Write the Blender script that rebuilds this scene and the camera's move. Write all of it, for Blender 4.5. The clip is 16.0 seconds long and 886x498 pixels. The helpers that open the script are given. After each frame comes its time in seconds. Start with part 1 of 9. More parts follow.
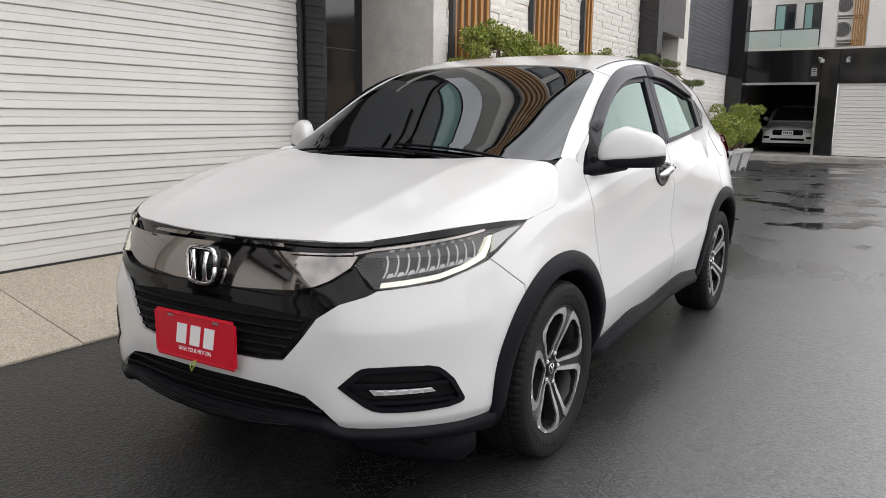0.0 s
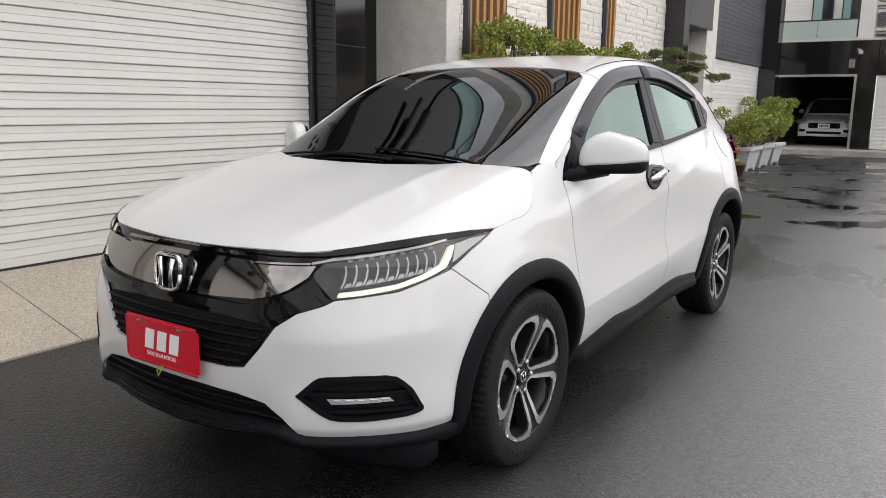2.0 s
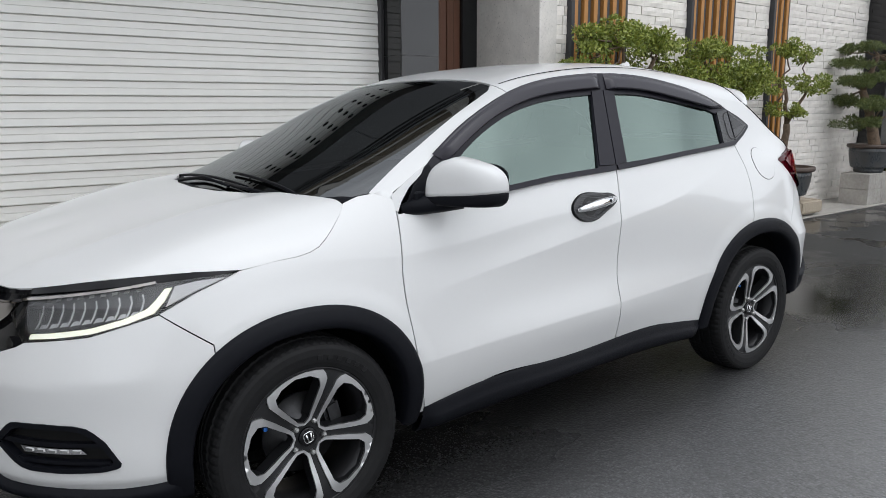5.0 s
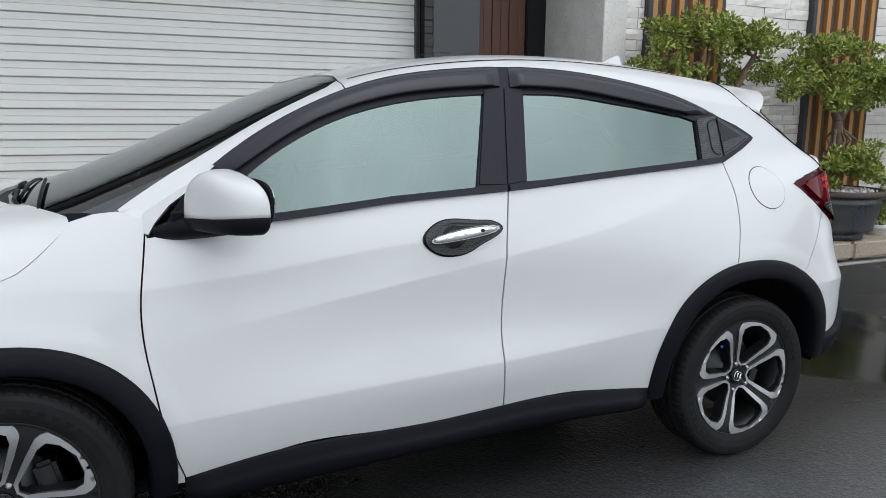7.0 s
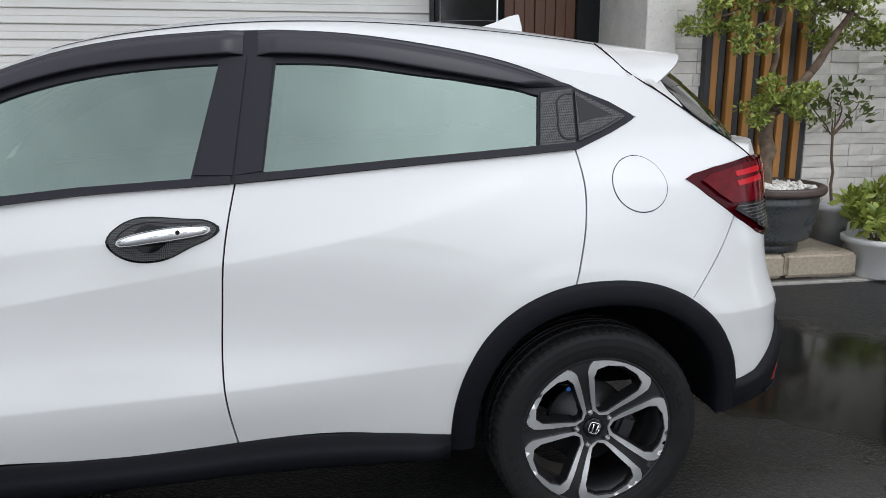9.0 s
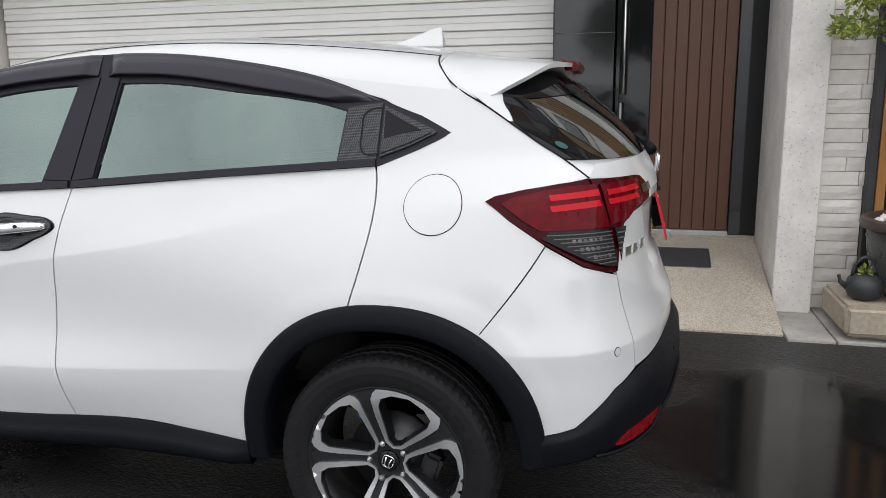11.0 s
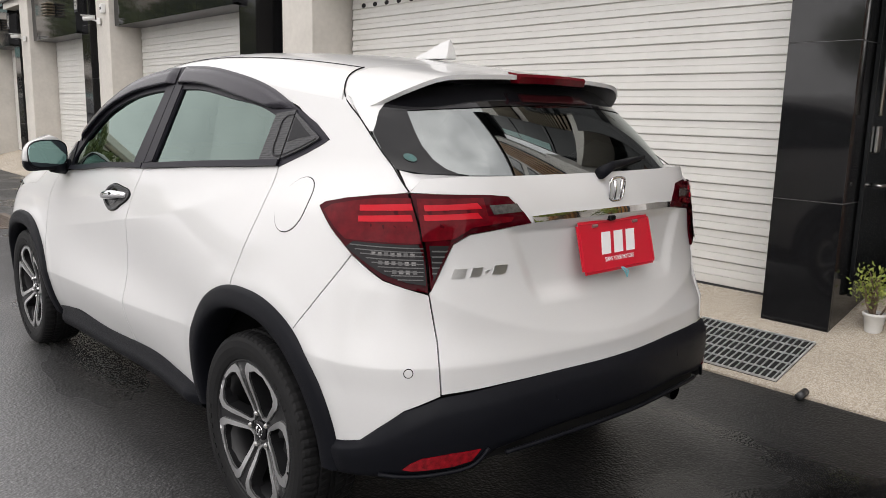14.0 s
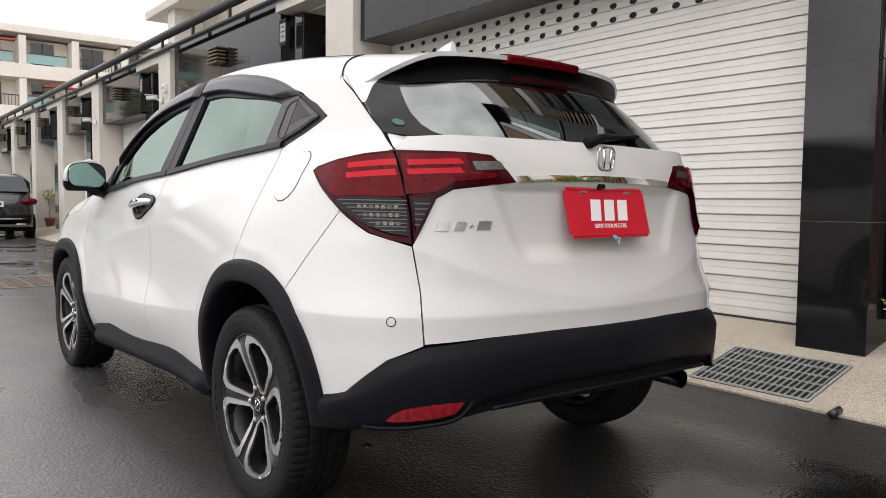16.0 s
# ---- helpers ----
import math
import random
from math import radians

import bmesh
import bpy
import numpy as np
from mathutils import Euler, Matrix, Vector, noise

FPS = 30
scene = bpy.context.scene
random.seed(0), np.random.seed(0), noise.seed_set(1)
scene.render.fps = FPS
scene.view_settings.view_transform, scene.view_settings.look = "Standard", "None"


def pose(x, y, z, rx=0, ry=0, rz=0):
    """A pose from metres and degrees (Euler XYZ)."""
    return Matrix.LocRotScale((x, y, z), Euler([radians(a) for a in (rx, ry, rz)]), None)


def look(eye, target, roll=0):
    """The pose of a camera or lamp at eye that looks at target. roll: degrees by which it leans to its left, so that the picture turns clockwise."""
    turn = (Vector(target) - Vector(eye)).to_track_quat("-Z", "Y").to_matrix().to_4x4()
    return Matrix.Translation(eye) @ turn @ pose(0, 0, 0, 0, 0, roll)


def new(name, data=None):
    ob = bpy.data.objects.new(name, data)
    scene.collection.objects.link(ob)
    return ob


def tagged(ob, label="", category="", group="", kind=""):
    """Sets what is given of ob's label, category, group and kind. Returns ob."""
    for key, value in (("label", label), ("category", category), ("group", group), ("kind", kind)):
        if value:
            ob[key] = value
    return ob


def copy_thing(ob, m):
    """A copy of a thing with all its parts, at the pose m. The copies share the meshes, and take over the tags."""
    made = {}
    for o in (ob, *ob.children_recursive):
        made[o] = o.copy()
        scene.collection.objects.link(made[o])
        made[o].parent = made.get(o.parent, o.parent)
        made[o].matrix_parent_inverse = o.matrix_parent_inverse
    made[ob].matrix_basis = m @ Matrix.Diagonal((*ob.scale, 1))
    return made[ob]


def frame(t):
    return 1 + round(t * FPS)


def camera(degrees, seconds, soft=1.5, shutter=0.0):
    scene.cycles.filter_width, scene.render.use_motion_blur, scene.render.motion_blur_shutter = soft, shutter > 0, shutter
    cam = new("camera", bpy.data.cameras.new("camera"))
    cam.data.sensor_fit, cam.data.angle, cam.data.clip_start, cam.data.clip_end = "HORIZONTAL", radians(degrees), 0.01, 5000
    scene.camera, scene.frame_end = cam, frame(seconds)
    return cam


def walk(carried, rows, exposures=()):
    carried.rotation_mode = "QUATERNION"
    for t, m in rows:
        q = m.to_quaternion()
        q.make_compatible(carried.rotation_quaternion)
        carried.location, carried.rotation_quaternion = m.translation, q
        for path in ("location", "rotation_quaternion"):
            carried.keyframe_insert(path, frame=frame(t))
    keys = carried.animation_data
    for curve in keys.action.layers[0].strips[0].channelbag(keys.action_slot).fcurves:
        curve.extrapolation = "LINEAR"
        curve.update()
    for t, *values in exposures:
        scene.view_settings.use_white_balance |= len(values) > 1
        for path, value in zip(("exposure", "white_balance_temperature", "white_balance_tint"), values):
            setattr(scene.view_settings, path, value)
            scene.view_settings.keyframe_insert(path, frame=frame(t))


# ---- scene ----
cam = camera(60.4, 16.0, soft=0.8)
PATH = [
    (0, (-2.528, -1.92, 1.263), (-0.851, -0.887, 0.913), 0.7),
    (0.5, (-2.536, -1.878, 1.257), (-0.856, -0.853, 0.901), 0.7),
    (1, (-2.556, -1.83, 1.262), (-0.88, -0.8, 0.901), 0.7),
    (1.5, (-2.528, -1.889, 1.289), (-0.869, -0.833, 0.923), 0.8),
    (2, (-2.391, -2.104, 1.323), (-0.767, -0.999, 0.949), 0.7),
    (2.5, (-2.257, -2.253, 1.351), (-0.686, -1.078, 0.964), 0.6),
    (3, (-2.061, -2.344, 1.373), (-0.55, -1.095, 0.977), 0.4),
    (3.5, (-1.854, -2.515, 1.383), (-0.405, -1.195, 0.988), 0.2),
    (3.7, (-1.758, -2.614, 1.398), (-0.333, -1.268, 1.002), 0.1),
    (5.8, (-0.594, -2.981, 1.394), (0.445, -1.307, 1.051), 0.2),
    (6, (-0.461, -2.952, 1.394), (0.539, -1.253, 1.056), 0.3),
    (6.5, (-0.071, -3.052, 1.402), (0.82, -1.294, 1.063), 0.4),
    (7, (0.296, -3.039, 1.389), (1.107, -1.247, 1.028), 0.6),
    (7.5, (0.663, -3.005, 1.411), (1.391, -1.181, 1.03), 0.7),
    (8, (1.057, -3.067, 1.416), (1.669, -1.206, 1.012), 0.6),
    (8.5, (1.402, -2.97, 1.4), (1.884, -1.077, 0.973), 0.4),
    (9, (1.757, -2.937, 1.39), (2.099, -1.013, 0.964), -0.0),
    (9.5, (2.174, -2.96, 1.388), (2.358, -1.013, 0.971), -0.5),
    (10, (2.525, -2.874, 1.395), (2.521, -0.918, 0.975), -0.7),
    (10.2, (2.673, -2.866, 1.38), (2.577, -0.91, 0.975), -0.8),
    (12.3, (4.009, -2.518, 1.364), (2.993, -0.846, 0.949), 1.5),
    (12.5, (4.051, -2.436, 1.361), (2.977, -0.804, 0.931), 1.9),
    (13, (4.203, -2.218, 1.375), (2.965, -0.705, 0.951), 1.9),
    (13.5, (4.492, -2.051, 1.368), (3.136, -0.636, 0.971), 1.6),
    (14, (4.746, -1.996, 1.376), (3.292, -0.669, 1.024), 1.4),
    (14.5, (4.949, -2.056, 1.322), (3.429, -0.79, 1.034), 1.2),
    (15, (5.005, -1.994, 1.238), (3.45, -0.756, 1.016), 1.1),
    (15.5, (4.999, -1.922, 1.094), (3.429, -0.694, 0.929), 0.9),
    (16, (4.95, -1.901, 1.015), (3.378, -0.67, 0.891), 0.6),
]
LIGHT = [(0, 0.28, 6550, 12), (3.5, 0.25, 6620, 13), (6, 0.03, 5950, 8), (8, 0.08, 6050, 9), (10, 0.18, 6180, 10), (12.5, 0.27, 6600, 13), (14.5, 0.35, 6720, 13), (16, 0.39, 6720, 13)]
walk(cam, [(t, look(eye, target, roll)) for t, eye, target, roll in PATH], LIGHT)

# ---- sky and sun: bright overcast ----
world = bpy.data.worlds.new("overcast")
scene.world = world
world.use_nodes = True
wn, wl = world.node_tree.nodes, world.node_tree.links
sky = wn.new("ShaderNodeTexSky")
sky.sky_type = "NISHITA"
sky.sun_disc = False
sky.sun_elevation = radians(58)
sky.sun_rotation = radians(150)
sky.dust_density = 6.0
sky.air_density = 1.0
grey = wn.new("ShaderNodeHueSaturation")
grey.inputs["Saturation"].default_value = 0.08
wl.new(sky.outputs[0], grey.inputs["Color"])
cloud = wn.new("ShaderNodeMix")
cloud.data_type = "RGBA"
cloud.inputs["Factor"].default_value = 0.70
wl.new(grey.outputs[0], cloud.inputs["A"])
# soft unevenness of the cloud cover all over the sky
where, puffs, puff = wn.new("ShaderNodeTexCoord"), wn.new("ShaderNodeTexNoise"), wn.new("ShaderNodeMix")
puffs.inputs["Scale"].default_value, puffs.inputs["Detail"].default_value = 3.2, 5
wl.new(where.outputs["Generated"], puffs.inputs["Vector"])
puff.data_type = "RGBA"
puff.inputs["A"].default_value, puff.inputs["B"].default_value = (4.4, 4.5, 4.8, 1), (12.2, 12.3, 12.4, 1)
spread = wn.new("ShaderNodeMapRange")
spread.inputs["From Min"].default_value, spread.inputs["From Max"].default_value = 0.3, 0.7
wl.new(puffs.outputs[0], spread.inputs["Value"])
wl.new(spread.outputs[0], puff.inputs["Factor"])
wl.new(puff.outputs["Result"], cloud.inputs["B"])
wl.new(cloud.outputs["Result"], wn["Background"].inputs["Color"])
wn["Background"].inputs["Strength"].default_value = 0.163
sun = new("sun", bpy.data.lights.new("sun", "SUN"))
sun.data.energy, sun.data.angle, sun.data.color = 0.38, radians(120), (1.0, 0.98, 0.95)
sun.matrix_world = look((0, 0, 20), (1, 20, 0))
scene.view_settings.exposure = 0.0

# ---- materials ----
def mat(name, col, rough=0.5, metal=0.0, var=0.0, scale=20.0, bump=0.0, bscale=200.0, col2=None, rvar=0.0, coat=0.0, spec=0.5, island=0.0):
    """A procedural surface: colour varied at two scales, roughness varied, fine bump."""
    m = bpy.data.materials.new(name)
    m.use_nodes = True
    n, l = m.node_tree.nodes, m.node_tree.links
    b = n["Principled BSDF"]
    b.inputs["Base Color"].default_value = (*col, 1)
    b.inputs["Roughness"].default_value = rough
    b.inputs["Metallic"].default_value = metal
    b.inputs["Coat Weight"].default_value = coat
    b.inputs["Coat Roughness"].default_value = 0.03
    b.inputs["Specular IOR Level"].default_value = spec
    tc = n.new("ShaderNodeTexCoord")
    if var or col2 or rvar:
        big, fine = n.new("ShaderNodeTexNoise"), n.new("ShaderNodeTexNoise")
        for node, s in ((big, scale), (fine, scale * 9)):
            node.inputs["Scale"].default_value = s
            node.inputs["Detail"].default_value = 6
            l.new(tc.outputs["Object"], node.inputs["Vector"])
        add = n.new("ShaderNodeMath")
        add.operation = "ADD"
        half = n.new("ShaderNodeMath")
        half.operation = "MULTIPLY"
        half.inputs[1].default_value = 0.6
        l.new(fine.outputs[0], half.inputs[0])
        l.new(big.outputs[0], add.inputs[0])
        l.new(half.outputs[0], add.inputs[1])
        ramp = n.new("ShaderNodeMapRange")
        ramp.inputs["From Min"].default_value, ramp.inputs["From Max"].default_value = 0.5, 1.1
        l.new(add.outputs[0], ramp.inputs["Value"])
        mix = n.new("ShaderNodeMix")
        mix.data_type = "RGBA"
        c2 = col2 or tuple(c * (1 - var) for c in col)
        c1 = col if col2 else tuple(min(1, c * (1 + var * 0.5)) for c in col)
        mix.inputs["A"].default_value, mix.inputs["B"].default_value = (*c1, 1), (*c2, 1)
        l.new(ramp.outputs[0], mix.inputs["Factor"])
        out = mix.outputs["Result"]
        if island:
            info, hsv = n.new("ShaderNodeObjectInfo"), n.new("ShaderNodeHueSaturation")
            mr = n.new("ShaderNodeMapRange")
            mr.inputs["To Min"].default_value, mr.inputs["To Max"].default_value = 1 - island, 1 + island
            l.new(info.outputs["Random"], mr.inputs["Value"])
            l.new(mr.outputs[0], hsv.inputs["Value"])
            l.new(out, hsv.inputs["Color"])
            out = hsv.outputs[0]
        l.new(out, b.inputs["Base Color"])
        if rvar:
            rr = n.new("ShaderNodeMapRange")
            rr.inputs["From Min"].default_value, rr.inputs["From Max"].default_value = 0.5, 1.1
            rr.inputs["To Min"].default_value, rr.inputs["To Max"].default_value = max(0.02, rough - rvar), rough + rvar
            l.new(add.outputs[0], rr.inputs["Value"])
            l.new(rr.outputs[0], b.inputs["Roughness"])
    if bump:
        bn, bp = n.new("ShaderNodeTexNoise"), n.new("ShaderNodeBump")
        bn.inputs["Scale"].default_value, bn.inputs["Detail"].default_value = bscale, 4
        bp.inputs["Strength"].default_value, bp.inputs["Distance"].default_value = bump, 0.004
        l.new(tc.outputs["Object"], bn.inputs["Vector"])
        l.new(bn.outputs[0], bp.inputs["Height"])
        l.new(bp.outputs[0], b.inputs["Normal"])
    return m


def asphalt():
    """Dark asphalt, half wet: glossy films in broad irregular patches over a coarse dry grain."""
    m = mat("wet_asphalt", (0.03, 0.03, 0.032), 0.5)
    n, l = m.node_tree.nodes, m.node_tree.links
    b, tc = n["Principled BSDF"], n["Texture Coordinate"]
    patch, grain, chips = n.new("ShaderNodeTexNoise"), n.new("ShaderNodeTexNoise"), n.new("ShaderNodeTexVoronoi")
    patch.inputs["Scale"].default_value, patch.inputs["Detail"].default_value = 0.55, 5
    grain.inputs["Scale"].default_value, grain.inputs["Detail"].default_value = 60, 5
    chips.inputs["Scale"].default_value = 80
    stretch = n.new("ShaderNodeMapping")
    stretch.inputs["Scale"].default_value = (0.55, 1.3, 1)
    l.new(tc.outputs["Object"], stretch.inputs[0])
    l.new(stretch.outputs[0], patch.inputs["Vector"])
    for node in (grain, chips):
        l.new(tc.outputs["Object"], node.inputs["Vector"])
    wet = n.new("ShaderNodeMapRange")
    wet.inputs["From Min"].default_value, wet.inputs["From Max"].default_value = 0.50, 0.64
    l.new(patch.outputs[0], wet.inputs["Value"])
    def math2(op, x, y):
        nd = n.new("ShaderNodeMath")
        nd.operation = op
        for k, v in enumerate((x, y)):
            if isinstance(v, (int, float)):
                nd.inputs[k].default_value = v
            else:
                l.new(v, nd.inputs[k])
        return nd.outputs[0]

    def ramp(v, f0, f1, t0, t1):
        nd = n.new("ShaderNodeMapRange")
        for key, val in zip(("From Min", "From Max", "To Min", "To Max"), (f0, f1, t0, t1)):
            nd.inputs[key].default_value = val
        l.new(v, nd.inputs["Value"])
        return nd.outputs[0]

    # standing water: one pool behind the parked car, and scattered shallow ones along the lane
    pool, blot, xyz = n.new("ShaderNodeMapping"), n.new("ShaderNodeTexNoise"), n.new("ShaderNodeSeparateXYZ")
    pool.vector_type = "TEXTURE"
    pool.inputs["Location"].default_value, pool.inputs["Scale"].default_value = (4.2, 0.30, 0), (0.95, 0.85, 1)
    l.new(tc.outputs["Object"], pool.inputs[0])
    l.new(tc.outputs["Object"], xyz.inputs[0])
    ln = n.new("ShaderNodeVectorMath")
    ln.operation = "LENGTH"
    l.new(pool.outputs[0], ln.inputs[0])
    blot.inputs["Scale"].default_value, blot.inputs["Detail"].default_value = 1.15, 4
    l.new(tc.outputs["Object"], blot.inputs["Vector"])
    p1 = ramp(math2("ADD", ln.outputs["Value"], math2("MULTIPLY", blot.outputs[0], 1.6)), 1.55, 1.85, 1, 0)
    away = ramp(math2("ABSOLUTE", math2("SUBTRACT", xyz.outputs["X"], 1.3), 0), 3.8, 6.0, 0, 1)
    p2 = math2("MULTIPLY", ramp(blot.outputs[0], 0.54, 0.60, 0, 1), away)
    p = math2("MAXIMUM", p1, p2)
    rough = ramp(wet.outputs[0], 0, 1, 0.34, 0.08)
    dry = math2("SUBTRACT", 1.0, p)
    l.new(math2("ADD", math2("MULTIPLY", rough, dry), 0.11), b.inputs["Roughness"])
    l.new(math2("ADD", math2("MULTIPLY", dry, 0.40), 0.02), b.inputs["Coat Roughness"])
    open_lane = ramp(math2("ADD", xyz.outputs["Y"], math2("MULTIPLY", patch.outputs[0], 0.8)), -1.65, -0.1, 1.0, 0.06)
    stone = n.new("ShaderNodeSeparateColor")
    l.new(chips.outputs["Color"], stone.inputs[0])
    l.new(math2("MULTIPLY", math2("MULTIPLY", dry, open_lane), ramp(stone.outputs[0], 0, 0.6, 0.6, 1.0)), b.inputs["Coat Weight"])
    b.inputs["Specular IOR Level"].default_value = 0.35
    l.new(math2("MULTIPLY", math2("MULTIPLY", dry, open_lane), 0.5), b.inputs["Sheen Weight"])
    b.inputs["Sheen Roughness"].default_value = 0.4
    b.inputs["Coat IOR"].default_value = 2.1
    col, col3 = n.new("ShaderNodeMix"), n.new("ShaderNodeMix")
    col.data_type = col3.data_type = "RGBA"
    col.inputs["A"].default_value, col.inputs["B"].default_value = (0.026, 0.026, 0.0265, 1), (0.017, 0.017, 0.0175, 1)
    l.new(wet.outputs[0], col.inputs["Factor"])
    l.new(p, col3.inputs["Factor"])
    l.new(col.outputs["Result"], col3.inputs["A"])
    col3.inputs["B"].default_value = (0.012, 0.0115, 0.011, 1)
    hs = n.new("ShaderNodeHueSaturation")
    l.new(ramp(chips.outputs["Distance"], 0.0, 0.5, 2.2, 0.3), hs.inputs["Value"])
    l.new(col3.outputs["Result"], hs.inputs["Color"])
    # sky sheen painted in: open lane paler than the wet strip along the houses
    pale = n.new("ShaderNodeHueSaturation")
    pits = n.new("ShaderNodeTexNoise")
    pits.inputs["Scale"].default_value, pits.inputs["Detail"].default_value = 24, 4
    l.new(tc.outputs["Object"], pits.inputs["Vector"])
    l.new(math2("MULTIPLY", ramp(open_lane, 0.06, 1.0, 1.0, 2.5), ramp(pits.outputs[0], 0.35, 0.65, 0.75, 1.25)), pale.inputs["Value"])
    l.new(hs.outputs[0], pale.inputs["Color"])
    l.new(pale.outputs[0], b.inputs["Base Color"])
    bp = n.new("ShaderNodeBump")
    l.new(math2("ADD", math2("MULTIPLY", pits.outputs[0], 0.9), math2("ADD", grain.outputs[0], chips.outputs["Distance"])), bp.inputs["Height"])
    l.new(math2("MULTIPLY", math2("MULTIPLY", ramp(wet.outputs[0], 0, 1, 1.0, 0.5), dry), 1.0), bp.inputs["Strength"])
    bp.inputs["Distance"].default_value = 0.002
    l.new(bp.outputs[0], b.inputs["Normal"])
    film = n.new("ShaderNodeBump")
    film.inputs["Distance"].default_value = 0.002
    l.new(math2("MULTIPLY", dry, 0.6), film.inputs["Strength"])
    l.new(math2("ADD", grain.outputs[0], chips.outputs["Distance"]), film.inputs["Height"])
    l.new(film.outputs[0], b.inputs["Coat Normal"])
    return m


def aggregate():
    """Washed exposed-aggregate concrete: small tan, white and grey pebbles."""
    m = mat("washed_aggregate", (0.4, 0.36, 0.3), 0.75)
    n, l = m.node_tree.nodes, m.node_tree.links
    b, tc = n["Principled BSDF"], n["Texture Coordinate"]
    v, big = n.new("ShaderNodeTexVoronoi"), n.new("ShaderNodeTexNoise")
    v.inputs["Scale"].default_value = 210
    big.inputs["Scale"].default_value, big.inputs["Detail"].default_value = 1.4, 6
    for node in (v, big):
        l.new(tc.outputs["Object"], node.inputs["Vector"])
    sep, ramp = n.new("ShaderNodeSeparateColor"), n.new("ShaderNodeValToRGB")
    l.new(v.outputs["Color"], sep.inputs[0])
    e = ramp.color_ramp.elements
    e[0].color, e[1].color = (0.25, 0.215, 0.17, 1), (0.56, 0.52, 0.45, 1)
    mid = ramp.color_ramp.elements.new(0.5)
    mid.color = (0.42, 0.36, 0.28, 1)
    l.new(sep.outputs[0], ramp.inputs[0])
    hs, mr = n.new("ShaderNodeHueSaturation"), n.new("ShaderNodeMapRange")
    mr.inputs["To Min"].default_value, mr.inputs["To Max"].default_value = 0.75, 1.2
    l.new(big.outputs[0], mr.inputs["Value"])
    l.new(mr.outputs[0], hs.inputs["Value"])
    l.new(ramp.outputs[0], hs.inputs["Color"])
    l.new(hs.outputs[0], b.inputs["Base Color"])
    bp = n.new("ShaderNodeBump")
    bp.inputs["Strength"].default_value, bp.inputs["Distance"].default_value = 0.5, 0.003
    bp.invert = True
    l.new(v.outputs["Distance"], bp.inputs["Height"])
    l.new(bp.outputs[0], b.inputs["Normal"])
    return m


def wood(name, col, col2, scale=6.0, along=(0.06, 1, 1)):
    """Wood with grain drawn out along one axis."""
    m = mat(name, col, 0.5, bump=0.15, bscale=60)
    n, l = m.node_tree.nodes, m.node_tree.links
    b, tc = n["Principled BSDF"], n["Texture Coordinate"]
    mp, no, ra = n.new("ShaderNodeMapping"), n.new("ShaderNodeTexNoise"), n.new("ShaderNodeMix")
    mp.inputs["Scale"].default_value = along
    no.inputs["Scale"].default_value, no.inputs["Detail"].default_value = scale * 8, 8
    l.new(tc.outputs["Object"], mp.inputs[0])
    l.new(mp.outputs[0], no.inputs["Vector"])
    ra.data_type = "RGBA"
    ra.inputs["A"].default_value, ra.inputs["B"].default_value = (*col, 1), (*col2, 1)
    l.new(no.outputs[0], ra.inputs["Factor"])
    l.new(ra.outputs["Result"], b.inputs["Base Color"])
    return m


def leafy(name, col, col2):
    """Leaves, each of its own green."""
    m = mat(name, col, 0.45)
    n, l = m.node_tree.nodes, m.node_tree.links
    g, mx = n.new("ShaderNodeNewGeometry"), n.new("ShaderNodeMix")
    mx.data_type = "RGBA"
    mx.inputs["A"].default_value, mx.inputs["B"].default_value = (*col, 1), (*col2, 1)
    l.new(g.outputs["Random Per Island"], mx.inputs["Factor"])
    l.new(mx.outputs["Result"], n["Principled BSDF"].inputs["Base Color"])
    n["Principled BSDF"].inputs["Subsurface Weight"].default_value = 0.0
    return m


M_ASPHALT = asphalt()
M_APRON = aggregate()
M_CONC = mat("weathered_concrete", (0.36, 0.34, 0.31), 0.8, var=0.35, scale=3, bump=0.3, bscale=90)
M_SHUT = mat("white_painted_steel_slat", (0.66, 0.65, 0.615), 0.45, var=0.06, scale=1.5, rvar=0.08)
M_FRAME = mat("dark_steel_frame", (0.05, 0.05, 0.052), 0.35, metal=0.4, var=0.2, scale=8)
M_BLACKTILE = mat("polished_black_granite", (0.012, 0.012, 0.013), 0.07, var=0.5, scale=30, rvar=0.03, spec=0.6)
M_BLACKPANEL = mat("black_glass_panel", (0.010, 0.011, 0.012), 0.05, spec=0.45)
M_PIER = mat("washed_white_stucco", (0.71, 0.68, 0.635), 0.8, var=0.18, scale=5, bump=0.35, bscale=60)
pn, pl = M_PIER.node_tree.nodes, M_PIER.node_tree.links
pits, pit_size, pit_hue = pn.new("ShaderNodeTexVoronoi"), pn.new("ShaderNodeMapRange"), pn.new("ShaderNodeHueSaturation")
pits.inputs["Scale"].default_value = 38
pl.new(pn["Texture Coordinate"].outputs["Object"], pits.inputs["Vector"])
for key, val in zip(("From Min", "From Max", "To Min", "To Max"), (0.10, 0.17, 0.45, 1.0)):
    pit_size.inputs[key].default_value = val
pl.new(pits.outputs["Distance"], pit_size.inputs["Value"])
pl.new(pit_size.outputs[0], pit_hue.inputs["Value"])
pl.new(pn["Principled BSDF"].inputs["Base Color"].links[0].from_socket, pit_hue.inputs["Color"])
pl.new(pit_hue.outputs[0], pn["Principled BSDF"].inputs["Base Color"])
M_STONE = mat("split_white_stone", (0.81, 0.77, 0.715), 0.8, var=0.12, scale=14, bump=0.4, bscale=45, island=0.10)
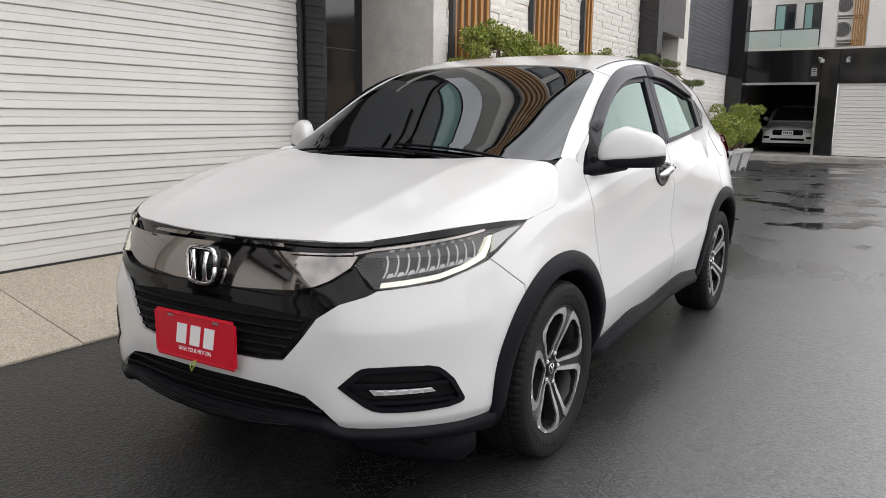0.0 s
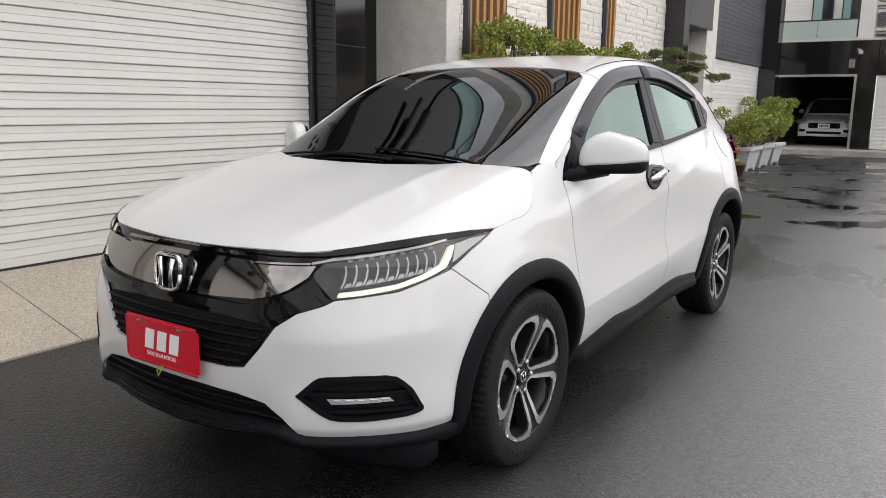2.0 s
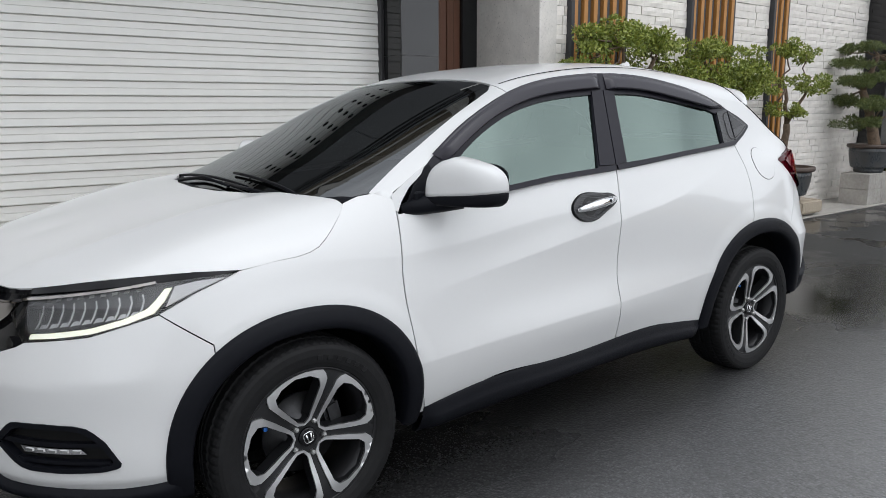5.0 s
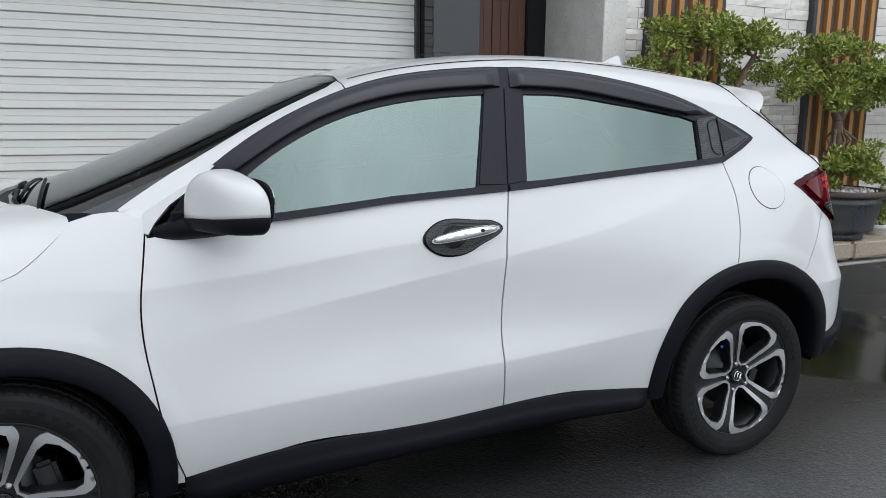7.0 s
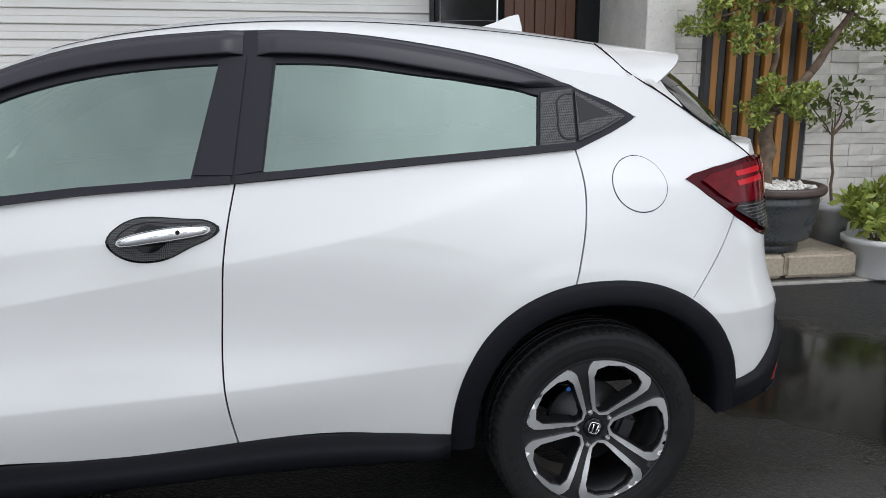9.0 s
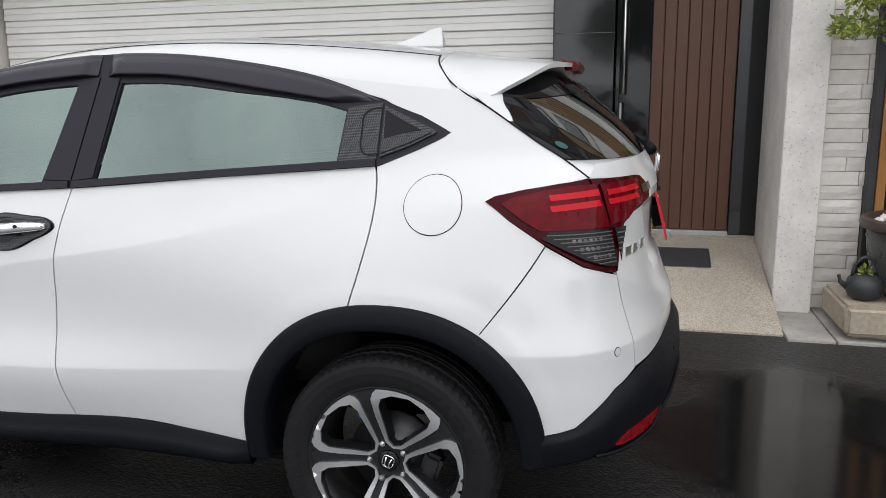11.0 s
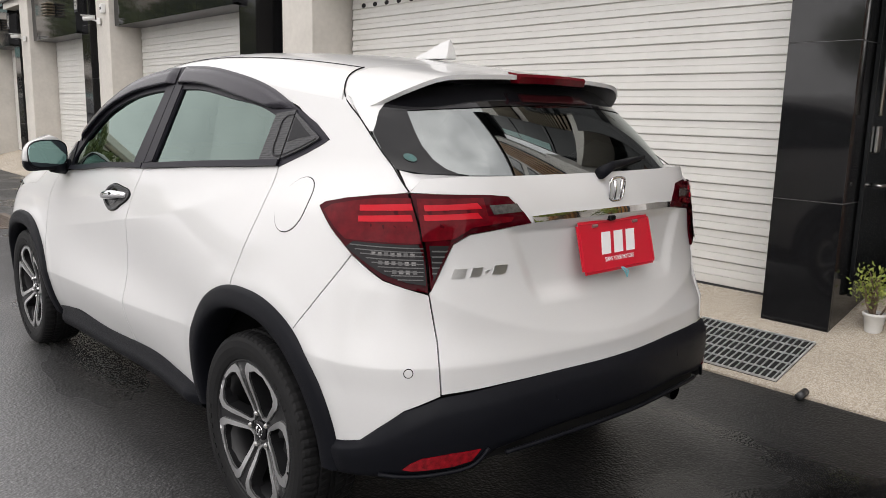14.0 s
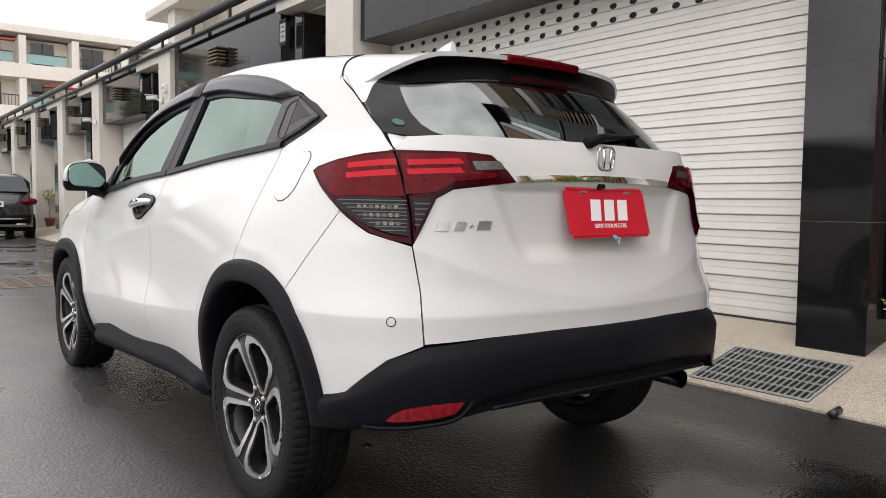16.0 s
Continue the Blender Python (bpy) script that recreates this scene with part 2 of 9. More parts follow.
M_TILE_W = mat("white_wall_tile", (0.74, 0.725, 0.70), 0.5, var=0.08, scale=3, island=0.05)
M_TILE_G = mat("slate_grey_wall_tile", (0.075, 0.08, 0.092), 0.5, var=0.2, scale=4, island=0.12)
M_WOODSLAT = wood("oak_slat", (0.50, 0.24, 0.065), (0.36, 0.16, 0.04), 5, (1, 1, 0.06))
M_DARKSLAT = mat("dark_slat", (0.035, 0.036, 0.04), 0.5, var=0.2, scale=10)
M_DOORWOOD = wood("brown_door_wood", (0.14, 0.06, 0.032), (0.085, 0.036, 0.02), 6, (1, 1, 0.05))
M_STEEL = mat("brushed_steel", (0.55, 0.55, 0.54), 0.3, metal=1.0, var=0.1, scale=30)
M_GALV = mat("galvanised_grating", (0.52, 0.53, 0.53), 0.42, metal=0.4, var=0.3, scale=20)
M_JOINT = mat("grey_joint_filler", (0.12, 0.12, 0.12), 0.6, var=0.2, scale=20)
M_GRANITE = mat("sandy_granite_block", (0.40, 0.34, 0.26), 0.75, var=0.3, scale=40, bump=0.3, bscale=120)
# plain black, also painted in for shade where no hole or pit is cut
M_DARK = mat("matt_black", (0.006, 0.006, 0.006), 0.8)
M_LEAF = leafy("leaf_green", (0.13, 0.18, 0.025), (0.33, 0.365, 0.065))
M_LEAF_D = leafy("leaf_dark_green", (0.07, 0.10, 0.028), (0.17, 0.20, 0.055))
M_LEAF_Y = leafy("leaf_yellow_green", (0.16, 0.24, 0.03), (0.34, 0.36, 0.06))
M_BARK = mat("bark", (0.17, 0.12, 0.082), 0.9, var=0.6, scale=20, bump=0.9, bscale=60)
M_GLAZE = mat("dark_glazed_pot", (0.028, 0.040, 0.052), 0.32, col2=(0.075, 0.068, 0.06), scale=6, rvar=0.15, bump=0.3, bscale=40)
M_WHITEPOT = mat("white_plastic_pot", (0.72, 0.72, 0.70), 0.4, var=0.06, scale=8)
M_PEBBLE = mat("white_pebbles", (0.72, 0.69, 0.64), 0.7, var=0.2, scale=30)
M_SOIL = mat("potting_soil", (0.05, 0.035, 0.025), 0.95, var=0.5, scale=60, bump=0.8, bscale=100)

# ---- mesh helpers ----
def part(name, bm, material, parent=None, label="", smooth=False):
    """Links a bmesh as one mesh object, under a thing or a part."""
    me = bpy.data.meshes.new(name)
    bmesh.ops.recalc_face_normals(bm, faces=bm.faces)
    bm.to_mesh(me)
    bm.free()
    if smooth:
        for p in me.polygons:
            p.use_smooth = True
    me.materials.append(material)
    ob = new(name, me)
    if parent:
        ob.parent = parent
    if label:
        ob["label"] = label
    return ob


def box(x0, x1, y0, y1, z0, z1, bevel=0.0, bm=None, seg=1):
    """A box, its edges bevelled."""
    b = bmesh.new()
    bmesh.ops.create_cube(b, size=1)
    bmesh.ops.scale(b, vec=(x1 - x0, y1 - y0, z1 - z0), verts=b.verts)
    bmesh.ops.translate(b, vec=((x0 + x1) / 2, (y0 + y1) / 2, (z0 + z1) / 2), verts=b.verts)
    if bevel:
        bmesh.ops.bevel(b, geom=b.edges[:], offset=bevel, segments=seg, affect="EDGES", clamp_overlap=True)
    return merge(bm, b)


def merge(bm, b):
    if bm is None:
        return b
    me = bpy.data.meshes.new("tmp")
    b.to_mesh(me)
    b.free()
    bm.from_mesh(me)
    bpy.data.meshes.remove(me)
    return bm


def lathe(profile, n=24, bm=None, at=(0, 0, 0), scale=(1, 1, 1)):
    """A turned form from (radius, height) pairs."""
    b = bmesh.new()
    rings = []
    for r, z in profile:
        rings.append([b.verts.new((at[0] + scale[0] * r * math.cos(2 * math.pi * k / n), at[1] + scale[1] * r * math.sin(2 * math.pi * k / n), at[2] + z)) for k in range(n)])
    for a, c in zip(rings, rings[1:]):
        for k in range(n):
            b.faces.new((a[k], a[(k + 1) % n], c[(k + 1) % n], c[k]))
    for ring in (rings[0], rings[-1]):
        b.faces.new(ring)
    return merge(bm, b)


def tube(points, radii, n=8, bm=None):
    """A round bar along points, with a radius at each."""
    b = bmesh.new()
    pts = [Vector(p) for p in points]
    rad = [radii] * len(pts) if isinstance(radii, (int, float)) else radii
    rings, last = [], None
    for i, p in enumerate(pts):
        d = (pts[min(i + 1, len(pts) - 1)] - pts[max(i - 1, 0)]).normalized()
        side = d.cross(Vector((0, 0, 1)) if abs(d.z) < 0.9 else Vector((0, 1, 0))).normalized()
        if last is not None and side.dot(last) < 0:
            side.negate()
        last = side
        up = side.cross(d)
        rings.append([b.verts.new(p + rad[i] * (math.cos(2 * math.pi * k / n) * side + math.sin(2 * math.pi * k / n) * up)) for k in range(n)])
    for a, c in zip(rings, rings[1:]):
        for k in range(n):
            b.faces.new((a[k], a[(k + 1) % n], c[(k + 1) % n], c[k]))
    b.faces.new(rings[0])
    b.faces.new(rings[-1])
    return merge(bm, b)


def thing(name, label, category, at=(0, 0, 0), group="", kind=""):
    ob = new(name)
    ob.location = at
    ob.empty_display_size = 0.1
    return tagged(ob, label, category, group, kind)


def shared(name, ob, parent, m):
    """Another piece on the mesh of ob."""
    o = new(name, ob.data)
    o.parent = parent
    o.matrix_basis = m
    return o


RAMP_Y, RAMP = 1.83, 0.25          # the apron's lower edge, and its rise per metre
SHUT_Y, PILLAR_Y, PIER_Y, DOOR_Y, WALL_Y = 2.83, 2.52, 2.345, 3.27, 2.50


def ramp_z(y):
    return max(0.0, (y - RAMP_Y) * RAMP)


# ---- ground ----
bm = bmesh.new()
bmesh.ops.create_grid(bm, x_segments=8, y_segments=8, size=250)
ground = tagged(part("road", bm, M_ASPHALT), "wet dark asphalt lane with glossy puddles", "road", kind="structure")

apron = tagged(thing("pavement", "sloping apron of washed tan aggregate concrete", "pavement", kind="structure"))
for x0, x1 in ((-24, -20.2), (-20.2, -16.4), (-16.4, -12.6), (-12.6, -8.8), (-8.8, -6.0), (-6.0, -3.1), (-3.1, -0.16), (-0.16, 4.16)):
    bm = bmesh.new()
    a, c = x0 + 0.004, x1 - 0.004
    v = [bm.verts.new(p) for p in ((a, RAMP_Y, -0.15), (c, RAMP_Y, -0.15), (c, 3.6, -0.15), (a, 3.6, -0.15), (a, RAMP_Y, 0.012), (c, RAMP_Y, 0.012), (c, 3.6, ramp_z(3.6)), (a, 3.6, ramp_z(3.6)))]
    for f in ((0, 1, 2, 3), (4, 5, 6, 7), (0, 1, 5, 4), (1, 2, 6, 5), (2, 3, 7, 6), (3, 0, 4, 7)):
        bm.faces.new([v[i] for i in f])
    part("slab", bm, M_APRON, apron)
for x0, x1 in ((4.164, 4.42), (4.428, 6.0), (6.008, 9.0), (9.008, 13.0)):
    part("slab", box(x0, x1, 1.74, 2.6, -0.1, 0.018, 0.004), M_CONC, apron)


# ---- garage row ----
def slat_mesh(w, h=0.104):
    """One shutter slat: a leaning face with a fine groove, its foot standing over the slat below."""
    prof = [(-0.012, 0.0), (-0.013, 0.004), (-0.007, 0.047), (-0.0015, 0.0485), (-0.0015, 0.0515), (-0.0055, 0.053), (-0.002, h - 0.008), (0.005, h - 0.004), (0.005, h)]
    b = bmesh.new()
    left = [b.verts.new((0, y, z)) for y, z in prof] + [b.verts.new((0, 0.012, h)), b.verts.new((0, 0.012, 0))]
    right = [b.verts.new((w, v.co.y, v.co.z)) for v in left]
    k = len(left)
    for i in range(k):
        b.faces.new((left[i], left[(i + 1) % k], right[(i + 1) % k], right[i]))
    b.faces.new(left)
    b.faces.new(right)
    return b


def shutter(x0, x1, y, z0, z1, label="white steel roller shutter, closed", holes=False, name="roller_shutter"):
    th = thing(name, label, "roller shutter", (x0, y, z0), group="garage shutters")
    h = 0.104
    first = part("slat", slat_mesh(x1 - x0, h), M_SHUT, th)
    n = int((z1 - z0 - 0.06) / h)
    first.location = (0, 0, 0.06)
    for k in range(1, n + 1):
        shared("slat", first, th, Matrix.Translation((0, 0, 0.06 + k * h)))
    part("bottom_bar", box(0, x1 - x0, -0.012, 0.02, 0.0, 0.058, 0.003), M_SHUT, th)
    part("seal", box(0, x1 - x0, -0.008, 0.016, -0.02, -0.0005), M_DARKSLAT, th)
    if holes:
        # black discs set on the slats stand in for shaded vent holes
        hole = None
        for zz in (n - 5, n - 4, n - 3):
            for j in range(int((x1 - x0) / 0.19) - 1):
                m = Matrix.Translation((0.2 + j * 0.19, -0.0105, 0.06 + zz * h + 0.025)) @ Matrix.Diagonal((1.5, 1, 1, 1))
                if hole is None:
                    b = lathe([(0.001, 0.0), (0.021, 0.0), (0.023, 0.003), (0.019, 0.003)], 14)
                    bmesh.ops.transform(b, matrix=pose(0, 0, 0, 90), verts=b.verts)
                    hole = part("vent_hole", b, M_DARK, th)
                    hole.matrix_basis = m
                else:
                    shared("vent_hole", hole, th, m)
    return th


def black_pillar(x0, x1, y0, y1, z1, label="polished black granite pillar beside a garage shutter"):
    th = thing("pillar", label, "pillar", (0, 0, 0), group="garage pillars", kind="structure")
    z0 = ramp_z(y0) - 0.05
    core = part("core", box(x0 + 0.012, x1 - 0.012, y0 + 0.012, y1, z0, z1), M_DARK, th)
    zs = [z0, 0.925, 1.82, 2.71, z1]
    for a, c in zip(zs, zs[1:]):
        part("granite_panel", box(x0, x1, y0, y0 + 0.02, a + 0.0015, c - 0.0015, 0.002), M_BLACKTILE, th)
        part("granite_panel", box(x0, x0 + 0.02, y0 + 0.0205, y1, a + 0.0015, c - 0.0015, 0.002), M_BLACKTILE, th)
        part("granite_panel", box(x1 - 0.02, x1, y0 + 0.0205, y1, a + 0.0015, c - 0.0015, 0.002), M_BLACKTILE, th)
    for a in zs[1:-1]:
        part("joint", box(x0 + 0.001, x1 - 0.001, y0 + 0.001, y1, a - 0.0014, a + 0.0014), M_JOINT, th)
    return th


# the shutter beside the parked car, and its pillar, door and piers
shutter(-2.02, 2.69, SHUT_Y, ramp_z(SHUT_Y) + 0.02, 2.95, holes=True)
part("shutter_guide", box(2.675, 2.71, 2.78, 2.87, 0.2, 2.95, 0.003), M_FRAME, thing("shutter_rail", "dark steel shutter guide rail beside the pillar", "rail"))
black_pillar(2.712, 3.11, PILLAR_Y, 3.26, 3.3)

# entrance recess with a brown panelled door
door = thing("door_1", "brown grooved wooden entrance door in a black frame", "door", (0, 0, 0), kind="structure")
zf = ramp_z(DOOR_Y)
part("frame", box(3.11, 3.36, DOOR_Y - 0.02, DOOR_Y + 0.1, zf, 3.3, 0.004), M_BLACKPANEL, door)
part("frame", box(3.97, 4.165, DOOR_Y - 0.02, DOOR_Y + 0.1, zf, 3.3, 0.004), M_BLACKPANEL, door)
part("sill", box(3.36, 3.97, DOOR_Y - 0.03, DOOR_Y + 0.1, zf - 0.05, zf + 0.03, 0.004), M_STEEL, door)
for k in range(7):
    w = 0.61 / 7
    part("board", box(3.36 + k * w + 0.0015, 3.36 + (k + 1) * w - 0.0015, DOOR_Y + 0.02 - 0.006 * (k % 2), DOOR_Y + 0.07, zf + 0.031, 2.45, 0.004), M_DOORWOOD, door)
part("lintel", box(3.36, 3.97, DOOR_Y, DOOR_Y + 0.1, 2.451, 3.3), M_BLACKPANEL, door)
side = thing("door_2", "black steel entrance door with chrome lever handle", "door", kind="structure")
part("leaf", box(3.118, 3.145, 2.72, 3.24, zf + 0.01, 2.4, 0.003), M_BLACKPANEL, side)
part("lock_plate", box(3.145, 3.152, 2.98, 3.05, 1.23, 1.31, 0.003), M_STEEL, side, "square brushed steel lock plate")
part("keypad", box(3.145, 3.165, 2.78, 2.84, 1.21, 1.36, 0.006), M_STEEL, side, "upright steel keypad lock")
part("pull_bar", tube([(3.17, 2.75, 1.42), (3.17, 2.75, 2.1)], 0.012), M_STEEL, side, "long polished steel pull bar", True)
part("door_handle", tube([(3.146, 2.84, 1.02), (3.19, 2.84, 1.02), (3.195, 2.86, 1.02), (3.195, 2.98, 1.02)], 0.010), M_STEEL, side, "chrome lever handle", True)

pier = thing("pier_1", "pale washed stucco pier beside the entrance", "pier", kind="structure")
part("pier_block", box(4.165, 4.40, PIER_Y, 3.6, -0.1, 4.2, 0.006), M_PIER, pier)
mat_thing = thing("door_mat", "thin black rubber door mat", "door mat", (3.60, 2.83, ramp_z(2.83)))
mat_thing.rotation_euler = (math.atan(RAMP), 0, 0)
part("rubber", box(-0.21, 0.21, -0.16, 0.16, 0.003, 0.012, 0.003), M_DARKSLAT, mat_thing)
part("border", box(-0.22, 0.22, -0.17, 0.17, 0.0005, 0.006, 0.002), M_FRAME, mat_thing)

# drain grating in the apron
gr = thing("drain_grating", "galvanised steel drain grating set in the apron", "grating", (2.77, 2.12, ramp_z(2.12) + 0.0135))
gr.rotation_euler = (math.atan(RAMP), 0, 0)
# black sheet just under the bars stands in for the shaded pit
part("shade_sheet", box(-0.345, 0.345, -0.245, 0.245, -0.002, 0.002), M_DARK, gr)
for a in (-0.245, 0.237):
    part("frame_bar", box(-0.345, 0.345, a, a + 0.008, 0.0025, 0.012), M_GALV, gr)
for a in (-0.345, 0.337):
    part("frame_bar", box(a, a + 0.008, -0.236, 0.236, 0.0025, 0.012), M_GALV, gr)
bar = None
for k in range(19):
    x = -0.32 + k * 0.0355
    if bar is None:
        bar = part("bearing_bar", box(-0.002, 0.002, -0.235, 0.235, 0.0025, 0.012), M_GALV, gr)
        bar.location = (x, 0, 0)
    else:
        shared("bearing_bar", bar, gr, Matrix.Translation((x, 0, 0)))
for k in range(4):
    part("cross_bar", box(-0.335, 0.335, -0.15 + k * 0.1, -0.143 + k * 0.1, 0.0045, 0.011), M_GALV, gr)

# ---- fascia, upper wall and the row of garages beyond ----
def fascia(x0, x1, y0, z0, z1, label="black glass fascia box above a garage shutter"):
    th = thing("fascia", label, "fascia", group="garage fascias", kind="structure")
    part("soffit", box(x0, x1, y0 + 0.01, SHUT_Y + 0.3, z0, z0 + 0.03), M_FRAME, th)
    n = max(2, int((x1 - x0) / 0.95))
    for k in range(n):
        a, c = x0 + (x1 - x0) * k / n, x0 + (x1 - x0) * (k + 1) / n
        part("panel", box(a + 0.002, c - 0.002, y0, y0 + 0.01, z0, z1, 0.0015), M_BLACKPANEL, th)
    part("end_panel", box(x0, x0 + 0.01, y0 + 0.0105, SHUT_Y, z0, z1), M_BLACKPANEL, th)
    part("end_panel", box(x1 - 0.01, x1, y0 + 0.0105, SHUT_Y, z0, z1), M_BLACKPANEL, th)
    part("top_trim", box(x0, x1, y0 - 0.01, y0 + 0.06, z1, z1 + 0.04, 0.004), M_FRAME, th)
    return th


def wall_lamp(x, y, z):
    th = thing("wall_lamp", "louvred bronze wall lamp on a black fascia", "wall lamp", (x, y, z), group="fascia lamps")
    part("back_plate", box(-0.09, 0.09, -0.015, 0.0, -0.12, 0.12, 0.004), M_FRAME, th)
    for k in range(5):
        part("louvre", box(-0.17, 0.17, -0.16, -0.016, -0.11 + k * 0.05, -0.085 + k * 0.05, 0.006), M_BRONZE, th)
    return th


M_PLATEGREY = mat("grey_house_plate", (0.36, 0.35, 0.33), 0.5, var=0.2, scale=20)


def number_plate(x, y, z, face=0):
    """A small ornate house plate with unreadable writing as bars."""
    th = thing("house_plate", "small ornate white house plate with scrolled frame", "house plate", (x, y, z), group="house plates")
    th.rotation_euler = (0, 0, radians(face))
    part("plate", box(-0.075, 0.075, -0.012, 0.0, -0.11, 0.11, 0.004), M_PLATEGREY, th)
    b = tube([(-0.08, -0.01, -0.115), (0.08, -0.01, -0.115), (0.08, -0.01, 0.115), (-0.08, -0.01, 0.115), (-0.08, -0.01, -0.115)], 0.008, 6)
    for s in (-1, 1):
        for k in range(3):
            a = np.linspace(0, 1.7 * math.pi, 9)
            tube([(s * (0.015 + 0.028 * k) + 0.016 * math.cos(t), -0.012, 0.135 + 0.02 * math.sin(t)) for t in a], 0.006, 5, b)
            tube([(s * (0.015 + 0.028 * k) + 0.016 * math.cos(t), -0.012, -0.135 + 0.02 * math.sin(t)) for t in a], 0.006, 5, b)
    part("scroll_frame", b, M_FRAME, th, "wrought scroll frame", True)
    for k, w in enumerate((0.04, 0.055, 0.035)):
        part("writing_bar", box(-w, w, -0.0155, -0.0125, 0.06 - k * 0.06, 0.08 - k * 0.06), M_FRAME, th)
    return th


def bullet_camera(x, y, z, turn):
    th = thing("security_camera", "white bullet security camera on a wall bracket", "security camera", (x, y, z), group="security cameras")
    th.rotation_euler = (0, 0, radians(turn))
    part("body", tube([(0.0, -0.10, 0.0), (0.0, -0.27, -0.02)], 0.035, 12), M_WHITEPOT, th, "", True)
    part("hood", box(-0.042, 0.042, -0.30, -0.09, 0.028, 0.036, 0.003), M_WHITEPOT, th)
    part("lens", tube([(0, -0.269, -0.02), (0, -0.276, -0.0208)], 0.024, 12), M_DARK, th, "dark lens")
    part("bracket", tube([(0, 0.0, -0.05), (0, -0.06, -0.05), (0, -0.14, -0.03)], 0.012, 8), M_WHITEPOT, th)
    part("junction_box", box(-0.05, 0.05, -0.05, 0.0, -0.10, 0.0, 0.005), M_WHITEPOT, th)
    return th


M_BRONZE = mat("bronze_louvre", (0.16, 0.13, 0.09), 0.45, metal=0.5, var=0.3, scale=20)
M_CREAM = mat("cream_painted_wall", (0.60, 0.57, 0.52), 0.75, var=0.14, scale=2, bump=0.2, bscale=50)
M_APT = mat("apartment_render", (0.86, 0.80, 0.72), 0.8, var=0.12, scale=0.6)
M_GLASSG = mat("green_balcony_glass", (0.25, 0.42, 0.40), 0.08, spec=0.6)
M_WINDOW = mat("dark_window_glass", (0.02, 0.026, 0.03), 0.06, spec=0.6)
M_GLASSC = mat("pale_balcony_glass", (0.48, 0.56, 0.52), 0.08, spec=0.6)
M_RED = mat("red_awning", (0.42, 0.05, 0.03), 0.7)

fascia(-2.02, 2.712, 2.42, 2.70, 4.0)


def white_pier(x0, x1, label="cream concrete pier with a lintel over an entrance recess", z1=3.58):
    th = thing("pier", label, "pier", group="garage piers", kind="structure")
    part("post", box(x0, x1, PIER_Y, 3.3, ramp_z(PIER_Y) - 0.05, z1, 0.006), M_CREAM, th)
    part("lintel", box(x0 - 1.25, x0, PIER_Y + 0.0, 3.2, z1 - 0.26, z1, 0.006), M_CREAM, th)
    return th


# x of each pier's right face, going away down the lane
PIERS = (-2.05, -7.80, -12.3, -15.75, -19.2, -22.6, -26.0)
for i, xr in enumerate(PIERS):
    white_pier(xr - 0.58, xr)
    recess = thing("entrance", "dark entrance recess between pier and pillar", "entrance", group="entrances", kind="structure")
    part("leaf", box(xr - 1.46, xr - 0.53, 3.25, 3.33, 0.3, 3.1), M_BLACKPANEL, recess)
    part("frame", box(xr - 1.0, xr - 0.96, 3.235, 3.2495, 0.3, 2.9), M_FRAME, recess)
    if i + 1 < len(PIERS):
        xl = PIERS[i + 1]
        black_pillar(xr - 1.87, xr - 1.47, PILLAR_Y, 3.26, 3.3)
        shutter(xl + 0.03, xr - 1.89, SHUT_Y, ramp_z(SHUT_Y) + 0.02, 2.95, "white steel roller shutter of a neighbouring garage, closed")
        fascia(xl + 0.02, xr - 1.84, 2.42, 2.58, 3.49)
        wall_lamp((xl + xr - 1.46) / 2 - 0.1, 2.418, 3.06)
        number_plate(xr - 1.75, 2.415, 3.08)
for x, z, a in ((-8.15, 2.72, -35), (-12.5, 2.68, -20)):
    bullet_camera(x, PIER_Y - 0.001, z, a)
bx = thing("junction_box", "small white electrical box on a pier", "electrical box", (-7.98, PIER_Y - 0.03, 2.85))
part("case", box(-0.05, 0.05, -0.03, 0.03, -0.07, 0.07, 0.008), M_WHITEPOT, bx)
part("cover", box(-0.03, 0.03, -0.036, -0.031, -0.02, 0.02, 0.002), M_FRAME, bx)

# pipe rail along the parapet
rail = thing("parapet_rail", "dark painted steel pipe rail along the garage parapet", "railing", kind="structure")
part("top_rail", tube([(-30, 2.28, 3.66), (2.7, 2.28, 3.68)], 0.065, 12), M_FRAME, rail, "", True)
part("low_rail", tube([(-30, 2.30, 3.46), (2.7, 2.30, 3.47)], 0.03, 8), M_FRAME, rail, "", True)
for k in range(22):
    x = -29 + k * 1.4
    part("baluster", box(x, x + 0.05, 2.27, 2.31, 3.465, 3.66), M_FRAME, rail)

# upper storeys set back over the garages
upper = thing("wall_upper", "cream upper storeys set back above the garages", "wall", kind="structure")
part("upper_wall", box(-9.0, 4.15, 4.4, 4.7, 3.0, 11.0), M_CREAM, upper)
for x, z in ((-1.6, 4.4), (1.0, 4.4), (-1.6, 6.9), (1.0, 6.9)):
    scr = part("louvre_screen", box(x, x + 2.1, 4.33, 4.395, z, z + 2.0, 0.01), M_FRAME, upper, "brown horizontal louvres before a window")
    first = part("louvre", box(0.04, 2.06, -0.03, 0.01, 0, 0.05, 0.004), M_BRONZE, scr)
    first.location = (x, 4.31, z + 0.04)
    for k in range(1, 22):
        shared("louvre", first, scr, Matrix.Translation((x, 4.31, z + 0.04 + k * 0.088)))
for x in (-2.3, 0.65, 3.3):
    part("upper_pier", box(x, x + 0.3, 4.15, 4.39, 3.43, 11.0, 0.01), M_CREAM, upper)
part("deck", box(-30, 4.15, 2.6, 4.4, 3.30, 3.42), M_CREAM, upper)
part("upper_wall", box(-30, 4.15, 3.34, 3.5, 0.0, 3.29), M_CREAM, upper)
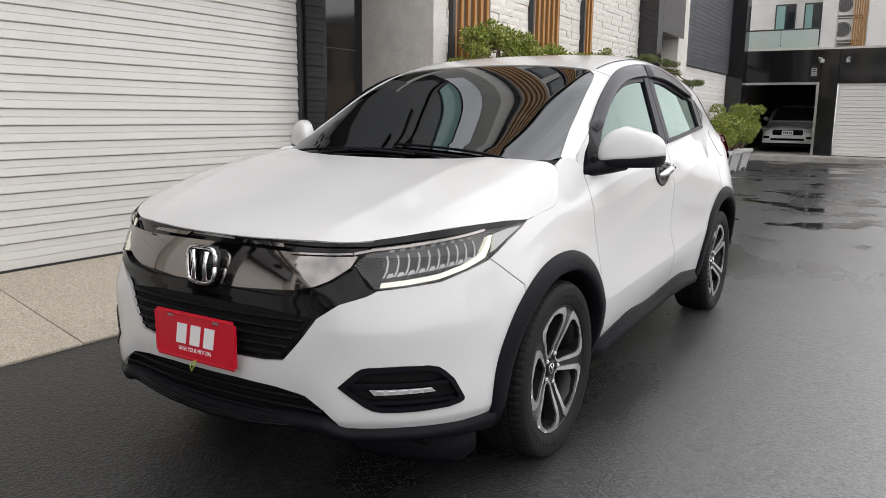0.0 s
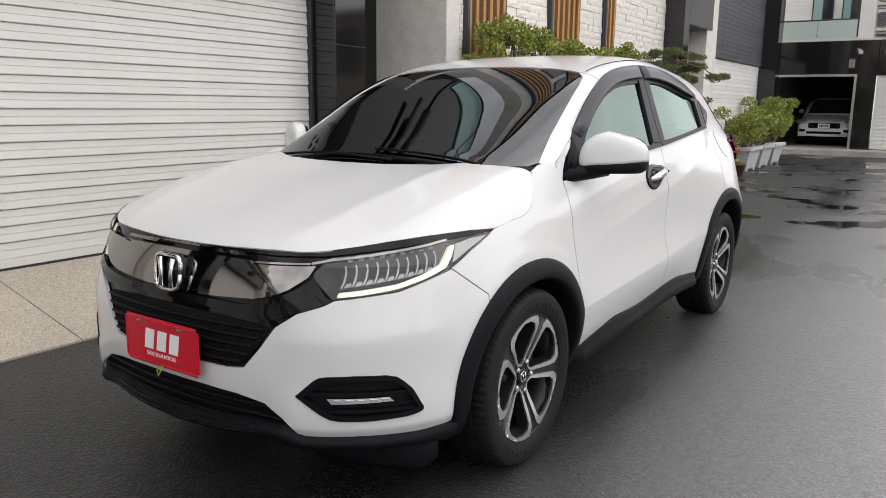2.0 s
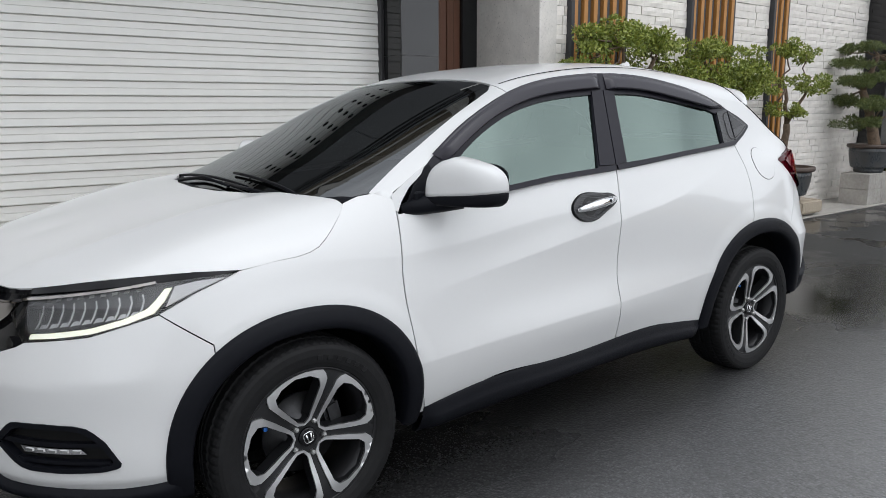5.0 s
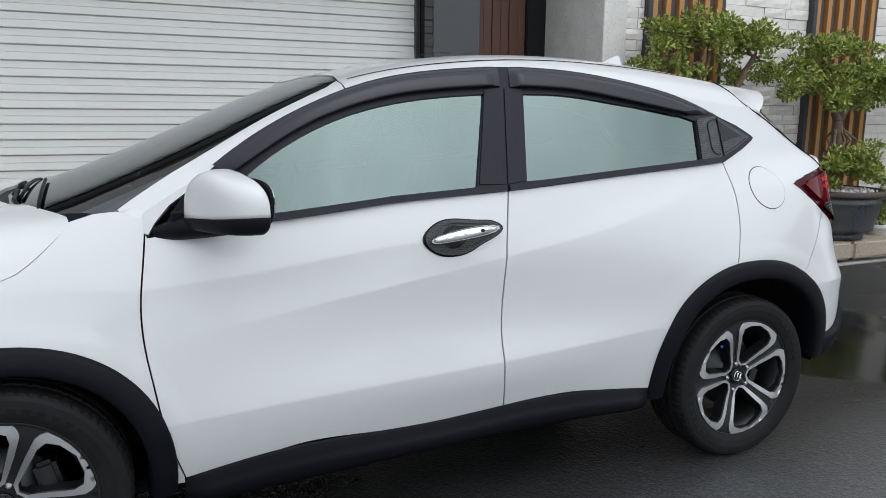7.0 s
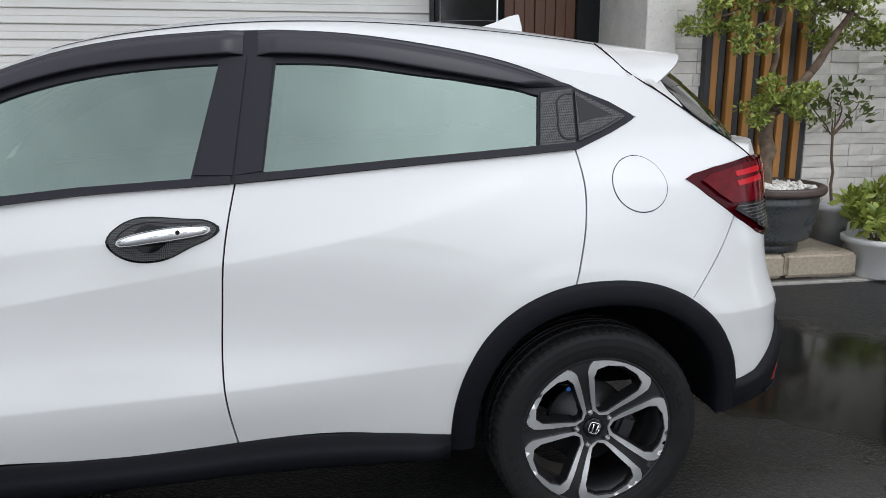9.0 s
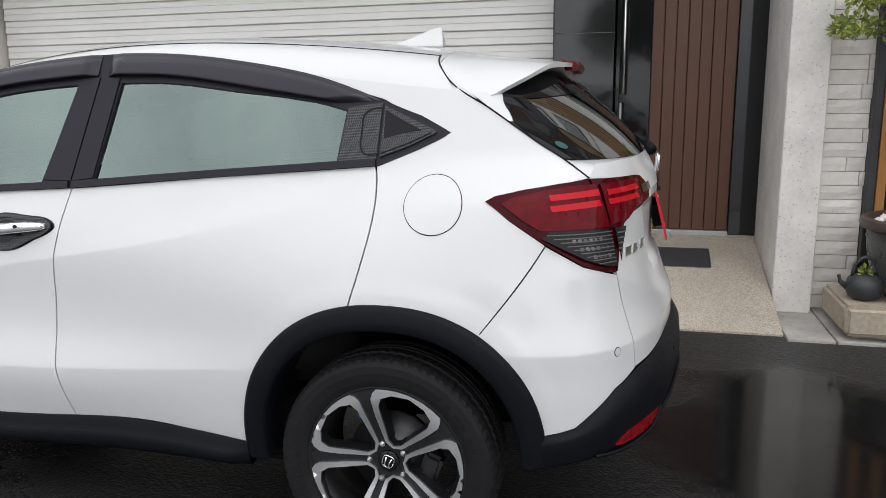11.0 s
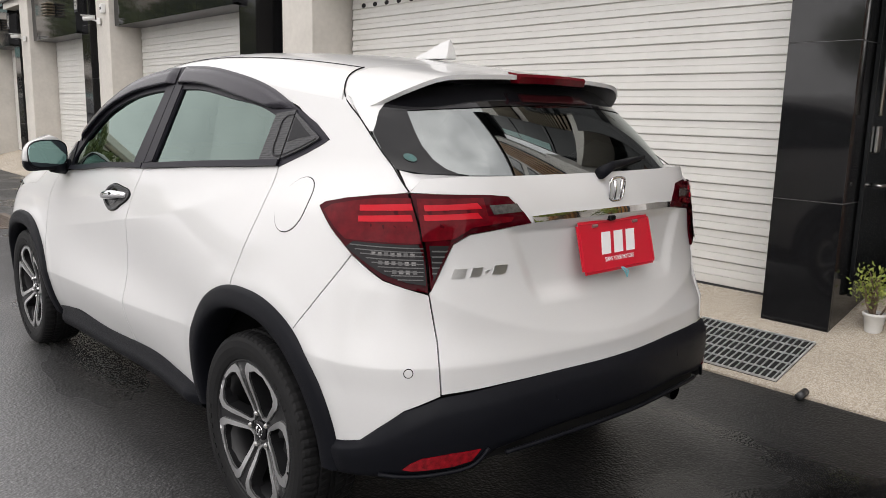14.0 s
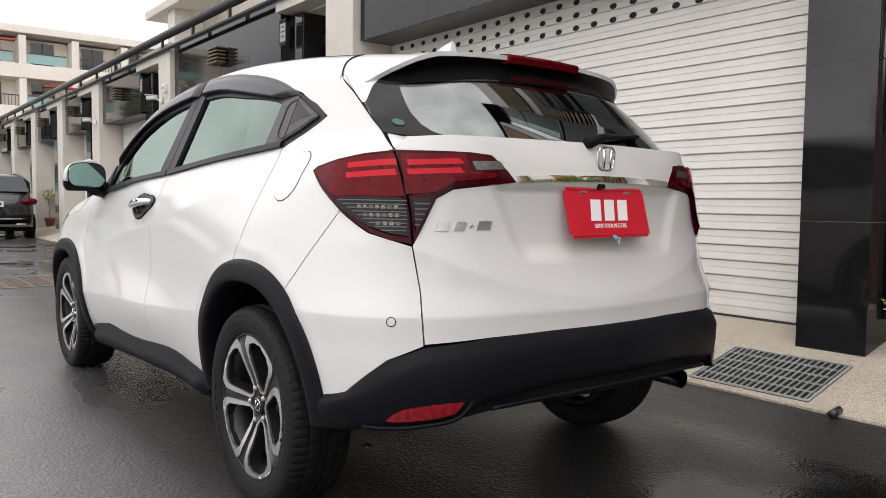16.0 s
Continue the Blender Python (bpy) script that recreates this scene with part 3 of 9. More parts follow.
part("return_wall", box(-9.2, -9.0, 3.4, 9.0, 3.43, 7.0), M_CREAM, upper)
for k in range(1):
    x = -7.6 + k * 3.6
    part("window_frame", box(x, x + 1.8, 4.36, 4.398, 4.6, 6.6, 0.01), M_FRAME, upper)
    part("pane", box(x + 0.06, x + 1.74, 4.35, 4.3595, 4.66, 6.54), M_WINDOW, upper)


def ac_unit(x, y, z, turn=0):
    th = thing("air_conditioner", "white outdoor air conditioner with round fan grille", "air conditioner", (x, y, z), group="air conditioners")
    th.rotation_euler = (0, 0, radians(turn))
    part("case", box(-0.42, 0.42, -0.16, 0.16, 0, 0.62, 0.02), M_WHITEPOT, th)
    part("fan_opening", lathe([(0.22, 0), (0.22, 0.006)], 20), M_FRAME, th).matrix_basis = pose(-0.1, -0.161, 0.31, 90)
    b = bmesh.new()
    for r in (0.07, 0.13, 0.19):
        b = tube([(-0.1 + r * math.cos(a), -0.172, 0.31 + r * math.sin(a)) for a in np.linspace(0, 2 * math.pi, 20)], 0.006, 5, b)
    part("grille", b, M_WHITEPOT, th)
    part("foot", box(-0.36, -0.30, -0.17, 0.17, -0.05, 0), M_FRAME, th)
    part("foot", box(0.30, 0.36, -0.17, 0.17, -0.05, 0), M_FRAME, th)
    return th


ledge = thing("ledge", "cream concrete ledge carrying an air conditioner", "ledge", kind="structure")
part("slab", box(-10.4, -6.6, 2.75, 3.6, 4.45, 4.6, 0.01), M_CREAM, ledge)
part("support", box(-9.4, -9.05, 2.85, 3.5, 3.43, 4.45, 0.01), M_CREAM, ledge)
ac_unit(-8.6, 3.1, 4.651)

# ---- stone-clad wall with timber screens ----
wall_n = thing("wall_north", "wall clad in split white stone courses", "wall", kind="structure")
part("backing", box(4.41, 13.5, WALL_Y + 0.05, WALL_Y + 0.3, -0.1, 4.3), M_CONC, wall_n)
SCREENS = ((4.68, 5.60), (6.65, 7.62), (8.40, 8.86))
rng = random.Random(3)


def stone_piece(w, h, seed):
    """A split stone with a broken, uneven face."""
    r = random.Random(seed)
    b = bmesh.new()
    nx, nz = max(2, int(w / 0.09)), 2
    grid = [[b.verts.new((w * i / nx, -0.012 - (0.0 if i in (0, nx) or k in (0, nz) else r.uniform(0.0, 0.011)) + r.uniform(-0.002, 0.002), h * k / nz)) for i in range(nx + 1)] for k in range(nz + 1)]
    for k in range(nz):
        for i in range(nx):
            b.faces.new((grid[k][i], grid[k][i + 1], grid[k + 1][i + 1], grid[k + 1][i]))
    edge = [grid[0][i] for i in range(nx + 1)] + [grid[k][nx] for k in range(1, nz + 1)] + [grid[nz][i] for i in range(nx - 1, -1, -1)] + [grid[k][0] for k in range(nz - 1, 0, -1)]
    back = [b.verts.new((v.co.x, 0.04, v.co.z)) for v in edge]
    for i in range(len(edge)):
        j = (i + 1) % len(edge)
        b.faces.new((edge[j], edge[i], back[i], back[j]))
    return b


stone_kinds = {}
for s in range(8):
    w = (0.16, 0.21, 0.27, 0.33, 0.40, 0.46, 0.24, 0.30)[s]
    ob = part("stone", stone_piece(w - 0.004, 0.086, s), M_STONE, wall_n)
    ob.location = (4.41 + 0.02 * s, WALL_Y + 0.045, 4.21)
    stone_kinds[s] = (w, ob)
stones_far = []
made = 0
for x0, x1 in ((4.41, 4.68), (5.60, 6.65), (7.62, 8.40), (8.86, 11.15)):
    for row in range(46):
        x = x0
        while x < x1 - 0.02:
            s = rng.randrange(8)
            w, ob = stone_kinds[s]
            fit = min(1.0, (x1 - x) / w)
            m = Matrix.Translation((x, WALL_Y + rng.uniform(-0.006, 0.006), 0.02 + row * 0.09)) @ Matrix.Diagonal((fit, 1, 1, 1))
            if x < 6.7 and row < 30:
                shared("stone", ob, wall_n, m)
                made += 1
            else:
                stones_far.append((ob.data, m))
            x += w
bm = bmesh.new()
for me, m in stones_far:
    b = bmesh.new()
    b.from_mesh(me)
    b.transform(m)
    bm = merge(bm, b)
tagged(part("stone_courses", bm, M_STONE, wall_n), kind="stuff")


def slat_screen(x0, x1, z0=0.35, z1=8.0):
    th = thing("slat_screen", "upright oak slats between dark slats on a stone wall", "slat screen", group="timber screens")
    part("back_panel", box(x0, x1, WALL_Y + 0.012, WALL_Y + 0.045, z0, z1), M_DARKSLAT, th)
    part("side_post", box(x0, x0 + 0.05, WALL_Y - 0.075, WALL_Y + 0.01, z0, z1, 0.003), M_DARKSLAT, th)
    n = int(round((x1 - x0 - 0.05) / 0.145))
    p = (x1 - x0 - 0.05) / n
    a = part("slat", box(0, 0.055, -0.055, 0.01, z0, z1, 0.003), M_WOODSLAT, th)
    c = part("dark_slat", box(0, 0.05, -0.035, 0.01, z0, z1, 0.003), M_DARKSLAT, th)
    a.location, c.location = (x0 + 0.06, WALL_Y, 0), (x0 + 0.125, WALL_Y, 0)
    for k in range(1, n):
        shared("slat", a, th, Matrix.Translation((x0 + 0.06 + k * p, WALL_Y, 0)))
        shared("dark_slat", c, th, Matrix.Translation((x0 + 0.125 + k * p, WALL_Y, 0)))
    part("foot_rail", box(x0, x1, WALL_Y - 0.02, WALL_Y + 0.011, z0 - 0.06, z0 - 0.001), M_DARKSLAT, th)
    return th


for a, c in SCREENS:
    slat_screen(a, c)
facade = thing("wall_upper_east", "pale stucco upper storeys above the stone wall", "wall", kind="structure")
part("upper_wall", box(4.401, 13.5, WALL_Y + 0.02, WALL_Y + 0.3, 4.301, 8.2), M_PIER, facade)
bay = part("glazed_bay", box(3.111, 4.164, 2.9, 3.2, 3.301, 8.2), M_BLACKPANEL, facade, "dark glazed bay above the entrance")
for z in (4.3, 5.9, 7.3):
    part("transom", box(3.13, 4.14, 2.87, 2.898, z, z + 0.07), M_FRAME, bay)
part("pane", box(3.80, 4.10, 2.875, 2.897, 4.42, 7.2), M_GLASSG, bay, "greenish opening pane")
part("coping", box(3.0, 13.6, 2.35, 3.3, 8.2, 8.4, 0.02), M_FRAME, facade)
for x, w in ((5.75, 0.8), (7.75, 0.55), (9.4, 1.5)):
    for z in (4.75, 6.6):
        win = part("window", box(x, x + w, WALL_Y - 0.02, WALL_Y + 0.018, z, z + 1.3, 0.006), M_FRAME, facade)
        part("pane", box(x + 0.05, x + w - 0.05, WALL_Y - 0.03, WALL_Y - 0.021, z + 0.05, z + 1.25), M_WINDOW, win)

# ---- black porch and tiled house further along ----
porch = thing("porch", "porch of polished black granite beside the tiled house", "porch", kind="structure")
part("column", box(11.15, 11.45, 2.15, 2.55, -0.05, 4.2, 0.004), M_BLACKTILE, porch)
part("canopy", box(11.45, 12.9, 2.15, 2.9, 2.75, 3.6, 0.004), M_BLACKTILE, porch)
part("inner_wall", box(11.45, 12.9, 3.0, 3.1, -0.05, 2.8), M_BLACKTILE, porch)
house = thing("tiled_house", "house clad in white tiles below and slate tiles above", "house", kind="structure")
part("corner_column", box(12.9, 13.6, 2.25, 3.2, -0.05, 4.2, 0.006), M_PIER, house)
part("white_tile_backing", box(13.601, 18.6, 2.52, 2.8, -0.05, 2.35), M_CONC, house)
part("slate_tile_backing", box(13.601, 18.6, 2.47, 2.8, 2.351, 5.2), M_FRAME, house)
part("upper_wall", box(12.9, 22.9, 3.2, 3.5, 3.0, 7.2), M_TILE_W, house)
for row in range(26):
    part("white_tile", box(13.602, 18.598, 2.508, 2.519, -0.04 + row * 0.0915, 0.047 + row * 0.0915, 0.002), M_TILE_W, house)
for row in range(30):
    for col in range(4):
        part("slate_tile", box(13.603 + col * 1.249, 13.603 + (col + 1) * 1.249 - 0.006, 2.458, 2.469, 2.356 + row * 0.0945, 2.446 + row * 0.0945, 0.002), M_TILE_G, house)
part("coping", box(13.6, 18.75, 2.42, 2.85, 5.2, 5.3, 0.01), M_FRAME, house)
part("end_column", box(18.601, 19.1, 2.1, 2.8, -0.05, 5.0, 0.004), M_BLACKTILE, house)

# ---- garage house closing the lane ----
FX = 23.0
gar = thing("garage_house", "house with black granite ground floor and glass balconies", "house", kind="structure")
part("wall", box(FX, FX + 0.4, -3.2, 0.26, 2.28, 3.27, 0.01), M_BLACKTILE, gar)
part("wall", box(FX, FX + 0.4, 0.26, 0.75, 0.0, 3.27, 0.01), M_BLACKTILE, gar)
part("wall", box(FX, FX + 0.4, 0.75, 3.12, 2.32, 3.27, 0.01), M_BLACKTILE, gar)
part("wall", box(FX, FX + 0.4, 3.12, 4.2, 0.0, 3.27, 0.01), M_BLACKTILE, gar)
part("opening_frame", box(FX - 0.02, FX + 0.02, 0.75, 0.82, 0.16, 2.32), M_STEEL, gar)
part("opening_frame", box(FX - 0.02, FX + 0.02, 3.05, 3.12, 0.16, 2.32), M_STEEL, gar)
part("opening_frame", box(FX - 0.02, FX + 0.02, 0.82, 3.05, 2.25, 2.32), M_STEEL, gar)
part("threshold", box(FX - 1.0, FX + 8.0, -3.2, 4.2, -0.05, 0.16, 0.01), M_CONC, gar)
part("garage_side", box(FX + 0.4, FX + 8, 3.3, 3.4, 0.161, 3.2), M_CONC, gar)
part("garage_side", box(FX + 0.4, FX + 8, 0.3, 0.4, 0.161, 3.2), M_CONC, gar)
part("garage_back", box(FX + 8.001, FX + 8.2, 0.3, 3.4, 0.0, 3.2), M_DARKSLAT, gar)
part("garage_roof", box(FX + 0.401, FX + 8.2, -3.2, 4.2, 3.201, 3.26), M_CONC, gar)
part("balcony_slab", box(FX + 0.05, FX + 2.2, -3.2, 4.2, 3.271, 3.33), M_CREAM, gar)
for y0, y1 in ((0.90, 1.92), (1.95, 2.97), (3.0, 4.15)):
    part("balcony_glass", box(FX + 0.08, FX + 0.10, y0, y1, 3.34, 3.86), M_GLASSC, gar)
part("handrail", tube([(FX + 0.09, 0.88, 3.88), (FX + 0.09, 4.18, 3.88)], 0.022, 8), M_FRAME, gar)
part("upper_wall", box(FX + 1.5, FX + 1.8, -3.2, 6.0, 3.331, 7.6), M_TILE_W, gar)
for row in range(34):
    part("wall_course", box(FX + 1.488, FX + 1.499, 0.86, 4.4, 3.34 + row * 0.09, 3.422 + row * 0.09, 0.002), M_TILE_W, gar)
for y0, y1 in ((1.02, 1.52), (1.76, 2.36)):
    win = part("window", box(FX + 1.44, FX + 1.487, y0, y1, 3.5, 4.80, 0.01), M_FRAME, gar, "dark framed window behind the balcony")
    part("pane", box(FX + 1.43, FX + 1.439, y0 + 0.04, (y0 + y1) / 2 - 0.01, 3.55, 4.75), M_WINDOW, win)
    part("pane", box(FX + 1.43, FX + 1.439, (y0 + y1) / 2 + 0.01, y1 - 0.04, 3.55, 4.75), M_GLASSG, win)
part("balcony_slab", box(FX + 0.9, FX + 2.2, -3.2, 4.2, 7.6, 7.9), M_CREAM, gar)
part("pillar", box(FX + 0.1, FX + 0.5, 0.46, 0.86, 3.34, 7.59), M_TILE_W, gar)
part("white_panel", box(FX + 0.86, FX + 0.95, -0.34, 0.459, 3.34, 7.59), M_TILE_W, gar)
part("white_panel", box(FX + 0.1, FX + 0.3, -3.2, -0.34, 3.34, 7.59), M_TILE_W, gar)
for k in range(6):
    part("timber_slat", box(FX + 0.12, FX + 0.17, -0.31 + k * 0.062, -0.275 + k * 0.062, 3.34, 7.59), M_WOODSLAT, gar)
far_sh = shutter(0, 3.3, 0, 0, 2.1, "white steel roller shutter of the house closing the lane")
far_sh.matrix_basis = pose(FX + 0.05, 0.24, 0.18, 0, 0, -90)
number_plate(FX - 0.001, 0.92, 2.62, -90)
bullet_camera(FX - 0.001, 0.72, 2.98, -100)
bullet_camera(FX - 0.001, 0.05, 2.98, -80)
ac_unit(FX + 0.5, 0.21, 4.24, -90)
ac_unit(FX + 0.5, 0.21, 3.53, -90)
shelf = thing("bracket_shelf", "white steel rack for air conditioners", "rack")
part("board", box(FX + 0.3, FX + 0.85, -0.2, 0.44, 4.165, 4.19), M_STEEL, shelf)
part("board", box(FX + 0.3, FX + 0.85, -0.2, 0.44, 3.455, 3.48), M_STEEL, shelf)
part("post", box(FX + 0.3, FX + 0.34, -0.24, -0.201, 3.331, 4.19), M_STEEL, shelf)
part("post", box(FX + 0.3, FX + 0.34, 0.441, 0.459, 3.331, 4.19), M_STEEL, shelf)


# ---- apartment block beyond the row ----
def apartment():
    th = thing("apartment_building", "cream apartment block with green glass balconies, far off", "apartment building", kind="structure")
    X = -52.0
    part("wall", box(X - 12, X - 1.4, -18, 27, 0, 11.6), M_APT, th)
    part("roof", box(X - 12.2, X + 0.2, -18.2, 27.2, 11.75, 12.25, 0.03), M_APT, th)
    for fl in range(4):
        z = 1.01 + fl * 2.78
        part("floor_slab", box(X - 1.4, X + 0.15, -18, 27, z - 0.5, z + 0.42, 0.02), M_APT, th)
        for b in range(13):
            y = -14.9 + b * 3.2
            part("column", box(X - 1.3, X + 0.1, y - 0.25, y + 0.2, z + 0.425, z + 2.275, 0.02), M_APT, th)
            if (b + fl) % 3 < 2:
                part("balcony_glass", box(X, X + 0.05, y + 0.25, y + 2.6, z + 0.5, z + 1.1), M_GLASSG, th)
                part("handrail", box(X - 0.01, X + 0.06, y + 0.25, y + 2.6, z + 1.101, z + 1.17), M_FRAME, th)
            else:
                bars = part("railing", box(X - 0.01, X + 0.06, y + 0.25, y + 2.9, z + 1.101, z + 1.17), M_FRAME, th)
                for k in range(14):
                    part("bar", box(X + 0.01, X + 0.04, y + 0.28 + k * 0.2, y + 0.31 + k * 0.2, z + 0.425, z + 1.10), M_FRAME, bars)
            w = part("window", box(X - 1.39, X - 1.32, y + 0.7, y + 2.1, z + 0.43, z + 2.1), M_WINDOW, th)
            part("mullion", box(X - 1.319, X - 1.28, y + 1.36, y + 1.43, z + 0.43, z + 2.1), M_FRAME, w)
    part("awning", box(X + 0.16, X + 0.9, 8.6, 11.0, 8.3, 8.4, 0.02), M_RED, th, "red awning")
    part("awning", box(X + 0.16, X + 0.6, 5.2, 7.0, 11.1, 11.2, 0.02), M_RED, th, "red awning")
    return th


apartment()

# ---- plants ----
def leaves(centres, n, size, seed, bm=None, flat=0.6, slim=0.5):
    """Many small pointed leaves scattered in clumps; each clump is a centre and a radius."""
    r = np.random.RandomState(seed)
    wts = np.array([c[3] ** 2 for c in centres])
    pick = r.choice(len(centres), n, p=wts / wts.sum())
    verts, faces = [], []
    for i in pick:
        cx, cy, cz, R = centres[i]
        d = r.normal(size=3)
        d /= np.linalg.norm(d)
        p = np.array((cx, cy, cz)) + d * R * (0.35 + 0.65 * r.rand() ** 0.5) * np.array((1, 1, flat))
        a = r.normal(size=3) + d * 0.8 + np.array((0, 0, 0.4))
        a /= np.linalg.norm(a)
        s = np.cross(a, r.normal(size=3))
        s /= np.linalg.norm(s)
        up = np.cross(s, a)
        L = size * r.uniform(0.6, 1.3)
        k = len(verts)
        verts += [p, p + a * L * 0.5 + s * L * slim * 0.5 + up * L * 0.06, p + a * L, p + a * L * 0.5 - s * L * slim * 0.5 + up * L * 0.06]
        faces += [(k, k + 1, k + 2), (k, k + 2, k + 3)]
    b = bmesh.new()
    me = bpy.data.meshes.new("tmp")
    me.from_pydata([tuple(v) for v in verts], [], faces)
    b.from_mesh(me)
    bpy.data.meshes.remove(me)
    return merge(bm, b) if bm else b


def leaf_part(bm, material, parent, name="crown", label=""):
    me = bpy.data.meshes.new(name)
    bm.to_mesh(me)
    bm.free()
    me.materials.append(material)
    ob = new(name, me)
    ob.parent = parent
    if label:
        ob["label"] = label
    return ob


def limb(p0, p1, r0, r1, seed, bm, bend=0.12):
    r = random.Random(seed)
    p0, p1 = Vector(p0), Vector(p1)
    L = (p1 - p0).length
    pts = []
    for k in range(7):
        t = k / 6
        j = Vector((r.uniform(-1, 1), r.uniform(-1, 1), r.uniform(-0.5, 0.5))) * L * bend * math.sin(math.pi * t) * 0.7
        pts.append(p0.lerp(p1, t) + j)
    return tube(pts, [r0 + (r1 - r0) * k / 6 for k in range(7)], 9, bm)


def wide_pot(R, H, foot=0.63):
    """A bulging bowl with a foot ring and two raised bands."""
    return lathe([(R * foot * 0.96, 0.0), (R * foot, 0.006), (R * foot * 1.02, H * 0.10), (R * foot * 0.99, H * 0.13), (R * 0.79, H * 0.20), (R * 0.805, H * 0.22), (R * 0.80, H * 0.245), (R * 0.865, H * 0.45), (R * 0.895, H * 0.62), (R * 0.905, H * 0.74), (R * 0.918, H * 0.76), (R * 0.905, H * 0.78), (R * 0.91, H * 0.865), (R * 0.88, H * 0.90), (0.02, H * 0.90)], 44)


def pot_rim(R, H):
    return lathe([(R * 0.90, H * 0.866), (R * 0.98, H * 0.875), (R * 1.0, H * 0.90), (R * 1.015, H * 0.93), (R * 1.0, H * 0.95), (R * 1.01, H * 0.975), (R * 0.985, H), (R * 0.90, H), (R * 0.885, H * 0.92)], 44)


def pebbles(R, z, n, seed, bm=None):
    r = random.Random(seed)
    b = bmesh.new()
    for k in range(n):
        a, d = r.uniform(0, 6.283), R * math.sqrt(r.random())
        s = r.uniform(0.015, 0.030)
        m = Matrix.Translation((d * math.cos(a), d * math.sin(a), z + r.uniform(0.0, 0.02))) @ Euler((r.random() * 3, r.random() * 3, r.random() * 3)).to_matrix().to_4x4() @ Matrix.Diagonal((s, s * 0.8, s * 0.6, 1))
        bmesh.ops.create_icosphere(b, subdivisions=1, radius=1, matrix=m)
    return b


M_POTRIM = mat("brown_pot_rim", (0.075, 0.052, 0.042), 0.5, var=0.4, scale=18, bump=0.2, bscale=50)


def plinth(x0, x1, y0=1.75, y1=2.36, h=0.215):
    th = thing("stone_plinth", "low sandy granite plinth carrying potted trees", "plinth", group="plinths")
    mid = (x0 + x1) / 2
    for a, c in ((x0, mid), (mid, x1)):
        part("block", box(a + 0.002, c - 0.002, y0 + 0.05, y1, 0.045, h - 0.001, 0.02, seg=2), M_GRANITE, th)
        part("cap", box(a + 0.002, c - 0.002, y0, y0 + 0.049, 0.045, h, 0.022, seg=3), M_GRANITE, th)
    part("foot", box(x0 + 0.06, x0 + 0.3, y0 + 0.08, y1 - 0.05, 0.018, 0.0445), M_CONC, th)
    part("foot", box(x1 - 0.3, x1 - 0.06, y0 + 0.08, y1 - 0.05, 0.018, 0.0445), M_CONC, th)
    return th


def potted_tree(at, R, H, trunk, clumps, seed, nleaf, size, label, leafmat=None, potmat=None, stones=True, slim=0.5, pads=1.0):
    th = thing("potted_tree", label, "potted tree", at, group="potted trees")
    part("pot", wide_pot(R, H), potmat or M_GLAZE, th, "round dark glazed bowl pot with thick rim", True)
    part("rim", pot_rim(R, H), M_POTRIM, th, "brown rolled rim", True)
    part("soil", lathe([(R * 0.85, H * 0.88), (R * 0.8, H * 0.93), (0.01, H * 0.95)], 24), M_SOIL, th)
    if stones:
        tagged(part("gravel", pebbles(R * 0.8, H * 0.93, 240, seed), M_PEBBLE, th, "white pebbles over the soil"), kind="stuff")
    b = None
    for k, (p0, p1, r0, r1) in enumerate(trunk):
        b = limb(p0, p1, r0, r1, seed + k, b, 0.05)
    for k, (x, y, z, r) in enumerate(clumps):
        q = min(trunk, key=lambda t: (Vector(t[1]) - Vector((x, y, z))).length)
        b = limb(q[1], (x, y, z), min(q[3] * 0.7, 0.015), 0.006, seed + 50 + k, b, 0.2)
    part("trunk", b, M_BARK, th, "gnarled flaking trunk with limbs", True)
    small = []
    r = random.Random(seed)
    for x, y, z, R2 in clumps:
        for k in range(7):
            small.append((x + r.uniform(-1, 1) * R2 * 0.75, y + r.uniform(-1, 1) * R2 * 0.75, z + r.uniform(-1, 1) * R2 * 0.45 * pads, R2 * r.uniform(0.3, 0.5)))
    tagged(leaf_part(leaves(small, nleaf, size, seed, slim=slim, flat=0.6 * min(1, pads * 1.6)), leafmat or M_LEAF, th), kind="stuff")
    return th


plinth(4.46, 5.60)
plinth(6.05, 7.30)
plinth(7.66, 8.72)
potted_tree((5.00, 2.06, 0.215), 0.42, 0.47,
            [((0.0, 0, 0.42), (0.0, 0.0, 0.98), 0.064, 0.046), ((0.0, 0, 0.98), (0.03, 0, 1.75), 0.026, 0.015), ((0.02, 0, 0.96), (0.30, 0.02, 1.24), 0.036, 0.031), ((0.30, 0.02, 1.24), (0.60, 0.05, 1.66), 0.031, 0.02)],
            [(-0.12, -0.1, 0.98, 0.16), (0.10, -0.12, 1.04, 0.20), (-0.02, -0.14, 1.12, 0.16), (-0.42, 0, 1.62, 0.24), (-0.15, -0.05, 1.83, 0.27), (0.10, 0.05, 1.92, 0.25), (0.36, -0.05, 1.74, 0.26), (0.62, 0.02, 1.78, 0.25), (0.80, 0.03, 1.56, 0.20), (-0.45, 0.05, 1.84, 0.17), (0.48, 0.1, 1.46, 0.15), (-0.25, -0.1, 1.46, 0.16)],
            11, 9500, 0.042, "old bonsai-like shrub in a dark glazed bowl topped with white pebbles")
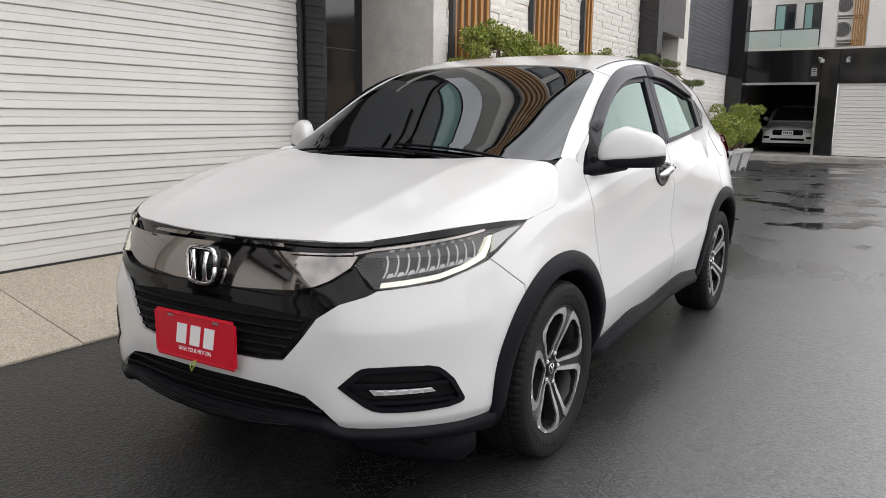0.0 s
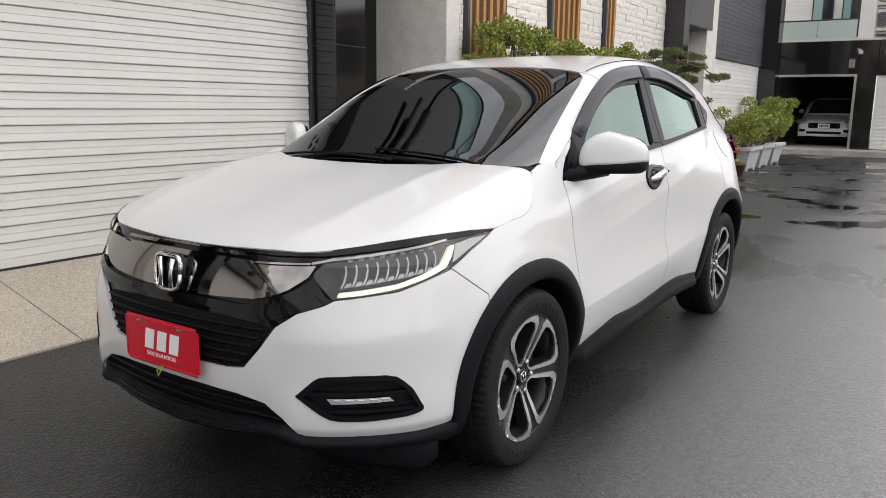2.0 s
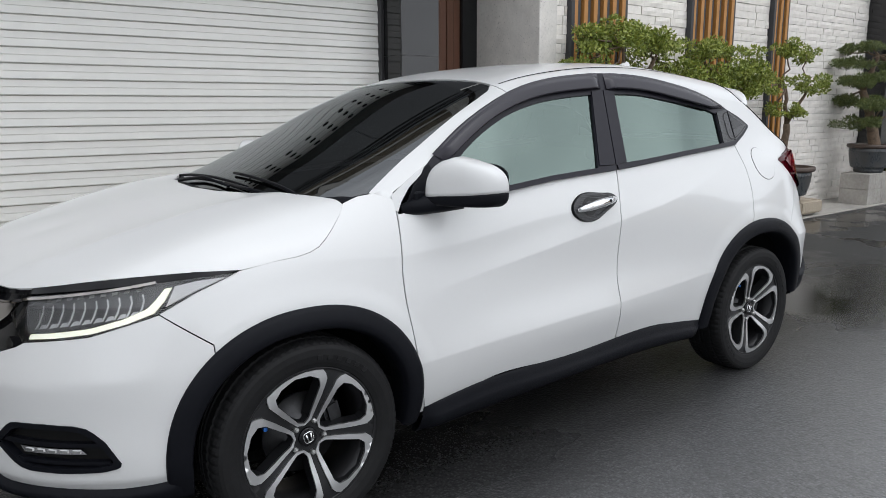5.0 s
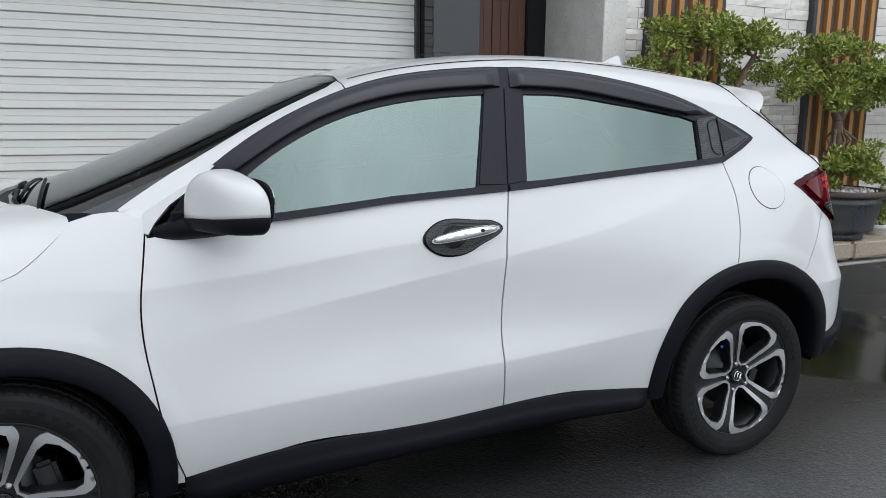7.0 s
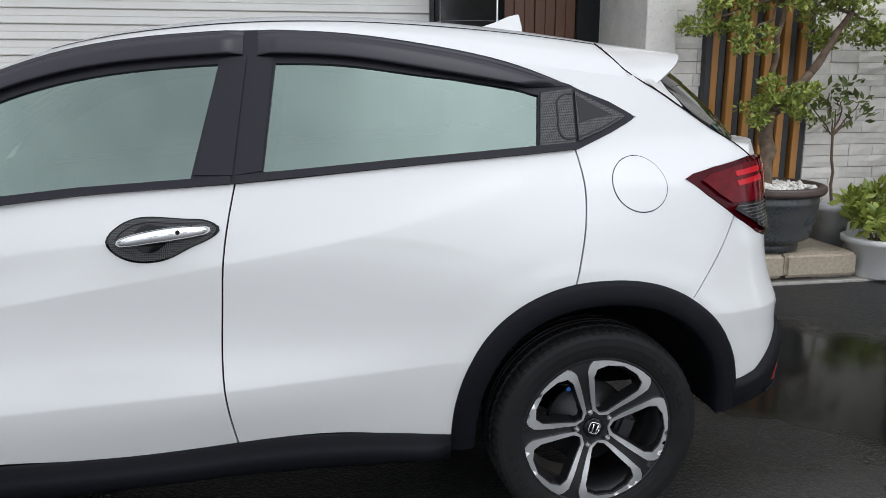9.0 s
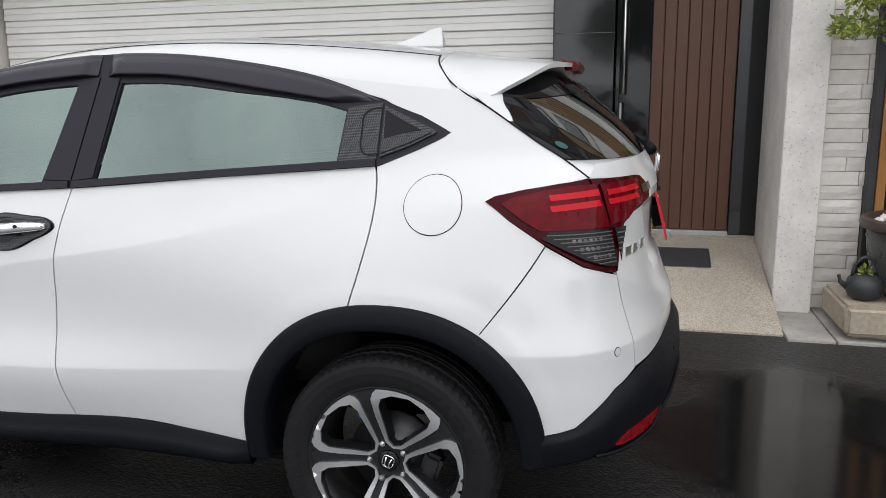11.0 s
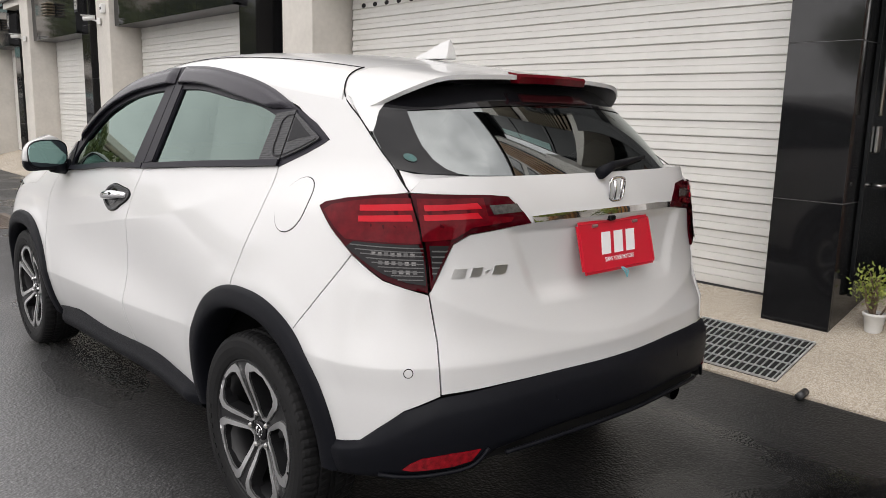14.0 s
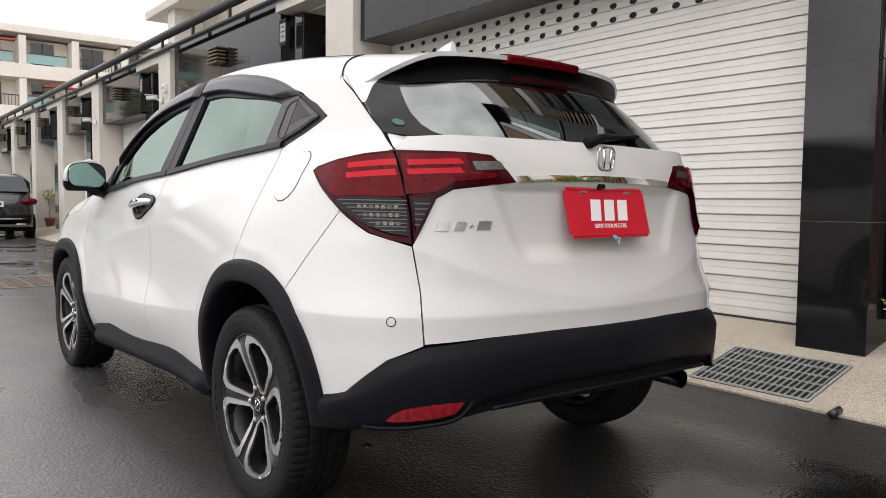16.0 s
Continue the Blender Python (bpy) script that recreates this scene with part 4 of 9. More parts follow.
potted_tree((6.72, 2.06, 0.215), 0.45, 0.47,
            [((0, 0, 0.42), (-0.05, 0, 1.1), 0.06, 0.045), ((-0.05, 0, 1.1), (0.2, 0, 1.5), 0.04, 0.025), ((-0.05, 0, 1.1), (-0.3, 0, 1.6), 0.04, 0.02)],
            [(-0.36, -0.15, 0.64, 0.22), (-0.10, -0.2, 0.76, 0.25), (0.20, -0.15, 0.66, 0.26), (0.36, -0.1, 0.58, 0.18), (-0.2, 0.1, 0.58, 0.2), (-0.70, 0, 1.45, 0.25), (-0.45, -0.1, 1.68, 0.29), (-0.10, -0.1, 1.50, 0.30), (0.0, 0, 1.78, 0.28), (0.35, -0.05, 1.64, 0.31), (0.62, 0, 1.46, 0.27), (0.30, -0.1, 1.36, 0.25), (-0.30, -0.1, 1.36, 0.25)],
            21, 15000, 0.042, "leafy shrub tree in a dark bowl with white pebbles", M_LEAF)
potted_tree((8.16, 2.05, 0.215), 0.40, 0.43,
            [((0, 0, 0.38), (0.06, 0, 0.95), 0.055, 0.04), ((0.06, 0, 0.95), (-0.04, 0, 1.40), 0.03, 0.02), ((0.06, 0, 0.95), (0.30, -0.1, 1.35), 0.028, 0.016)],
            [(-0.08, 0, 1.84, 0.20), (0.18, -0.12, 1.80, 0.18), (-0.28, 0.05, 1.46, 0.20), (0.30, -0.15, 1.44, 0.22), (-0.58, -0.05, 1.40, 0.17), (0.05, -0.1, 1.12, 0.15), (-0.40, -0.1, 1.14, 0.14)],
            31, 5200, 0.042, "slim old shrub tree in a dark bowl before stone wall", M_LEAF, None, False)
# the pine's pads stand in the plane from the wall to the lane: along it, height, size
PADS = ((-0.50, 1.74, 0.21), (-0.10, 1.76, 0.20), (0.30, 1.70, 0.16), (-0.28, 1.52, 0.23), (0.15, 1.52, 0.24), (-0.10, 1.31, 0.33), (0.28, 1.31, 0.20), (0.63, 1.33, 0.21), (-0.46, 1.00, 0.27), (0.08, 0.98, 0.30), (0.36, 0.95, 0.20), (-0.20, 0.70, 0.28))
potted_tree((10.45, 1.98, 0.45), 0.30, 0.40,
            [((0.02, -0.05, 0.34), (0.0, 0.02, 0.70), 0.085, 0.07), ((0.0, 0.02, 0.70), (-0.06, 0.16, 1.15), 0.07, 0.05), ((-0.06, 0.16, 1.15), (0, 0.0, 1.62), 0.05, 0.02)],
            [(0.38 * s + 0.14 * (-1) ** k, -0.92 * s + 0.05 * (-1) ** k, z, r) for k, (s, z, r) in enumerate(PADS)],
            41, 21000, 0.05, "cloud-pruned pine with flat pads in a dark bowl on blocks", M_LEAF_D, None, False, slim=0.24, pads=0.42)
pb = thing("block_plinth", "stack of grey hollow blocks under a potted pine", "block stack", (10.45, 1.98, 0))
for k in range(4):
    for z0, z1 in ((0.018, 0.232), (0.234, 0.449)):
        part("block", box(-0.4 + k * 0.2 + 0.002, -0.4 + (k + 1) * 0.2 - 0.002, -0.2, 0.2, z0, z1, 0.005), M_CONC, pb)


def potted_plant(at, R, H, n, size, hgt, seed, label, potmat, leafmat, slim=0.45, flowers=None, stems=9, name="potted_plant", spread=1.2):
    th = thing(name, label, "potted plant", at, group="potted plants")
    part("pot", lathe([(R * 0.68, 0), (R * 0.72, 0.01), (R * 0.9, H * 0.82), (R, H * 0.85), (R * 1.02, H * 0.98), (R * 0.97, H), (R * 0.88, H), (R * 0.86, H * 0.9), (0.01, H * 0.9)], 24), potmat, th, "", True)
    part("soil", lathe([(R * 0.85, H * 0.86), (0.01, H * 0.92)], 20), M_SOIL, th)
    r = random.Random(seed)
    b, cl = None, []
    for k in range(stems):
        a, d = r.uniform(0, 6.283), R * spread * math.sqrt(r.random())
        tip = (d * math.cos(a), d * math.sin(a), H + hgt * r.uniform(0.45, 1.0))
        b = limb((tip[0] * 0.3, tip[1] * 0.3, H * 0.88), tip, 0.006, 0.003, seed + k, b)
        cl.append((*tip, hgt * 0.22 + 0.03))
        cl.append((tip[0] * 0.8, tip[1] * 0.8, H + (tip[2] - H) * 0.6, hgt * 0.2 + 0.03))
    part("stems", b, M_BARK, th)
    tagged(leaf_part(leaves(cl, n, size, seed, slim=slim), leafmat, th, "foliage"), kind="stuff")
    if flowers:
        tagged(leaf_part(leaves([(x, y, z + 0.03, q) for x, y, z, q in cl], n // 5, size * 0.8, seed + 7, slim=0.9), flowers, th, "flowers", "small blossoms"), kind="stuff")
    return th


M_PINK = leafy("pink_blossom", (0.62, 0.40, 0.45), (0.75, 0.62, 0.62))
M_MAGENTA = leafy("magenta_blossom", (0.40, 0.05, 0.16), (0.5, 0.16, 0.1))
M_TERRA = mat("terracotta", (0.30, 0.11, 0.06), 0.7, var=0.3, scale=12)
M_TERRA_LEAF = leafy("reddish_leaf", (0.24, 0.10, 0.06), (0.34, 0.16, 0.08))
M_BROWNJAR = mat("brown_glazed_jar", (0.085, 0.035, 0.022), 0.35, var=0.3, scale=12)
M_TEAL = mat("teal_plastic_pot", (0.14, 0.36, 0.40), 0.4, var=0.1, scale=8)
M_STONEPOT = mat("grey_stone_trough", (0.55, 0.555, 0.56), 0.7, var=0.25, scale=12, bump=0.3, bscale=60)

potted_plant((5.82, 1.84, 0.018), 0.25, 0.29, 1000, 0.085, 0.32, 3, "bushy green plant in a round white pot", M_WHITEPOT, M_LEAF)
sap = thing("sapling", "slender sapling with broad dark leaves in a grey ribbed pot", "potted plant", (5.76, 2.30, 0.018), group="potted plants")
part("pot", lathe([(0.10, 0), (0.13, 0.40), (0.15, 0.41), (0.15, 0.46), (0.13, 0.46), (0.12, 0.42), (0.01, 0.42)], 24), M_STONEPOT, sap, "", True)
stem = limb((0, 0, 0.42), (-0.06, 0, 1.00), 0.012, 0.009, 7, None, 0.03)
crown = []
for dx, dz in ((-0.14, 0.98), (-0.02, 1.10), (0.13, 1.14), (0.05, 0.98), (0.24, 1.02), (0.20, 0.92), (-0.05, 0.86)):
    part("twig", limb((-0.06, 0, 0.98), (dx - 0.09, 0.02, dz + 0.2), 0.007, 0.004, int(900 * dz), None, 0.08), M_BARK, sap)
    crown.append((dx - 0.09, 0.0, dz + 0.2, 0.09))
part("stem", stem, M_BARK, sap)
tagged(leaf_part(leaves(crown, 105, 0.085, 5, slim=0.42), M_LEAF_D, sap), kind="stuff")
potted_plant((3.30, 2.66, ramp_z(2.62)), 0.062, 0.12, 520, 0.026, 0.24, 6, "small leafy shrub in a square white pot by the door", M_WHITEPOT, M_LEAF, name="potted_shrub", stems=12, spread=1.7)
potted_plant((7.35, 2.0, 0.018), 0.15, 0.3, 300, 0.07, 0.2, 8, "green plant in a blue and white china pot", M_WHITEPOT, M_LEAF)
potted_plant((11.55, 2.02, 0.018), 0.135, 0.29, 520, 0.06, 0.34, 12, "leafy plant with reddish tips in a white pot", M_WHITEPOT, M_LEAF, stems=12, flowers=M_TERRA_LEAF)
potted_plant((11.98, 1.98, 0.018), 0.13, 0.21, 260, 0.06, 0.13, 13, "low plant in a teal pot", M_TEAL, M_LEAF)
potted_plant((12.35, 1.98, 0.018), 0.13, 0.18, 120, 0.05, 0.06, 18, "low seedling in a pale terracotta bowl", M_TERRA, M_LEAF, stems=4)
potted_plant((12.7, 2.28, 0.018), 0.22, 0.60, 1100, 0.05, 0.46, 14, "shrub with pale pink blossoms in a pale pot", M_WHITEPOT, M_LEAF_D, flowers=M_PINK, stems=20, spread=1.6)
potted_plant((12.95, 1.90, 0.018), 0.27, 0.34, 420, 0.10, 0.18, 15, "trailing plant in a green trough pot", mat("green_glazed_pot", (0.05, 0.075, 0.055), 0.35, var=0.2, scale=10), M_LEAF, stems=10)
potted_plant((13.75, 1.95, 0.018), 0.29, 0.52, 700, 0.05, 0.18, 16, "magenta flowers in a rounded terracotta jar", M_TERRA, M_LEAF_D, flowers=M_MAGENTA, stems=18)
potted_plant((13.35, 1.62, 0.0), 0.19, 0.24, 160, 0.05, 0.08, 17, "small dark brown jar with a seedling", M_BROWNJAR, M_LEAF, stems=4)
cac = thing("cactus", "tall ribbed green columnar cactus in a grey pot", "cactus", (13.1, 2.42, 0.018), group="potted plants")
part("pot", lathe([(0.14, 0), (0.19, 0.30), (0.21, 0.31), (0.21, 0.36), (0.18, 0.36), (0.17, 0.31), (0.01, 0.31)], 24), M_STONEPOT, cac, "", True)
for dx, dy, h in ((0, 0, 1.62), (0.07, -0.08, 1.45), (-0.06, 0.07, 1.38), (0.02, 0.12, 1.2)):
    part("column", tube([(dx, dy, 0.31), (dx, dy, h * 0.6), (dx * 1.2, dy * 1.2, h - 0.04), (dx * 1.2, dy * 1.2, h)], [0.036, 0.042, 0.036, 0.012], 7), M_LEAF_Y, cac)

# stone troughs with shrubs along the kerb
for k, x in enumerate((14.95, 16.2, 17.45)):
    th = thing("planter_trough", "grey stone trough planter with a dense green shrub", "planter", (x, 1.90, 0.0), group="stone troughs")
    b = bmesh.new()
    vv = [b.verts.new((sx * w, sy * d, z)) for z, w, d in ((0.05, 0.42, 0.2), (0.42, 0.52, 0.27)) for sx, sy in ((-1, -1), (1, -1), (1, 1), (-1, 1))]
    for q in range(4):
        b.faces.new((vv[q], vv[(q + 1) % 4], vv[4 + (q + 1) % 4], vv[4 + q]))
    b.faces.new(vv[:4])
    b.faces.new(vv[4:])
    part("trough", b, M_STONEPOT, th)
    part("rim", box(-0.57, 0.57, -0.31, 0.31, 0.421, 0.50, 0.012), M_STONEPOT, th)
    part("foot", box(-0.4, -0.25, -0.2, 0.2, 0.0, 0.0495), M_STONEPOT, th)
    part("foot", box(0.25, 0.4, -0.2, 0.2, 0.0, 0.0495), M_STONEPOT, th)
    b, cl = None, []
    r = random.Random(60 + k)
    for q in range(13):
        tip = (r.uniform(-0.65, 0.65), r.uniform(-0.5, 0.45), r.uniform(0.72, 1.26) + 0.2 * (k == 2))
        b = limb((tip[0] * 0.4, tip[1] * 0.3, 0.48), tip, 0.02, 0.006, 70 + q, b)
        cl.append((*tip, r.uniform(0.16, 0.28)))
    part("stems", b, M_BARK, th)
    tagged(leaf_part(leaves(cl, 6800, 0.055, 80 + k), M_LEAF, th), kind="stuff")

# iron kettle used as a planter
ket = thing("iron_kettle", "small black iron kettle planter on the plinth", "kettle", (4.60, 1.98, 0.2155))
part("body", lathe([(0.05, 0), (0.085, 0.02), (0.105, 0.07), (0.09, 0.125), (0.06, 0.145), (0.05, 0.15), (0.045, 0.14), (0.01, 0.14)], 20), M_DARKSLAT, ket, "", True)
part("handle", tube([(0.07 * math.cos(a), 0, 0.12 + 0.13 * math.sin(a)) for a in np.linspace(0.1, math.pi - 0.1, 12)], 0.010, 8), M_DARKSLAT, ket, "", True)
part("spout", tube([(-0.09, 0, 0.07), (-0.13, 0, 0.10), (-0.14, 0, 0.14)], [0.02, 0.014, 0.011], 8), M_DARKSLAT, ket, "", True)
leaf_part(leaves([(0, 0, 0.16, 0.03)], 30, 0.04, 5), M_LEAF, ket, "sprig")

# ---- the car's surfaces: nose at -x, its left side at -y; w below is the half width ----
def spline(xs, ys):
    """A natural cubic through (xs, ys); returns a function of arrays."""
    xs, ys = np.asarray(xs, float), np.asarray(ys, float)
    n = len(xs)
    h = np.diff(xs)
    a, r = np.zeros((n, n)), np.zeros((n,) + ys.shape[1:])
    a[0, 0] = a[-1, -1] = 1
    for i in range(1, n - 1):
        a[i, i - 1 : i + 2] = h[i - 1], 2 * (h[i - 1] + h[i]), h[i]
        r[i] = 6 * ((ys[i + 1] - ys[i]) / h[i] - (ys[i] - ys[i - 1]) / h[i - 1])
    m = np.linalg.solve(a, r)

    def at(x):
        x = np.asarray(x, float)
        i = np.clip(np.searchsorted(xs, x) - 1, 0, n - 2)
        hi = h[i]
        t0, t1 = xs[i + 1] - x, x - xs[i]
        if ys.ndim > 1:
            hi, t0, t1 = hi[..., None], t0[..., None], t1[..., None]
        return m[i] * t0**3 / (6 * hi) + m[i + 1] * t1**3 / (6 * hi) + (ys[i] / hi - m[i] * hi / 6) * t0 + (ys[i + 1] / hi - m[i + 1] * hi / 6) * t1

    return at


LEVELS = (0.22, 0.35, 0.50, 0.65, 0.80, 0.95, 1.10, 1.25)
# plan outline: x, half width, outward normal, then how far the body lies inside it at each level
STATIONS = (
    (-0.905, 0.00, -1.0, 0.0, (0.060, 0.015, 0.000, 0.015, 0.050, 0.120, 0.200, 0.300)),
    (-0.885, 0.30, -0.99, 0.13, (0.060, 0.015, 0.000, 0.015, 0.050, 0.130, 0.220, 0.320)),
    (-0.800, 0.57, -0.88, 0.47, (0.070, 0.020, 0.000, 0.010, 0.050, 0.130, 0.240, 0.350)),
    (-0.620, 0.76, -0.62, 0.78, (0.070, 0.025, 0.000, 0.005, 0.040, 0.115, 0.240, 0.350)),
    (-0.380, 0.855, -0.25, 0.97, (0.060, 0.020, 0.000, 0.000, 0.025, 0.090, 0.200, 0.320)),
    (0.000, 0.885, 0.0, 1.0, (0.060, 0.020, 0.000, 0.000, 0.025, 0.080, 0.180, 0.300)),
    (0.500, 0.880, 0.0, 1.0, (0.090, 0.030, 0.008, 0.012, 0.030, 0.060, 0.130, 0.210)),
    (1.050, 0.880, 0.0, 1.0, (0.090, 0.040, 0.010, 0.022, 0.035, 0.045, 0.095, 0.160)),
    (1.600, 0.882, 0.0, 1.0, (0.095, 0.055, 0.020, 0.030, 0.034, 0.044, 0.092, 0.155)),
    (2.100, 0.886, 0.0, 1.0, (0.085, 0.045, 0.022, 0.020, 0.018, 0.040, 0.097, 0.160)),
    (2.610, 0.890, 0.0, 1.0, (0.060, 0.030, 0.010, 0.000, 0.004, 0.040, 0.110, 0.195)),
    (2.940, 0.879, 0.18, 0.98, (0.070, 0.030, 0.010, 0.000, 0.012, 0.045, 0.092, 0.170)),
    (3.185, 0.815, 0.58, 0.81, (0.070, 0.020, 0.000, 0.000, 0.030, 0.070, 0.105, 0.160)),
    (3.340, 0.630, 0.87, 0.49, (0.060, 0.020, 0.000, 0.020, 0.055, 0.080, 0.095, 0.140)),
    (3.420, 0.320, 0.985, 0.17, (0.060, 0.010, 0.000, 0.030, 0.060, 0.085, 0.090, 0.150)),
    (3.450, 0.000, 1.0, 0.0, (0.060, 0.010, 0.000, 0.030, 0.065, 0.090, 0.090, 0.160)),
)
_ref = np.array([s[:4] for s in STATIONS])
_mir = _ref[1:4][::-1] * (1, -1, 1, -1)
_mir2 = _ref[-4:-1][::-1] * (1, -1, 1, -1)
_all = np.concatenate([_mir, _ref, _mir2])
_off = np.array([s[4] for s in STATIONS])
_offall = np.concatenate([_off[1:4][::-1], _off, _off[-4:-1][::-1]])
_len = np.r_[0, np.cumsum(np.hypot(*np.diff(_all[:, :2], axis=0).T))]
S_ALL = _len - _len[3]
S_END = S_ALL[-4]
_refs, _offs = spline(S_ALL, _all), spline(LEVELS, np.eye(len(LEVELS)))
_offst = spline(S_ALL, _offall)


def tent(z, z0, amp, up, down, radii):
    """A fold along z0: rises from z0 - down, falls back to nothing at z0 + up; radii round its foot, crest and head."""
    def kink(c, r):
        return np.sqrt((z - c) ** 2 + r * r)
    return 0.5 * (amp / down * kink(z0 - down, radii[0]) - (amp / up + amp / down) * kink(z0, radii[1]) + amp / up * kink(z0 + up, radii[2]))


SHOULDER = ((0.4, 0.754, 1.03, 1.32, 1.51, 1.8, 1.97, 2.15, 2.265, 2.345, 2.51), (0.735, 0.787, 0.828, 0.874, 0.905, 0.952, 0.986, 1.031, 1.067, 1.093, 1.165))
SCOOP = ((-0.1, 0.2, 0.38, 0.7, 0.9, 1.04, 1.18, 1.545, 1.64, 1.806, 1.95, 2.2), (0.915, 0.902, 0.887, 0.912, 0.940, 0.958, 0.97, 0.988, 1.0, 1.026, 1.046, 1.09))
LOWFOLD = ((0.4, 0.735, 1.158, 1.495, 1.792, 1.94, 2.4), (0.500, 0.520, 0.538, 0.549, 0.567, 0.578, 0.612))


_sg = np.linspace(S_ALL[3], S_END, 400)
_xg, _yg = _refs(_sg)[:, 0], _refs(_sg)[:, 1]
ARCH_RINGS = [(float(np.interp(x, _xg, _sg)) + dx, cz, a, b) for x, dx, cz, a, b in ((0.0, -0.005, 0.33, 0.455, 0.447), (2.61, 0.008, 0.34, 0.465, 0.482))]


def body(s, z):
    """The lower body: s metres along the plan outline from the nose to the tail, z up. Left half: y < 0."""
    s, z = np.broadcast_arrays(np.asarray(s, float), np.asarray(z, float))
    ref = _refs(s)
    d = (_offst(s) * _offs(z)).sum(-1)
    n = ref[..., 2:4] / np.linalg.norm(ref[..., 2:4], axis=-1, keepdims=True)
    x = ref[..., 0]
    side = np.clip((x - 0.15) / 0.5, 0, 1) * np.clip((2.45 - x) / 0.5, 0, 1)
    fore = np.clip((x - 0.45) / 0.6, 0, 1) * np.clip((2.62 - x) / 0.3, 0, 1)
    zl, zs, zu = np.interp(x, *LOWFOLD), np.interp(x, *SHOULDER), np.interp(x, *SCOOP)
    d = d - side * tent(z, zl, 0.016, 0.11, 0.13, (0.05, 0.003, 0.05))
    d = d - fore * (tent(z, zs, 0.009, 0.06, 0.13, (0.05, 0.003 + 0.02 * step01((x - 1.9) / 0.5), 0.025)) )
    d = d - np.clip((x + 0.05) / 0.4, 0, 1) * step01((1.75 - x) / 0.5) * (tent(z, zu, 0.0035, 0.07, 0.035, (0.015, 0.003, 0.04)))
    # a soft step that follows each wheel arch
    for cs, cz, aa, bb in ARCH_RINGS:
        rho = ((np.abs(s - cs) / aa) ** 2.25 + (np.abs(np.maximum(z - cz, 0)) / bb) ** 2.25) ** (1 / 2.25)
        d = d - 0.0045 * step01((1.165 - rho) / 0.13) * step01((z - 0.40) / 0.2)
    # the nose: a ledge that flares out over the lip, and a soft fold under the lamps
    f = np.abs(s)
    d = d - step01((f - 0.36) / 0.16) * step01((1.16 - f) / 0.18) * tent(z, 0.338, 0.028, 0.15, 0.10, (0.02, 0.006, 0.05))
    d = d - step01((f - 0.42) / 0.12) * step01((1.12 - f) / 0.25) * tent(z, 0.615 + 0.05 * (f - 0.5), 0.009, 0.08, 0.10, (0.04, 0.005, 0.03))
    tail = step01((x - 2.86) / 0.2)
    d = d - tail * tent(z, 0.70, 0.012, 0.07, 0.07, (0.02, 0.003, 0.03))
    # the plate's recess in the tailgate, and the fold that sags from lamp to lamp below it
    a = np.abs(s - S_END)
    d = d + 0.016 * step01((0.36 + 0.5 * (z - 0.86) - a) / 0.06 + 0.5) * step01((1.075 - z) / 0.03) * step01((z - 0.862) / 0.06 + 0.5)
    d = d - step01((x - 3.05) / 0.1) * tent(z, 0.728 + 0.145 * np.clip(a / 0.69, 0, 1.1) ** 2, 0.008, 0.09, 0.07, (0.03, 0.006, 0.04))
    return np.stack([x - n[..., 0] * d, -(ref[..., 1] - n[..., 1] * d), z], -1)


def s_of_x(x):
    """Where along the outline the side has this x."""
    return np.interp(x, _xg, _sg)


def glass_w(x, z):
    """Half width of the side glass."""
    x, z = np.asarray(x, float), np.asarray(z, float)
    fr = np.clip((1.0 - x) / 0.58, 0, 2)
    re = np.clip((x - 1.9) / 0.87, 0, 2)
    return 0.80 - 0.40 * (z - 1.08) - 0.053 * fr**2 - 0.046 * re**1.8


def cabin(x, z):
    """The side of the cabin, left."""
    x, z = np.broadcast_arrays(np.asarray(x, float), np.asarray(z, float))
    return np.stack([x, -glass_w(x, z), z], -1)


zc = spline((-0.05, 0.35, 0.70, 1.05, 1.35, 1.75, 2.20, 2.60, 2.90, 3.10), (1.065, 1.215, 1.365, 1.505, 1.572, 1.607, 1.600, 1.562, 1.518, 1.485))
z_drip = spline((0.20, 0.35, 0.574, 0.72, 0.90, 1.10, 1.33, 1.617, 1.87, 2.13, 2.40, 2.70, 3.10), (0.98, 1.065, 1.19, 1.29, 1.385, 1.462, 1.51, 1.538, 1.528, 1.492, 1.45, 1.415, 1.38))


def top(x, y):
    """Windscreen, pillars and roof as a height over the plan."""
    x, y = np.broadcast_arrays(np.asarray(x, float), np.asarray(y, float))
    xd = np.maximum(x, 0.2)
    we = glass_w(xd, z_drip(xd))
    q = np.clip(np.abs(y) / we, 0, 1.3)
    z = zc(x) - (zc(xd) - z_drip(xd)) * (0.35 * q**2 + 0.65 * q**10)
    return np.stack([x, y, z], -1)


def step01(t):
    t = np.clip(t, 0, 1)
    return t * t * (3 - 2 * t)


zb = spline((-0.88, -0.80, -0.72, -0.5, -0.2, 0.1, 0.4), (0.80, 0.862, 0.905, 0.985, 1.058, 1.102, 1.13))


